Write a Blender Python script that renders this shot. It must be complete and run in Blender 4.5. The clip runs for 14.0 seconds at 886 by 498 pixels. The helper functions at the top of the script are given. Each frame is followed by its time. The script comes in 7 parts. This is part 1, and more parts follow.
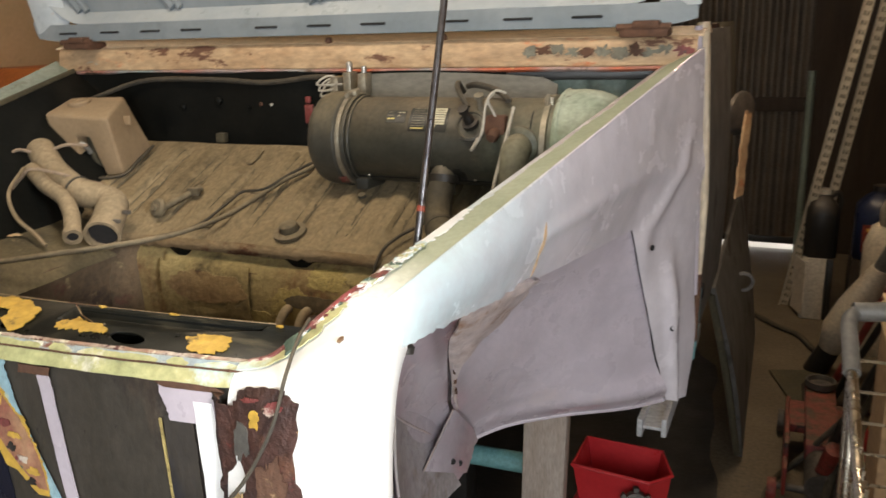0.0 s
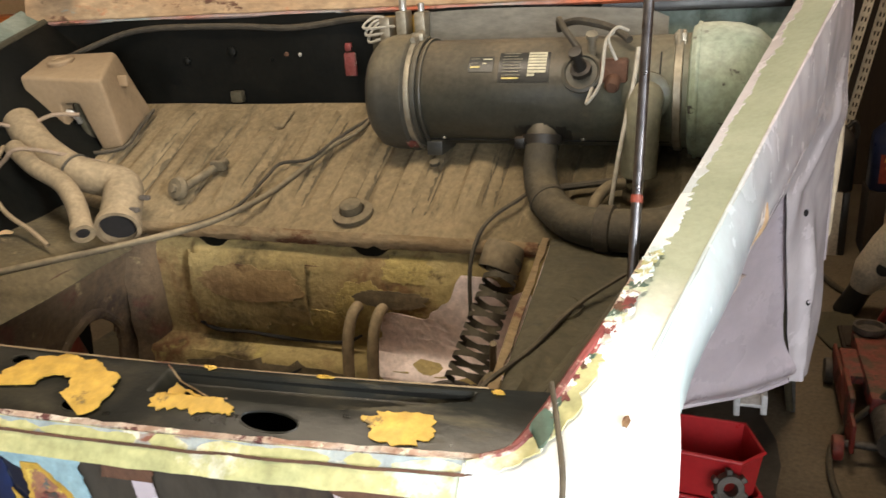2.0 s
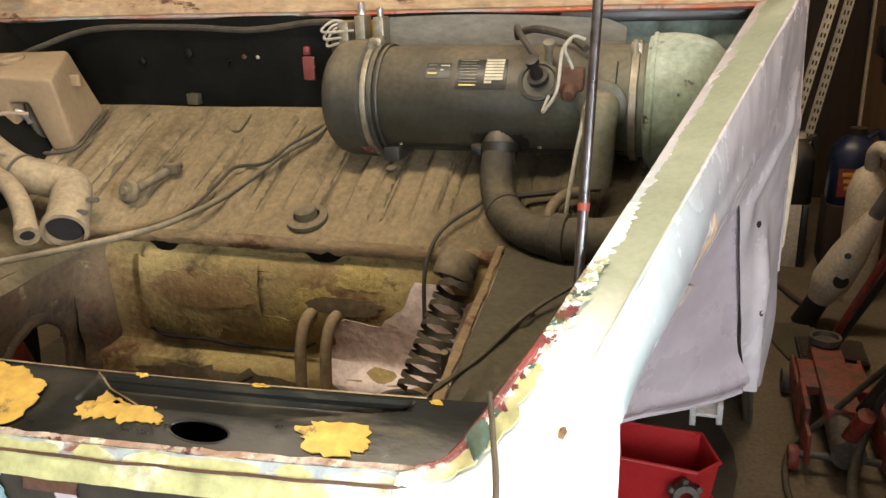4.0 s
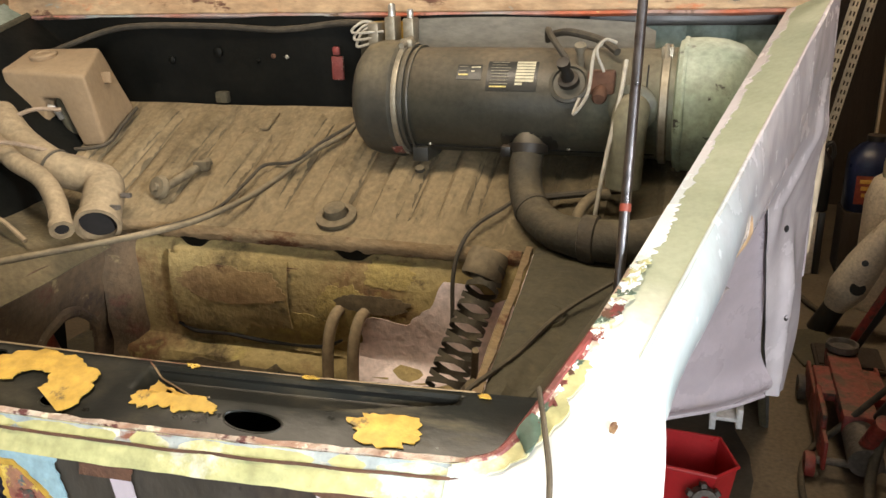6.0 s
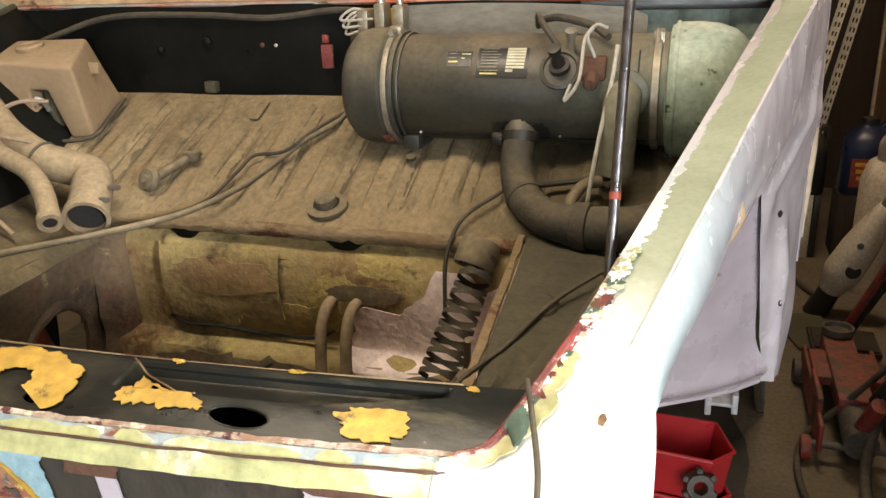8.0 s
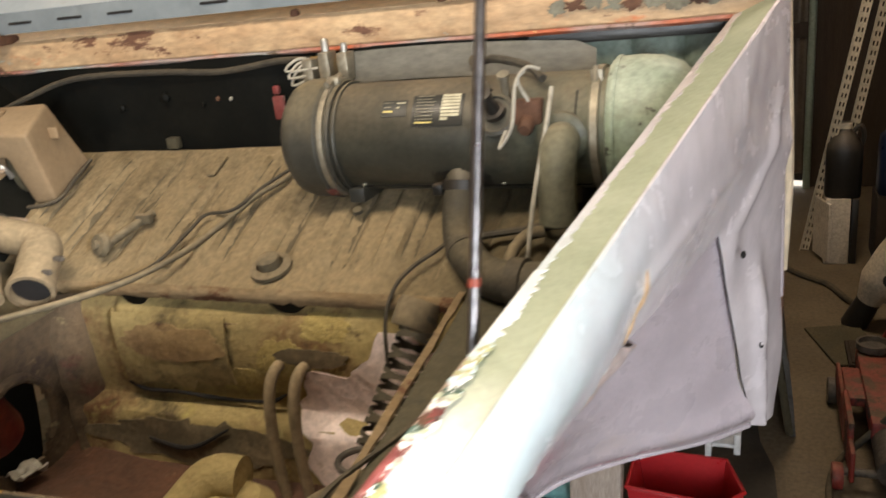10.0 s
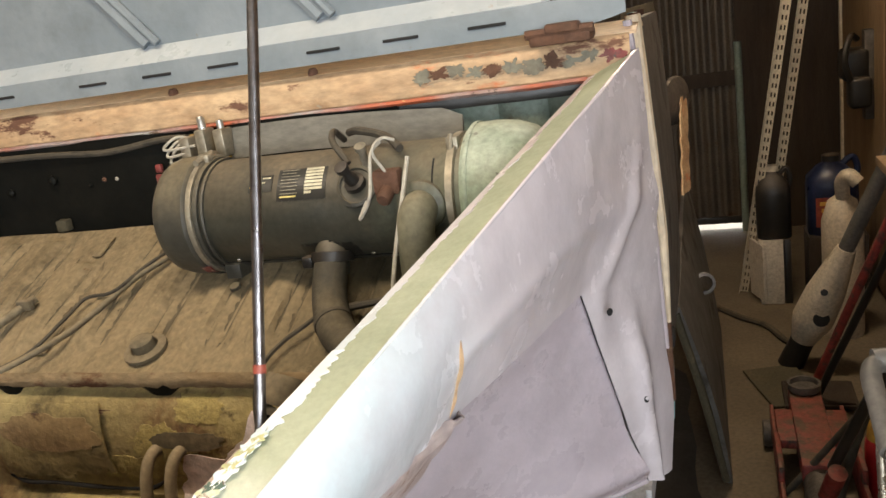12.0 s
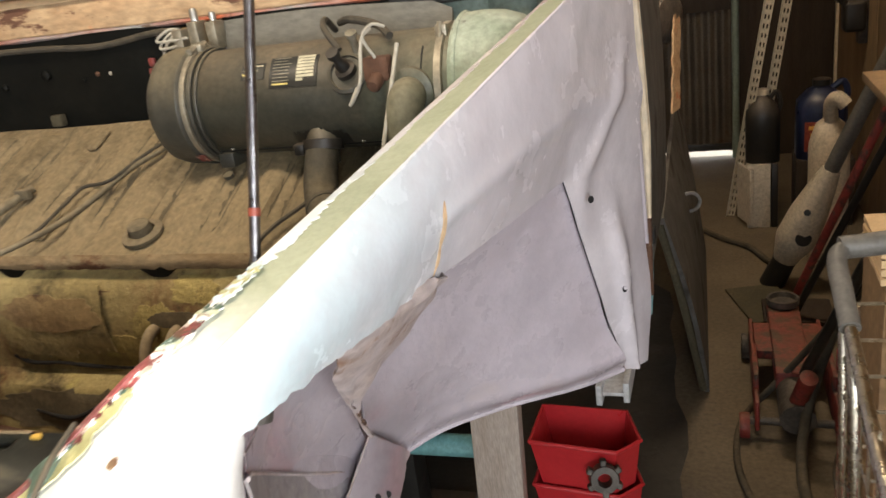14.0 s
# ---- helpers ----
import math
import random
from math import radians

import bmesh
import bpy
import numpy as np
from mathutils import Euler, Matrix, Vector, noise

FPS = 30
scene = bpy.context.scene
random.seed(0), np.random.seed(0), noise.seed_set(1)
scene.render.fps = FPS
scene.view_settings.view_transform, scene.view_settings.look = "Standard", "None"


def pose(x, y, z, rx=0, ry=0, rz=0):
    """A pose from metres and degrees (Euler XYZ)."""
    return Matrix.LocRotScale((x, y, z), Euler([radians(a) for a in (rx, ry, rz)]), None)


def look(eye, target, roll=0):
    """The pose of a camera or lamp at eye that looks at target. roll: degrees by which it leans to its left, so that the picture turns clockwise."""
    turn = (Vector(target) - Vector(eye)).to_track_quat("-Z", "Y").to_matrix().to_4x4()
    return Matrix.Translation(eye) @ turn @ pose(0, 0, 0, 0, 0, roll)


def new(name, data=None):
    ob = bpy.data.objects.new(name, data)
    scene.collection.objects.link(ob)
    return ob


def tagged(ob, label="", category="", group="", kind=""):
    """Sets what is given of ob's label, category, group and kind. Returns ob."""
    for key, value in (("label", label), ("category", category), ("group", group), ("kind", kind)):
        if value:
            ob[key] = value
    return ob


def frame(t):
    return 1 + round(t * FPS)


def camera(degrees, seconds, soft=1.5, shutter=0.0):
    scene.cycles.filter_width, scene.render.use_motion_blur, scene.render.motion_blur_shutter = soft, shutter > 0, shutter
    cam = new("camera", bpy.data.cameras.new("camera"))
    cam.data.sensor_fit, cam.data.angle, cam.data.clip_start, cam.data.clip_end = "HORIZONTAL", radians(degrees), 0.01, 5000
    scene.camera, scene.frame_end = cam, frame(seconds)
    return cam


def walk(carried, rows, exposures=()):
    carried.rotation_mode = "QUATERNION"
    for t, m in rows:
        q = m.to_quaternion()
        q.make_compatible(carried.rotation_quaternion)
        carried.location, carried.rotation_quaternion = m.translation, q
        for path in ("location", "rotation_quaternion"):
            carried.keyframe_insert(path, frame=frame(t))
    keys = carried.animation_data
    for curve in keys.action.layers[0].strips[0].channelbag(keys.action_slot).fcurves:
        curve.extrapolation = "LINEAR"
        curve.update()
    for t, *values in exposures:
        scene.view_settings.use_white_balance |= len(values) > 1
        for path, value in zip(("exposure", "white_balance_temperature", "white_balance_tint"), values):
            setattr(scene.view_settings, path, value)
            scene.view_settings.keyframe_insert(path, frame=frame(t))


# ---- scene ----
cam = camera(57.4, 14.0, shutter=0.4)
PATH = [
    (0, (-0.004, 0.088, 1.473), (-0.783, 1.853, 0.944), -1.7),
    (0.5, (-0.02, 0.174, 1.467), (-0.968, 1.828, 0.864), -0.3),
    (1, (-0.116, 0.231, 1.449), (-1.202, 1.77, 0.776), -2.1),
    (1.5, (-0.284, 0.239, 1.471), (-1.105, 1.932, 0.795), -5.5),
    (2, (-0.345, 0.262, 1.469), (-0.995, 2.029, 0.793), -3.6),
    (2.5, (-0.335, 0.277, 1.47), (-0.938, 2.068, 0.817), -3.4),
    (3, (-0.319, 0.282, 1.467), (-0.895, 2.082, 0.812), -2.8),
    (5.5, (-0.352, 0.264, 1.462), (-0.948, 2.051, 0.792), -1.4),
    (6, (-0.354, 0.259, 1.464), (-0.953, 2.051, 0.808), -1.5),
    (6.5, (-0.349, 0.261, 1.465), (-0.948, 2.055, 0.816), -1.8),
    (7, (-0.35, 0.265, 1.463), (-0.943, 2.057, 0.8), -1.6),
    (9.5, (-0.339, 0.3, 1.475), (-0.98, 2.067, 0.792), -4.6),
    (10, (-0.208, 0.401, 1.497), (-0.934, 2.147, 0.846), -6.4),
    (10.5, (-0.118, 0.479, 1.505), (-0.856, 2.24, 0.908), -7.6),
    (11, (-0.072, 0.485, 1.509), (-0.752, 2.285, 0.963), -8.6),
    (11.5, (-0.068, 0.471, 1.502), (-0.725, 2.287, 0.981), -8.6),
    (12, (-0.068, 0.459, 1.496), (-0.728, 2.271, 0.967), -8.7),
    (12.5, (-0.104, 0.346, 1.492), (-0.728, 2.166, 0.949), -9.3),
    (13, (-0.088, 0.252, 1.485), (-0.675, 2.077, 0.915), -8.1),
    (13.5, (-0.017, 0.258, 1.47), (-0.664, 2.043, 0.842), -6.4),
    (14, (-0.05, 0.401, 1.442), (-0.697, 2.165, 0.757), -8.0),
]
walk(cam, [(t, look(eye, target, roll)) for t, eye, target, roll in PATH], [(0.0, -0.44), (0.5, -0.26), (1.0, -0.38), (1.5, -0.24), (2.0, -0.12), (3.0, -0.03), (12.5, 0.0), (13.5, -0.10), (14.0, 0.0)])


# ---- world and light ----
world = bpy.data.worlds.new("world")
scene.world = world
world.use_nodes = True
wn = world.node_tree.nodes
sky = wn.new("ShaderNodeTexSky")
sky.sky_type, sky.sun_disc = "NISHITA", False
sky.sun_elevation, sky.sun_rotation = radians(14), radians(124)
world.node_tree.links.new(sky.outputs[0], wn["Background"].inputs[0])
wn["Background"].inputs[1].default_value = 0.12

# low soft sun, let in through an unseen window made up in the east wall
SUN_AZ, SUN_EL = 56.0, 14.0       # degrees from -y towards +x, degrees up
sun = new("sun", bpy.data.lights.new("sun", "SUN"))
sun.data.energy, sun.data.angle, sun.data.color = 5.0, radians(6.0), (1.0, 0.97, 0.93)
SUN_DIR = Vector((math.sin(radians(SUN_AZ)) * math.cos(radians(SUN_EL)), -math.cos(radians(SUN_AZ)) * math.cos(radians(SUN_EL)), math.sin(radians(SUN_EL))))
sun.matrix_world = look(SUN_DIR * 10, (0, 0, 0))


def area(name, eye, target, sx, sy, watts, color):
    l = bpy.data.lights.new(name, "AREA")
    l.shape, l.size, l.size_y, l.energy, l.color = "RECTANGLE", sx, sy, watts, color
    o = new(name, l)
    o.matrix_world = look(eye, target)
    return o


SUN_GAP = (-0.17, 0.14, 0.85, 1.90)   # y and z range of the made-up window that shapes the sun patch
# side light added at the made-up window, to brighten the wing
area("added_side_light", (0.64, (SUN_GAP[0] + SUN_GAP[1]) / 2, (SUN_GAP[2] + SUN_GAP[3]) / 2), (-0.5, 1.2, 1.0), SUN_GAP[1] - SUN_GAP[0], SUN_GAP[3] - SUN_GAP[2], 23, (0.90, 0.95, 1.0))
FILL_GAP = (-1.75, -0.95, 0.85, 1.90)  # a second made-up window, added to brighten the wing's rear
area("added_side_light", (0.60, (FILL_GAP[0] + FILL_GAP[1]) / 2, (FILL_GAP[2] + FILL_GAP[3]) / 2), (-0.3, 1.5, 1.0), FILL_GAP[1] - FILL_GAP[0], FILL_GAP[3] - FILL_GAP[2], 76, (0.92, 0.96, 1.0))
area("door_daylight", (-1.0, -2.5, 1.3), (-0.9, 1.0, 1.1), 2.2, 1.9, 31, (0.93, 0.96, 1.0))
# unseen ceiling lights; the last two are added to brighten left and rear
area("unseen_ceiling_light", (-0.82, 0.80, 2.62), (-0.82, 0.80, 0), 1.2, 0.25, 31, (1.0, 0.84, 0.64))
area("unseen_ceiling_light", (-2.9, 2.6, 2.62), (-2.9, 2.6, 0), 1.2, 0.25, 12, (1.0, 0.78, 0.52))
area("unseen_ceiling_light", (-0.05, 3.3, 2.62), (-0.05, 3.3, 0), 0.6, 0.2, 26, (1.0, 0.78, 0.54))

# ---- materials ----


def mat(name, c1, c2, rough=0.6, metal=0.0, scale=6.0, fine=90.0, bump=0.25, layers=(), dust=None, coat=0.0, fleck=0.25, stretch=(1, 1, 1), spec=0.5, grad=None):
    """Two-scale noise paint or metal. layers: (colour, scale, low, high, rough, own stretch) patches; dust: (colour, amount) on faces that look up."""
    m = bpy.data.materials.new(name)
    m.use_nodes = True
    n, l = m.node_tree.nodes, m.node_tree.links
    p = n["Principled BSDF"]
    co = n.new("ShaderNodeTexCoord")
    mp = n.new("ShaderNodeMapping")
    mp.inputs["Scale"].default_value = stretch
    l.new(co.outputs["Object"], mp.inputs[0])
    vec = mp.outputs[0]

    def nz(s, detail=6.0, rgh=0.6, own=None):
        t = n.new("ShaderNodeTexNoise")
        t.inputs["Scale"].default_value, t.inputs["Detail"].default_value, t.inputs["Roughness"].default_value = s, detail, rgh
        if own:
            mo = n.new("ShaderNodeMapping")
            mo.inputs["Scale"].default_value = own
            l.new(co.outputs["Object"], mo.inputs[0])
        l.new(mo.outputs[0] if own else vec, t.inputs["Vector"])
        return t.outputs["Fac"]

    def ramp(src, a, b):
        r = n.new("ShaderNodeMapRange")
        r.inputs["From Min"].default_value, r.inputs["From Max"].default_value = a, b
        l.new(src, r.inputs["Value"])
        return r.outputs[0]

    def mix(f, a, b, blend="MIX"):
        x = n.new("ShaderNodeMix")
        x.data_type, x.blend_type = "RGBA", blend
        for sock, v in ((x.inputs["Factor"], f), (x.inputs["A"], a), (x.inputs["B"], b)):
            if isinstance(v, (int, float)):
                sock.default_value = v
            elif isinstance(v, tuple):
                sock.default_value = (*v, 1)
            else:
                l.new(v, sock)
        return x.outputs["Result"]

    col = mix(ramp(nz(scale), 0.35, 0.65), c1, c2)
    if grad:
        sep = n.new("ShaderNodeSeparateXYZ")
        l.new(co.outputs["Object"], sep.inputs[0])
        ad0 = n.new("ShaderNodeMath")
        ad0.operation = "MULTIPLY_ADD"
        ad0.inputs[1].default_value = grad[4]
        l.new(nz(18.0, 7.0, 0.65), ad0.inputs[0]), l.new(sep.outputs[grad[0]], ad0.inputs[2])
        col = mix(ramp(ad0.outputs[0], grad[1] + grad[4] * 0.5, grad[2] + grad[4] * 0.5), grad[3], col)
    rgh = ramp(nz(scale * 2.3), 0.2, 0.9)
    mr = n.new("ShaderNodeMapRange")
    mr.inputs["To Min"].default_value, mr.inputs["To Max"].default_value = max(0.03, rough - 0.12), min(1, rough + 0.15)
    l.new(rgh, mr.inputs["Value"])
    rough_out = mr.outputs[0]
    for lc, ls, lo, hi, lr, *own in layers:
        k = ramp(nz(ls, 9.0, 0.68, own[0] if own else None), lo, hi)
        col = mix(k, col, lc)
        x = n.new("ShaderNodeMix")
        l.new(k, x.inputs[0]), l.new(rough_out, x.inputs[2])
        x.inputs[3].default_value = lr
        rough_out = x.outputs[0]
    if dust:
        g = n.new("ShaderNodeNewGeometry")
        sp = n.new("ShaderNodeSeparateXYZ")
        l.new(g.outputs["Normal"], sp.inputs[0])
        up = ramp(sp.outputs[2], 0.1, 0.95)
        mu = n.new("ShaderNodeMath")
        mu.operation = "MULTIPLY"
        l.new(up, mu.inputs[0]), l.new(ramp(nz(scale * 1.7, 8.0), 0.25, 0.7), mu.inputs[1])
        m2 = n.new("ShaderNodeMath")
        m2.operation = "MULTIPLY"
        m2.inputs[1].default_value = dust[1]
        l.new(mu.outputs[0], m2.inputs[0])
        col = mix(m2.outputs[0], col, dust[0])
        x = n.new("ShaderNodeMix")
        l.new(m2.outputs[0], x.inputs[0]), l.new(rough_out, x.inputs[2])
        x.inputs[3].default_value = 0.95
        rough_out = x.outputs[0]
    fl = nz(fine, 3.0)
    gray = n.new("ShaderNodeMapRange")
    gray.inputs["From Min"].default_value, gray.inputs["From Max"].default_value = 0.3, 0.7
    gray.inputs["To Min"].default_value, gray.inputs["To Max"].default_value = 1 - fleck, 1 + fleck * 0.6
    l.new(fl, gray.inputs["Value"])
    sc = n.new("ShaderNodeVectorMath")
    sc.operation = "SCALE"
    l.new(col, sc.inputs[0]), l.new(gray.outputs[0], sc.inputs["Scale"])
    l.new(sc.outputs[0], p.inputs["Base Color"])
    l.new(rough_out, p.inputs["Roughness"])
    p.inputs["Metallic"].default_value = metal
    p.inputs["Specular IOR Level"].default_value = spec
    p.inputs["Coat Weight"].default_value = coat
    p.inputs["Coat Roughness"].default_value = 0.15
    if bump:
        ad = n.new("ShaderNodeMath")
        ad.operation = "MULTIPLY_ADD"
        ad.inputs[1].default_value = 2.0
        l.new(nz(scale * 1.3, 5.0), ad.inputs[0]), l.new(fl, ad.inputs[2])
        b = n.new("ShaderNodeBump")
        b.inputs["Strength"].default_value, b.inputs["Distance"].default_value = bump, 0.004
        l.new(ad.outputs[0], b.inputs["Height"])
        l.new(b.outputs[0], p.inputs["Normal"])
    return m


M = {}
M["primer"] = mat("lilac_primer", (0.46, 0.405, 0.44), (0.53, 0.467, 0.507), 0.26, scale=4, fine=40, bump=0.30, fleck=0.05, coat=0.55, layers=[((0.36, 0.315, 0.34), 3.5, 0.45, 0.74, 0.4), ((0.47, 0.39, 0.36), 5, 0.58, 0.85, 0.45)])
M["skim"] = mat("filler_skimmed_paint", (0.62, 0.57, 0.60), (0.70, 0.65, 0.675), 0.26, scale=5, fine=30, bump=0.20, coat=0.45, fleck=0.05, layers=[((0.53, 0.49, 0.52), 4, 0.46, 0.78, 0.22), ((0.74, 0.72, 0.72), 3, 0.58, 0.74, 0.2, (1, 0.6, 2.0)), ((0.60, 0.50, 0.40), 14, 0.71, 0.76, 0.6)], grad=(1, -1.54, -1.20, (0.60, 0.74, 0.76), 0.12))
M["splashdirt"] = mat("dirty_primer", (0.36, 0.33, 0.345), (0.30, 0.265, 0.25), 0.6, scale=9, fine=60, bump=0.4, layers=[((0.22, 0.17, 0.13), 8, 0.54, 0.68, 0.8)])
M["flap"] = mat("stained_primer", (0.46, 0.40, 0.40), (0.40, 0.31, 0.27), 0.6, scale=12, fine=50, bump=0.5, layers=[((0.24, 0.13, 0.08), 12, 0.58, 0.68, 0.8)])
M["white"] = mat("white_paint", (0.78, 0.78, 0.76), (0.84, 0.83, 0.80), 0.4, scale=5, fine=60, bump=0.15, fleck=0.05)
M["greenstrip"] = mat("sanded_green_filler", (0.32, 0.35, 0.245), (0.40, 0.43, 0.315), 0.7, scale=9, fine=120, bump=0.2, fleck=0.1, grad=(1, -1.60, -1.50, (0.74, 0.74, 0.66), 0.08))
M["cream"] = mat("cream_green_paint", (0.40, 0.405, 0.20), (0.52, 0.48, 0.24), 0.40, scale=10, fine=80, bump=0.3, layers=[((0.45, 0.55, 0.50), 10, 0.55, 0.63, 0.5), ((0.68, 0.66, 0.56), 8, 0.58, 0.66, 0.5), ((0.16, 0.07, 0.04), 20, 0.63, 0.66, 0.8), ((0.20, 0.15, 0.08), 26, 0.62, 0.70, 0.8, (0.35, 1, 3))])
M["blueband"] = mat("chipped_pale_blue_layer", (0.26, 0.33, 0.36), (0.40, 0.43, 0.42), 0.5, scale=14, bump=0.5, layers=[((0.20, 0.075, 0.045), 17, 0.59, 0.64, 0.8, (0.5, 1, 2)), ((0.07, 0.055, 0.04), 30, 0.61, 0.66, 0.8, (0.4, 1, 2)), ((0.68, 0.66, 0.55), 22, 0.62, 0.66, 0.5)])
M["flake"] = mat("chipped_layers", (0.58, 0.53, 0.45), (0.34, 0.20, 0.14), 0.6, scale=26, fine=90, bump=0.8, layers=[((0.10, 0.03, 0.03), 30, 0.56, 0.6, 0.8), ((0.72, 0.70, 0.55), 34, 0.58, 0.62, 0.6)])
M["redline"] = mat("old_red_edge", (0.22, 0.04, 0.035), (0.12, 0.035, 0.03), 0.6, scale=24, bump=0.6, layers=[((0.55, 0.47, 0.38), 26, 0.55, 0.61, 0.6), ((0.04, 0.05, 0.04), 20, 0.6, 0.64, 0.6)])
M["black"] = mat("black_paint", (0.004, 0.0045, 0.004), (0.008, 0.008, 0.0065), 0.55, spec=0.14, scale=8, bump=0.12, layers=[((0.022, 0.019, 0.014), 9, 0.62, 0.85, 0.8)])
M["railblack"] = mat("worn_black_paint", (0.006, 0.0065, 0.005), (0.013, 0.013, 0.009), 0.36, spec=0.28, scale=7, bump=0.12, layers=[((0.060, 0.050, 0.029), 8, 0.52, 0.76, 0.6), ((0.085, 0.072, 0.044), 16, 0.58, 0.72, 0.75, (0.35, 2, 1)), ((0.005, 0.005, 0.004), 9, 0.58, 0.66, 0.25), ((0.30, 0.25, 0.12), 60, 0.74, 0.78, 0.7)], stretch=(0.7, 1.2, 1))
M["yellow"] = mat("yellow_paint", (0.42, 0.255, 0.035), (0.52, 0.325, 0.055), 0.55, scale=18, bump=0.3, layers=[((0.18, 0.12, 0.04), 30, 0.62, 0.66, 0.6)])
# grad darkens the right end: oil and the heater's shade in the colour
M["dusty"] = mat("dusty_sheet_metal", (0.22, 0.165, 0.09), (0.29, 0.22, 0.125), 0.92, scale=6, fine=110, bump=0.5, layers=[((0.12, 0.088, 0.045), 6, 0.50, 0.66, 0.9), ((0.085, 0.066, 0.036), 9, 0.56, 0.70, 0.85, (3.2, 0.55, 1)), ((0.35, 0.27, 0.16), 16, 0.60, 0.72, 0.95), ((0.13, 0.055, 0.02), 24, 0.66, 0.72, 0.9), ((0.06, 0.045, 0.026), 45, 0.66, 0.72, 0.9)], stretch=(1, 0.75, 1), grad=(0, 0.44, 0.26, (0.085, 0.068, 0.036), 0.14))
M["traydust"] = mat("stained_tray_dust", (0.135, 0.105, 0.056), (0.08, 0.066, 0.037), 0.9, scale=6, fine=100, bump=0.5, layers=[((0.05, 0.042, 0.024), 5, 0.50, 0.64, 0.8), ((0.26, 0.20, 0.115), 12, 0.62, 0.70, 0.95)])
M["brownstain"] = mat("brown_stain", (0.23, 0.145, 0.068), (0.30, 0.205, 0.092), 0.85, scale=12, fine=80, bump=0.6, layers=[((0.30, 0.22, 0.10), 10, 0.52, 0.62, 0.9), ((0.08, 0.04, 0.02), 12, 0.60, 0.68, 0.85)])
M["darkbrown"] = mat("dark_brown_dust", (0.095, 0.075, 0.043), (0.14, 0.108, 0.062), 0.85, scale=9, fine=110, bump=0.4, layers=[((0.20, 0.15, 0.085), 12, 0.50, 0.62, 0.95)], stretch=(1, 0.4, 1))
M["lipdust"] = mat("rusty_dusty_lip", (0.26, 0.19, 0.105), (0.19, 0.125, 0.06), 0.9, scale=12, fine=90, bump=0.8, layers=[((0.11, 0.045, 0.02), 16, 0.54, 0.62, 0.9)], stretch=(0.6, 1, 1))
M["darkdust"] = mat("dark_dusty_metal", (0.056, 0.049, 0.029), (0.088, 0.074, 0.042), 0.85, scale=6, fine=100, bump=0.4, layers=[((0.17, 0.13, 0.07), 8, 0.58, 0.8, 0.95), ((0.02, 0.02, 0.015), 6, 0.58, 0.7, 0.7)])
M["tank"] = mat("stained_bay_panel", (0.40, 0.315, 0.135), (0.27, 0.20, 0.085), 0.85, scale=5, fine=80, bump=0.8, layers=[((0.17, 0.09, 0.040), 4.5, 0.52, 0.62, 0.9), ((0.42, 0.35, 0.12), 9, 0.60, 0.68, 0.9), ((0.055, 0.038, 0.018), 6, 0.57, 0.70, 0.8), ((0.10, 0.07, 0.03), 28, 0.60, 0.70, 0.9), ((0.45, 0.38, 0.18), 40, 0.64, 0.70, 0.95)])
M["bayside"] = mat("flaky_dark_bay_side", (0.075, 0.052, 0.030), (0.13, 0.088, 0.048), 0.85, scale=8, fine=90, bump=0.9, layers=[((0.035, 0.022, 0.015), 6, 0.50, 0.62, 0.8), ((0.24, 0.19, 0.10), 18, 0.61, 0.68, 0.95), ((0.10, 0.045, 0.030), 11, 0.58, 0.66, 0.9), ((0.36, 0.30, 0.22), 42, 0.66, 0.70, 0.95)])
# very pale, so that light falling into the bay is in the colour
M["litbay"] = mat("lit_bay_panel", (0.84, 0.72, 0.70), (0.76, 0.63, 0.57), 0.8, scale=9, fine=70, bump=0.6, layers=[((0.34, 0.22, 0.13), 9, 0.60, 0.70, 0.9), ((0.82, 0.74, 0.70), 14, 0.60, 0.70, 0.8)])
M["ochre"] = mat("ochre_crust", (0.40, 0.31, 0.11), (0.30, 0.225, 0.08), 0.9, scale=16, fine=120, bump=0.9, layers=[((0.08, 0.06, 0.025), 18, 0.58, 0.66, 0.9)])
M["rustpanel"] = mat("brown_rust", (0.12, 0.055, 0.03), (0.07, 0.035, 0.02), 0.85, scale=11, bump=0.7, layers=[((0.30, 0.20, 0.10), 18, 0.62, 0.7, 0.9)])
M["darkrust"] = mat("dark_red_rust", (0.028, 0.012, 0.009), (0.060, 0.021, 0.013), 0.7, scale=16, bump=1.0, layers=[((0.11, 0.045, 0.022), 13, 0.58, 0.68, 0.8), ((0.20, 0.018, 0.016), 19, 0.60, 0.66, 0.5), ((0.010, 0.007, 0.007), 10, 0.53, 0.62, 0.7), ((0.34, 0.22, 0.12), 34, 0.65, 0.69, 0.8)])
M["cowl"] = mat("stripped_cowl_paint", (0.42, 0.27, 0.15), (0.52, 0.37, 0.22), 0.6, scale=8, fine=60, bump=0.5, layers=[((0.50, 0.15, 0.05), 9, 0.58, 0.66, 0.6), ((0.30, 0.17, 0.085), 6, 0.52, 0.66, 0.8), ((0.13, 0.06, 0.035), 13, 0.59, 0.64, 0.8), ((0.34, 0.33, 0.26), 12, 0.64, 0.69, 0.7)], stretch=(0.6, 1, 1.6))
M["cowlspot"] = mat("grey_green_spot", (0.20, 0.19, 0.14), (0.14, 0.12, 0.085), 0.7, scale=30, bump=0.4)
# orange base brightened with the warm light that falls on the cowl's top
M["cowltop"] = mat("warm_lit_cowl_top", (0.70, 0.47, 0.26), (0.78, 0.60, 0.39), 0.45, scale=7, bump=0.3, layers=[((0.52, 0.22, 0.09), 14, 0.62, 0.70, 0.6)], stretch=(0.5, 1, 1))
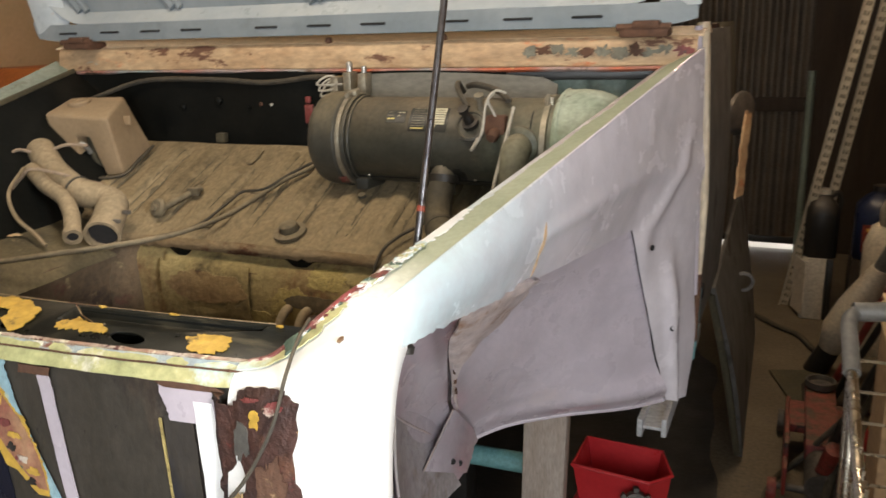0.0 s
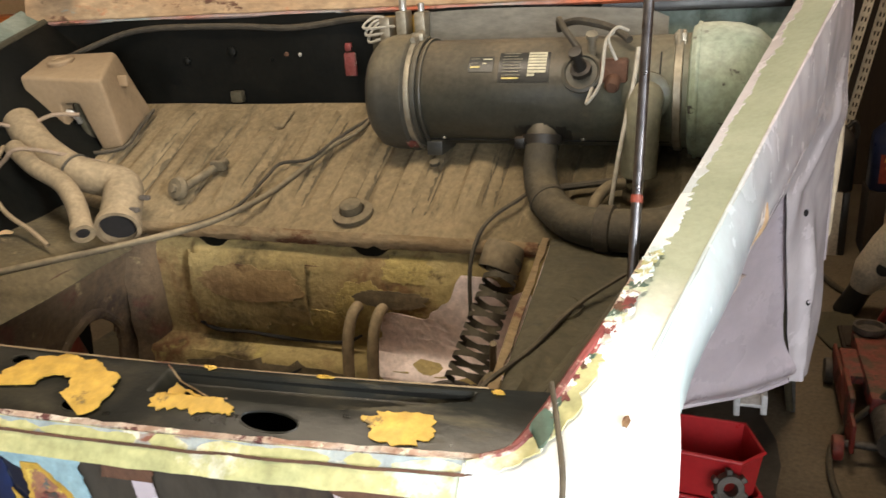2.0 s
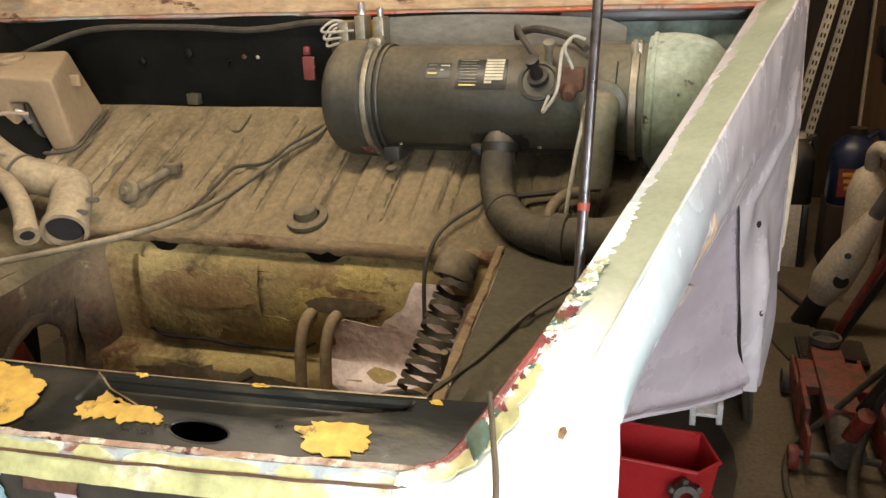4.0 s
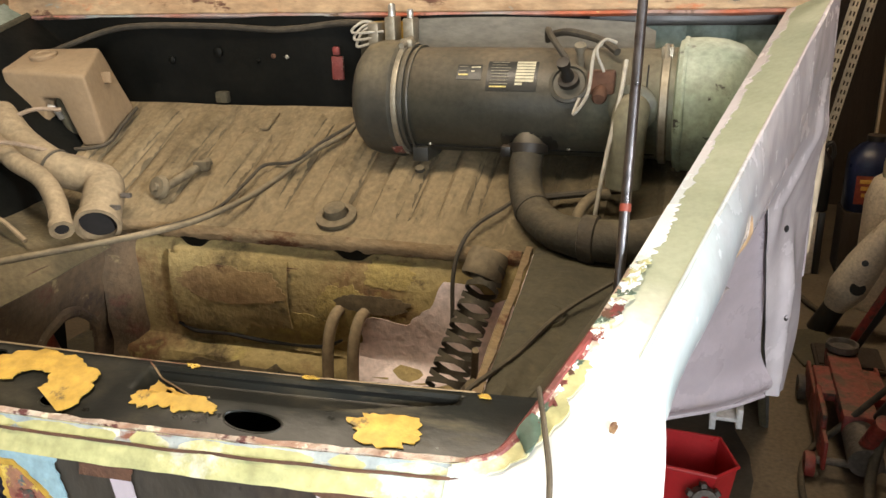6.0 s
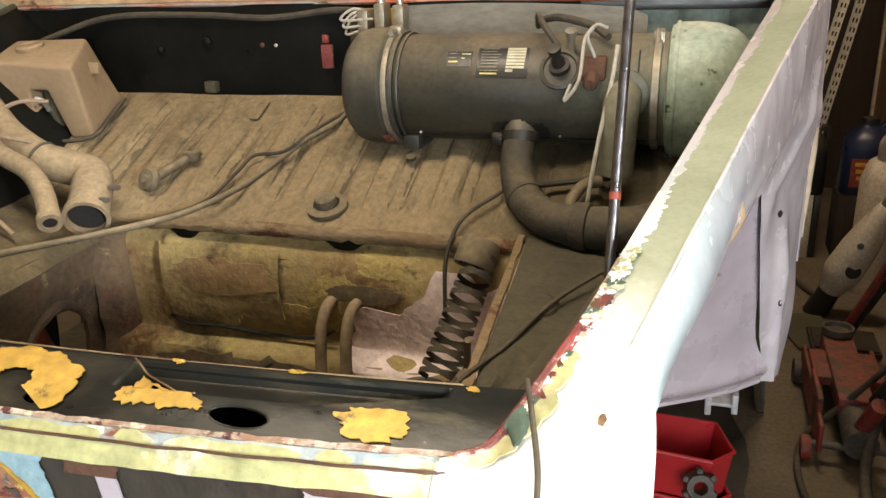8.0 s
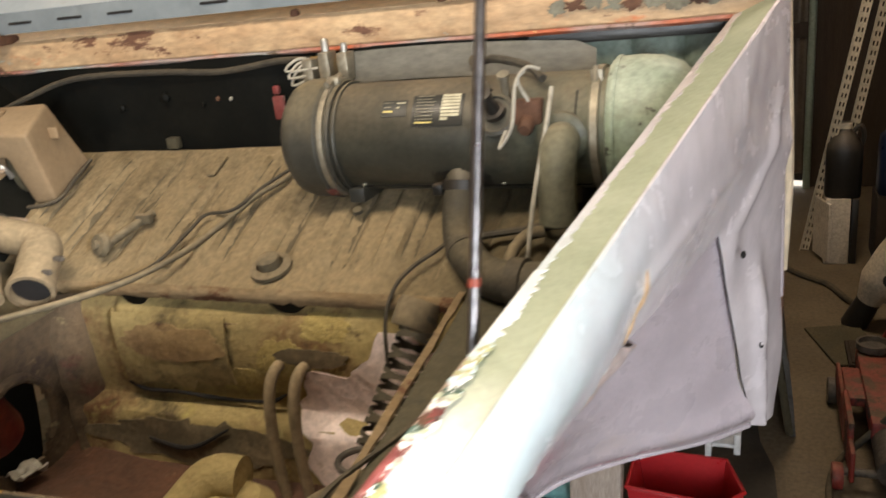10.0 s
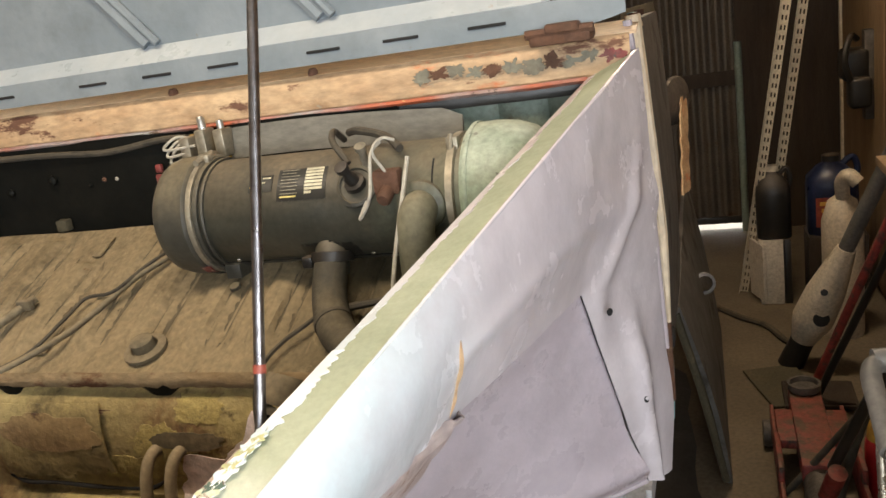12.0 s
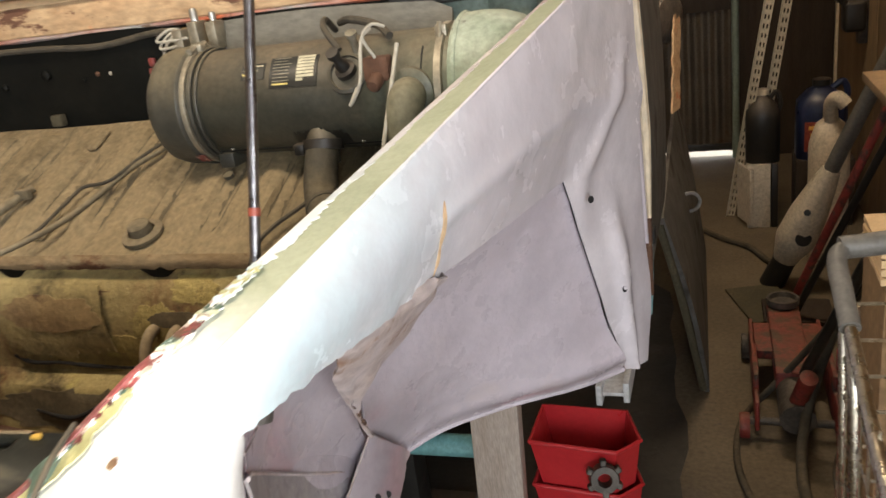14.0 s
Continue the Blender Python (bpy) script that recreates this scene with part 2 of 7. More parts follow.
M["cowledge"] = mat("old_paint_edge", (0.42, 0.10, 0.04), (0.25, 0.30, 0.30), 0.6, scale=9, bump=0.4, layers=[((0.08, 0.05, 0.03), 20, 0.58, 0.62, 0.7), ((0.55, 0.45, 0.2), 24, 0.68, 0.70, 0.7)], stretch=(0.6, 1, 1))
M["nose"] = mat("bare_brown_primer", (0.034, 0.029, 0.021), (0.056, 0.047, 0.036), 0.5, metal=0.2, scale=7, bump=0.25, layers=[((0.024, 0.017, 0.013), 9, 0.54, 0.64, 0.6), ((0.095, 0.082, 0.065), 12, 0.60, 0.72, 0.5), ((0.014, 0.011, 0.009), 38, 0.64, 0.69, 0.7), ((0.10, 0.07, 0.045), 5, 0.60, 0.76, 0.55)], stretch=(1, 1, 0.5))
M["darknose"] = mat("dark_worn_nose_paint", (0.020, 0.018, 0.016), (0.036, 0.030, 0.024), 0.45, scale=9, bump=0.3, layers=[((0.075, 0.055, 0.035), 12, 0.58, 0.68, 0.7), ((0.014, 0.016, 0.026), 7, 0.52, 0.64, 0.35)], stretch=(1, 1, 0.5))
M["navy"] = mat("dark_navy_paint", (0.006, 0.008, 0.018), (0.010, 0.014, 0.03), 0.25, scale=6, bump=0.1, layers=[((0.02, 0.05, 0.14), 6, 0.60, 0.72, 0.3)], coat=0.4)
M["bluehaze"] = mat("blue_sprayed_paint", (0.010, 0.030, 0.12), (0.008, 0.012, 0.035), 0.3, scale=10, bump=0.1, coat=0.4)
M["skyblue"] = mat("pale_blue_paint", (0.22, 0.36, 0.42), (0.30, 0.42, 0.44), 0.5, scale=14, bump=0.3, layers=[((0.50, 0.50, 0.30), 16, 0.58, 0.66, 0.5)])
M["rings"] = mat("sanded_paint_rings", (0.22, 0.06, 0.045), (0.36, 0.20, 0.11), 0.6, scale=26, bump=0.5, layers=[((0.62, 0.45, 0.08), 24, 0.60, 0.63, 0.6), ((0.07, 0.10, 0.10), 34, 0.60, 0.63, 0.6)])
M["hood"] = mat("blue_grey_hood_paint", (0.165, 0.195, 0.215), (0.22, 0.25, 0.27), 0.5, scale=6, fine=50, bump=0.25, fleck=0.06, layers=[((0.13, 0.15, 0.16), 5, 0.54, 0.75, 0.6), ((0.16, 0.11, 0.07), 26, 0.68, 0.72, 0.7)])
# lighter copy of the hood paint, for faces that catch light
M["hoodlit"] = mat("lit_hood_paint", (0.36, 0.40, 0.43), (0.44, 0.47, 0.48), 0.32, scale=7, fine=50, bump=0.2, fleck=0.05, layers=[((0.40, 0.36, 0.33), 30, 0.68, 0.71, 0.7)])
# near black, mostly for the dark inside holes, slots and seams
M["slot"] = mat("dark_slot", (0.006, 0.006, 0.006), (0.012, 0.01, 0.01), 0.8, bump=0)
M["heater"] = mat("dusty_heater_paint", (0.034, 0.034, 0.026), (0.058, 0.056, 0.042), 0.40, metal=0.1, scale=6, fine=110, bump=0.15, dust=((0.25, 0.19, 0.12), 0.75), layers=[((0.13, 0.115, 0.075), 6, 0.56, 0.76, 0.8), ((0.20, 0.16, 0.10), 40, 0.68, 0.74, 0.9), ((0.012, 0.012, 0.010), 5, 0.60, 0.72, 0.3)], grad=(0, 0.22, 0.06, (0.125, 0.135, 0.095), 0.10))
M["heatercap"] = mat("dusty_black_cap", (0.035, 0.034, 0.028), (0.055, 0.052, 0.04), 0.5, scale=7, bump=0.15, dust=((0.24, 0.19, 0.11), 0.9), layers=[((0.13, 0.105, 0.065), 7, 0.56, 0.76, 0.8)])
# dust here makes the dome's upward faces pale green-white
M["domegreen"] = mat("pale_green_dome", (0.22, 0.28, 0.20), (0.29, 0.345, 0.245), 0.36, scale=6, bump=0.2, dust=((0.62, 0.64, 0.54), 0.8), layers=[((0.045, 0.04, 0.032), 34, 0.62, 0.65, 0.7), ((0.16, 0.17, 0.11), 7, 0.56, 0.72, 0.7)])
M["outlet"] = mat("dusty_green_pipe", (0.13, 0.13, 0.085), (0.17, 0.16, 0.105), 0.7, scale=8, bump=0.2, dust=((0.28, 0.23, 0.15), 0.7))
M["clamp"] = mat("dull_clamp_steel", (0.28, 0.25, 0.19), (0.38, 0.34, 0.26), 0.45, metal=0.6, scale=14, bump=0.3, dust=((0.25, 0.2, 0.13), 0.5))
M["plate"] = mat("black_data_plate", (0.012, 0.012, 0.010), (0.02, 0.018, 0.014), 0.4, scale=20, bump=0.1)
M["print"] = mat("pale_print", (0.46, 0.42, 0.29), (0.58, 0.53, 0.38), 0.5, scale=40, bump=0.0)
M["printdim"] = mat("worn_pale_print", (0.32, 0.29, 0.21), (0.16, 0.145, 0.105), 0.5, scale=160, bump=0.0)
M["printyel"] = mat("yellow_print", (0.60, 0.48, 0.14), (0.68, 0.55, 0.2), 0.5, scale=40, bump=0.0)
M["hose"] = mat("dusty_rubber_hose", (0.10, 0.08, 0.05), (0.14, 0.115, 0.07), 0.9, scale=12, bump=0.4, dust=((0.30, 0.23, 0.14), 0.85), layers=[((0.04, 0.035, 0.025), 11, 0.56, 0.7, 0.85)])
M["darkhose"] = mat("grimy_black_hose", (0.030, 0.027, 0.019), (0.052, 0.045, 0.030), 0.75, scale=10, bump=0.5, dust=((0.17, 0.135, 0.08), 0.7), layers=[((0.11, 0.088, 0.05), 9, 0.56, 0.72, 0.95), ((0.012, 0.011, 0.009), 13, 0.60, 0.70, 0.5)])
M["duct"] = mat("dusty_heater_duct", (0.19, 0.145, 0.085), (0.25, 0.19, 0.115), 0.9, scale=9, bump=0.3, dust=((0.34, 0.26, 0.16), 0.8))
M["beige"] = mat("dusty_beige_plastic", (0.25, 0.175, 0.10), (0.31, 0.22, 0.13), 0.75, scale=7, bump=0.25, fleck=0.1, dust=((0.36, 0.26, 0.155), 0.8), layers=[((0.17, 0.11, 0.06), 9, 0.60, 0.75, 0.9)])
M["cable"] = mat("dusty_dark_cable", (0.035, 0.03, 0.022), (0.06, 0.05, 0.035), 0.8, scale=20, bump=0.3, dust=((0.18, 0.14, 0.085), 0.5))
M["wirewhite"] = mat("pale_wire", (0.36, 0.33, 0.27), (0.46, 0.43, 0.36), 0.5, scale=20, bump=0)
M["hosepale"] = mat("dusty_pinkish_hose", (0.27, 0.20, 0.14), (0.20, 0.145, 0.095), 0.7, scale=20, bump=0.1)
M["tealdust"] = mat("pale_teal_paint", (0.16, 0.21, 0.18), (0.21, 0.26, 0.22), 0.5, scale=6, bump=0.2, layers=[((0.10, 0.10, 0.07), 8, 0.56, 0.7, 0.7)])
M["sealgreen"] = mat("dark_green_seal", (0.05, 0.085, 0.06), (0.07, 0.11, 0.08), 0.6, scale=20, bump=0.3)
M["grayboard"] = mat("grey_rubber_flap", (0.13, 0.125, 0.105), (0.18, 0.17, 0.145), 0.7, scale=7, bump=0.3, dust=((0.25, 0.22, 0.16), 0.6), layers=[((0.05, 0.05, 0.04), 9, 0.6, 0.75, 0.7)], stretch=(0.4, 1, 1))
M["chrome"] = mat("worn_chrome_rod", (0.27, 0.26, 0.265), (0.17, 0.16, 0.165), 0.34, metal=1.0, scale=20, bump=0.1, layers=[((0.10, 0.065, 0.045), 24, 0.58, 0.66, 0.6)])
M["cartwire"] = mat("tarnished_chrome_wire", (0.52, 0.48, 0.40), (0.38, 0.33, 0.25), 0.28, metal=1.0, scale=16, bump=0.1, layers=[((0.20, 0.12, 0.06), 20, 0.62, 0.70, 0.6)])
M["zinc"] = mat("zinc_steel", (0.42, 0.41, 0.38), (0.52, 0.50, 0.46), 0.4, metal=0.8, scale=18, bump=0.2)
M["alu"] = mat("grey_primed_beam", (0.42, 0.42, 0.43), (0.50, 0.50, 0.50), 0.5, metal=0.2, scale=12, bump=0.2)
M["redplastic"] = mat("red_plastic", (0.40, 0.018, 0.022), (0.48, 0.028, 0.030), 0.35, scale=8, bump=0.1, fleck=0.08, layers=[((0.30, 0.03, 0.03), 12, 0.62, 0.75, 0.6)])
M["redpaint"] = mat("worn_red_paint", (0.19, 0.024, 0.018), (0.26, 0.038, 0.026), 0.5, scale=14, bump=0.3, layers=[((0.045, 0.032, 0.026), 12, 0.50, 0.60, 0.8), ((0.10, 0.06, 0.045), 30, 0.58, 0.64, 0.8), ((0.3, 0.26, 0.22), 26, 0.67, 0.70, 0.5)], dust=((0.15, 0.105, 0.065), 0.7))
M["orangedot"] = mat("red_orange_mark", (0.17, 0.028, 0.020), (0.24, 0.05, 0.03), 0.5, scale=30, bump=0.2)
M["wood"] = mat("weathered_plank", (0.34, 0.27, 0.22), (0.44, 0.37, 0.32), 0.8, scale=4, fine=60, bump=0.4, stretch=(6, 6, 0.6), layers=[((0.25, 0.10, 0.06), 8, 0.66, 0.74, 0.8)])
M["wallwood"] = mat("plywood_wall", (0.24, 0.155, 0.08), (0.31, 0.205, 0.11), 0.8, scale=2.2, fine=40, bump=0.3, stretch=(3, 3, 0.5), layers=[((0.16, 0.10, 0.055), 3, 0.58, 0.75, 0.85)])
M["darkwood"] = mat("dark_board_wall", (0.026, 0.017, 0.011), (0.042, 0.028, 0.017), 0.85, scale=3, bump=0.4, stretch=(4, 4, 0.4))
M["tanwall"] = mat("tan_painted_wall", (0.52, 0.36, 0.20), (0.60, 0.43, 0.26), 0.8, scale=1.8, fine=50, bump=0.2, fleck=0.06, layers=[((0.36, 0.26, 0.17), 2.5, 0.56, 0.75, 0.85)])
M["corrug"] = mat("dull_corrugated_steel", (0.075, 0.062, 0.05), (0.11, 0.09, 0.07), 0.55, metal=0.4, scale=3, bump=0.2, layers=[((0.10, 0.055, 0.03), 5, 0.60, 0.72, 0.8)])
M["concrete"] = mat("dusty_concrete", (0.115, 0.090, 0.058), (0.16, 0.125, 0.08), 0.9, scale=2.5, fine=70, bump=0.4, layers=[((0.10, 0.08, 0.06), 3, 0.55, 0.72, 0.85), ((0.06, 0.05, 0.04), 12, 0.68, 0.74, 0.7)])
# dark base holds the car's shadow as well as oil
M["shadefloor"] = mat("shaded_oily_concrete", (0.018, 0.016, 0.013), (0.035, 0.030, 0.024), 0.6, scale=4, fine=60, bump=0.4, layers=[((0.07, 0.058, 0.042), 7, 0.62, 0.74, 0.85)])
M["dirt"] = mat("yard_ground", (0.42, 0.36, 0.28), (0.50, 0.44, 0.35), 0.95, scale=1.5, bump=0.4)
M["ceiling"] = mat("ceiling_board", (0.36, 0.29, 0.21), (0.42, 0.34, 0.25), 0.9, scale=2, bump=0.2)
M["greypanel"] = mat("dusty_grey_panel", (0.24, 0.24, 0.235), (0.32, 0.315, 0.30), 0.6, scale=5, bump=0.3, layers=[((0.10, 0.09, 0.075), 5, 0.56, 0.68, 0.8)])
M["darkgrey"] = mat("grimy_dark_grey", (0.075, 0.07, 0.062), (0.12, 0.115, 0.105), 0.6, scale=5, bump=0.3, layers=[((0.04, 0.034, 0.027), 5, 0.54, 0.66, 0.8), ((0.20, 0.18, 0.155), 7, 0.62, 0.76, 0.7)])
M["creampost"] = mat("cream_perforated_steel", (0.55, 0.47, 0.33), (0.62, 0.53, 0.38), 0.5, scale=20, bump=0.1, layers=[((0.25, 0.17, 0.10), 25, 0.66, 0.70, 0.7)])
M["whitebox"] = mat("dusty_white_box", (0.48, 0.43, 0.35), (0.55, 0.49, 0.40), 0.7, scale=9, bump=0.2, layers=[((0.30, 0.25, 0.18), 8, 0.58, 0.72, 0.8)])
M["blackplastic"] = mat("black_plastic", (0.012, 0.011, 0.010), (0.022, 0.02, 0.017), 0.4, scale=9, bump=0.1, dust=((0.14, 0.10, 0.065), 0.6))
M["blueplastic"] = mat("dark_blue_plastic", (0.012, 0.018, 0.05), (0.018, 0.026, 0.07), 0.35, scale=9, bump=0.1)
M["label"] = mat("dark_red_label", (0.20, 0.03, 0.02), (0.28, 0.06, 0.03), 0.5, scale=30, bump=0)
M["labelor"] = mat("orange_label", (0.62, 0.30, 0.05), (0.68, 0.40, 0.08), 0.5, scale=40, bump=0)
M["offwhite"] = mat("off_white_plastic", (0.55, 0.47, 0.35), (0.62, 0.53, 0.40), 0.5, scale=10, bump=0.1, layers=[((0.30, 0.22, 0.13), 12, 0.60, 0.72, 0.7)])
M["greytube"] = mat("grey_tube", (0.10, 0.095, 0.085), (0.14, 0.13, 0.115), 0.5, scale=12, bump=0.1)
M["cloth"] = mat("cream_cloth", (0.58, 0.40, 0.22), (0.66, 0.48, 0.28), 0.95, scale=10, fine=200, bump=0.6, fleck=0.12)
M["carton"] = mat("brown_cardboard", (0.19, 0.115, 0.052), (0.235, 0.145, 0.07), 0.85, scale=6, fine=60, bump=0.2)
M["orange"] = mat("orange_cabinet_paint", (0.46, 0.13, 0.03), (0.54, 0.17, 0.045), 0.5, scale=5, bump=0.15)
M["whiteboard"] = mat("cream_board", (0.72, 0.56, 0.38), (0.76, 0.60, 0.42), 0.7, scale=2, bump=0.05, fleck=0.03)
M["pinkpaper"] = mat("pink_paper_sheet", (0.58, 0.40, 0.30), (0.64, 0.46, 0.35), 0.85, scale=4, bump=0.4)
M["steelwool"] = mat("dirty_grey_iron", (0.08, 0.07, 0.06), (0.14, 0.12, 0.10), 0.6, metal=0.4, scale=18, bump=0.6)
M["tealpaint"] = mat("teal_paint", (0.10, 0.24, 0.25), (0.14, 0.30, 0.30), 0.5, scale=10, bump=0.2)
M["jamb"] = mat("tan_door_edge", (0.55, 0.42, 0.27), (0.62, 0.52, 0.38), 0.55, scale=12, bump=0.4, layers=[((0.30, 0.14, 0.06), 16, 0.60, 0.68, 0.8)], stretch=(1, 1, 0.4))

# ---- mesh helpers ----
ROOT = {}


def thing(name, at, label, category, group="", kind=""):
    ob = new(name)
    ob.empty_display_size = 0.05
    ob.location = at
    ROOT[ob.name] = Vector(at)
    return tagged(ob, label, category, group, kind)


def mesh_of(name, bm, material, smooth=40):
    me = bpy.data.meshes.new(name)
    bm.normal_update()
    for f in bm.faces:
        f.smooth = smooth > 0
    if smooth:
        for e in bm.edges:
            if len(e.link_faces) == 2 and e.calc_face_angle(0) > radians(smooth):
                e.smooth = False
    bm.to_mesh(me)
    bm.free()
    me.materials.append(M[material])
    return me


def part(name, bm, material, parent, label="", smooth=40):
    base = ROOT[parent.name]
    bmesh.ops.translate(bm, verts=bm.verts, vec=-base)
    ob = new(name, mesh_of(name, bm, material, smooth))
    ob.parent = parent
    ROOT[ob.name] = base
    return tagged(ob, label) if label else ob


def solo(name, bm, material, label, category, kind="", group="", smooth=40):
    """A thing that is one mesh, in world places."""
    c = Vector((0, 0, 0))
    if kind != "structure":
        lo = Vector([min(v.co[i] for v in bm.verts) for i in range(3)])
        hi = Vector([max(v.co[i] for v in bm.verts) for i in range(3)])
        c = Vector(((lo.x + hi.x) / 2, (lo.y + hi.y) / 2, lo.z))
        bmesh.ops.translate(bm, verts=bm.verts, vec=-c)
    ob = new(name, mesh_of(name, bm, material, smooth))
    ob.location = c
    ROOT[ob.name] = c
    return tagged(ob, label, category, group, kind)


def merge(*bms):
    out = bmesh.new()
    for b in bms:
        me = bpy.data.meshes.new("tmp")
        b.to_mesh(me)
        b.free()
        out.from_mesh(me)
        bpy.data.meshes.remove(me)
    return out


def box(x0, x1, y0, y1, z0, z1, bevel=0.004, seg=2, m=None):
    bm = bmesh.new()
    bmesh.ops.create_cube(bm, size=1.0)
    for v in bm.verts:
        v.co = Vector((x0 if v.co.x < 0 else x1, y0 if v.co.y < 0 else y1, z0 if v.co.z < 0 else z1))
    if bevel:
        bmesh.ops.bevel(bm, geom=list(bm.edges), offset=bevel, segments=seg, profile=0.5, affect="EDGES")
    if m is not None:
        bmesh.ops.transform(bm, matrix=m, verts=bm.verts)
    return bm


def smooth_path(pts, n=6):
    pts = [Vector(p) for p in pts]
    if len(pts) < 3:
        return pts
    out = []
    ext = [2 * pts[0] - pts[1], *pts, 2 * pts[-1] - pts[-2]]
    for i in range(1, len(ext) - 2):
        a, b, c, d = ext[i - 1:i + 3]
        for k in range(n):
            t = k / n
            out.append(0.5 * ((2 * b) + (c - a) * t + (2 * a - 5 * b + 4 * c - d) * t * t + (3 * b - a - 3 * c + d) * t ** 3))
    return out + [pts[-1]]


def tube(pts, r, seg=10, n=6, cap=True, smooth=True):
    """A round tube along a smoothed path. r: one radius, or a list of radii spread along the path."""
    path = smooth_path(pts, n) if smooth else [Vector(p) for p in pts]
    bm = bmesh.new()
    rings, ref = [], None
    for i, p in enumerate(path):
        d = (path[min(i + 1, len(path) - 1)] - path[max(i - 1, 0)]).normalized()
        if ref is None:
            ref = d.orthogonal().normalized()
        ref = (ref - d * ref.dot(d)).normalized()
        s = d.cross(ref)
        if isinstance(r, (int, float)):
            rr = r
        else:
            f = i / (len(path) - 1) * (len(r) - 1)
            k = min(int(f), len(r) - 2)
            rr = r[k] + (r[k + 1] - r[k]) * (f - k)
        rings.append([bm.verts.new(p + (ref * math.cos(2 * math.pi * j / seg) + s * math.sin(2 * math.pi * j / seg)) * rr) for j in range(seg)])
    for a, b in zip(rings, rings[1:]):
        for j in range(seg):
            bm.faces.new((a[j], a[(j + 1) % seg], b[(j + 1) % seg], b[j]))
    if cap:
        bm.faces.new(rings[0][::-1]), bm.faces.new(rings[-1])
    return bm


def revolve(profile, m=None, seg=32):
    """profile: (radius, height) along local z, turned round it."""
    bm = bmesh.new()
    rings = []
    for r, h in profile:
        if r < 1e-5:
            rings.append([bm.verts.new((0, 0, h))])
        else:
            rings.append([bm.verts.new((r * math.cos(2 * math.pi * j / seg), r * math.sin(2 * math.pi * j / seg), h)) for j in range(seg)])
    for a, b in zip(rings, rings[1:]):
        for j in range(seg):
            k = (j + 1) % seg
            if len(a) == 1 and len(b) > 1:
                bm.faces.new((a[0], b[k], b[j]))
            elif len(b) == 1 and len(a) > 1:
                bm.faces.new((a[j], a[k], b[0]))
            elif len(a) > 1:
                bm.faces.new((a[j], a[k], b[k], b[j]))
    bmesh.ops.recalc_face_normals(bm, faces=bm.faces)
    if m is not None:
        bmesh.ops.transform(bm, matrix=m, verts=bm.verts)
    return bm


def along(p, d):
    """A pose at p whose z looks along d."""
    return Matrix.Translation(p) @ Vector(d).to_track_quat("Z", "Y").to_matrix().to_4x4()


def thicken(bm, t):
    """Gives a sheet a back face at t behind it, and closed rims."""
    bm.normal_update()
    front = list(bm.faces)
    rims = [e for e in bm.edges if len(e.link_faces) == 1]
    back = {v: bm.verts.new(v.co - v.normal * t) for v in list(bm.verts)}
    loops = [(e, e.link_loops[0]) for e in rims]
    pairs = [(l.vert, l.link_loop_next.vert) for e, l in loops]
    for f in front:
        bm.faces.new([back[v] for v in reversed(f.verts)])
    for a, b in pairs:
        bm.faces.new((b, a, back[a], back[b]))


def sheet(fn, nu, nv, thick=0.002, keep=None):
    """A curved sheet: fn(u, v) for u, v in 0..1. keep(u, v): which cells stay."""
    bm = bmesh.new()
    vs = [[bm.verts.new(fn(i / nu, j / nv)) for j in range(nv + 1)] for i in range(nu + 1)]
    for i in range(nu):
        for j in range(nv):
            if keep is None or keep((i + 0.5) / nu, (j + 0.5) / nv):
                bm.faces.new((vs[i][j], vs[i + 1][j], vs[i + 1][j + 1], vs[i][j + 1]))
    loose = [v for v in bm.verts if not v.link_faces]
    if loose:
        bmesh.ops.delete(bm, geom=loose, context="VERTS")
    bm.normal_update()
    if thick:
        thicken(bm, thick)
    return bm


def lerp(a, b, t):
    return Vector(a).lerp(Vector(b), t)


def chain(pts, t):
    """A place at t in 0..1 along a smoothed chain."""
    p = smooth_path(pts, 8)
    f = t * (len(p) - 1)
    k = min(int(f), len(p) - 2)
    return p[k].lerp(p[k + 1], f - k)


def wob(p, s, amp, seed=0.0):
    return amp * noise.noise(Vector(p) * s + Vector((seed, seed * 1.7, -seed)))


def blotch(cx, cy, rx, ry, seed, n=40, rough=0.35):
    """The outline of a ragged patch in a plane."""
    out = []
    for k in range(n):
        a = 2 * math.pi * k / n
        f = 1 + rough * noise.noise(Vector((math.cos(a) * 1.6, math.sin(a) * 1.6, seed * 3.1))) + rough * 0.6 * noise.noise(Vector((math.cos(a) * 5, math.sin(a) * 5, seed * 7.7)))
        out.append((cx + rx * f * math.cos(a), cy + ry * f * math.sin(a)))
    return out


def flake(outline, lift, thick=0.0012):
    """A thin paint patch from a 2D outline, laid on a surface by lift(a, b)."""
    bm = bmesh.new()
    cx = sum(p[0] for p in outline) / len(outline)
    cy = sum(p[1] for p in outline) / len(outline)
    rings = []
    for f in (1.0, 0.66, 0.33):
        rings.append([bm.verts.new(lift(cx + (a - cx) * f, cy + (b - cy) * f)) for a, b in outline])
    mid = bm.verts.new(lift(cx, cy))
    k = len(outline)
    for a, b in zip(rings, rings[1:]):
        for j in range(k):
            bm.faces.new((a[j], a[(j + 1) % k], b[(j + 1) % k], b[j]))
    for j in range(k):
        bm.faces.new((rings[-1][j], rings[-1][(j + 1) % k], mid))
    bm.normal_update()
    if sum(f.normal.z - f.normal.y for f in bm.faces) < 0:
        bmesh.ops.reverse_faces(bm, faces=bm.faces)
        bm.normal_update()
    thicken(bm, thick)
    return bm

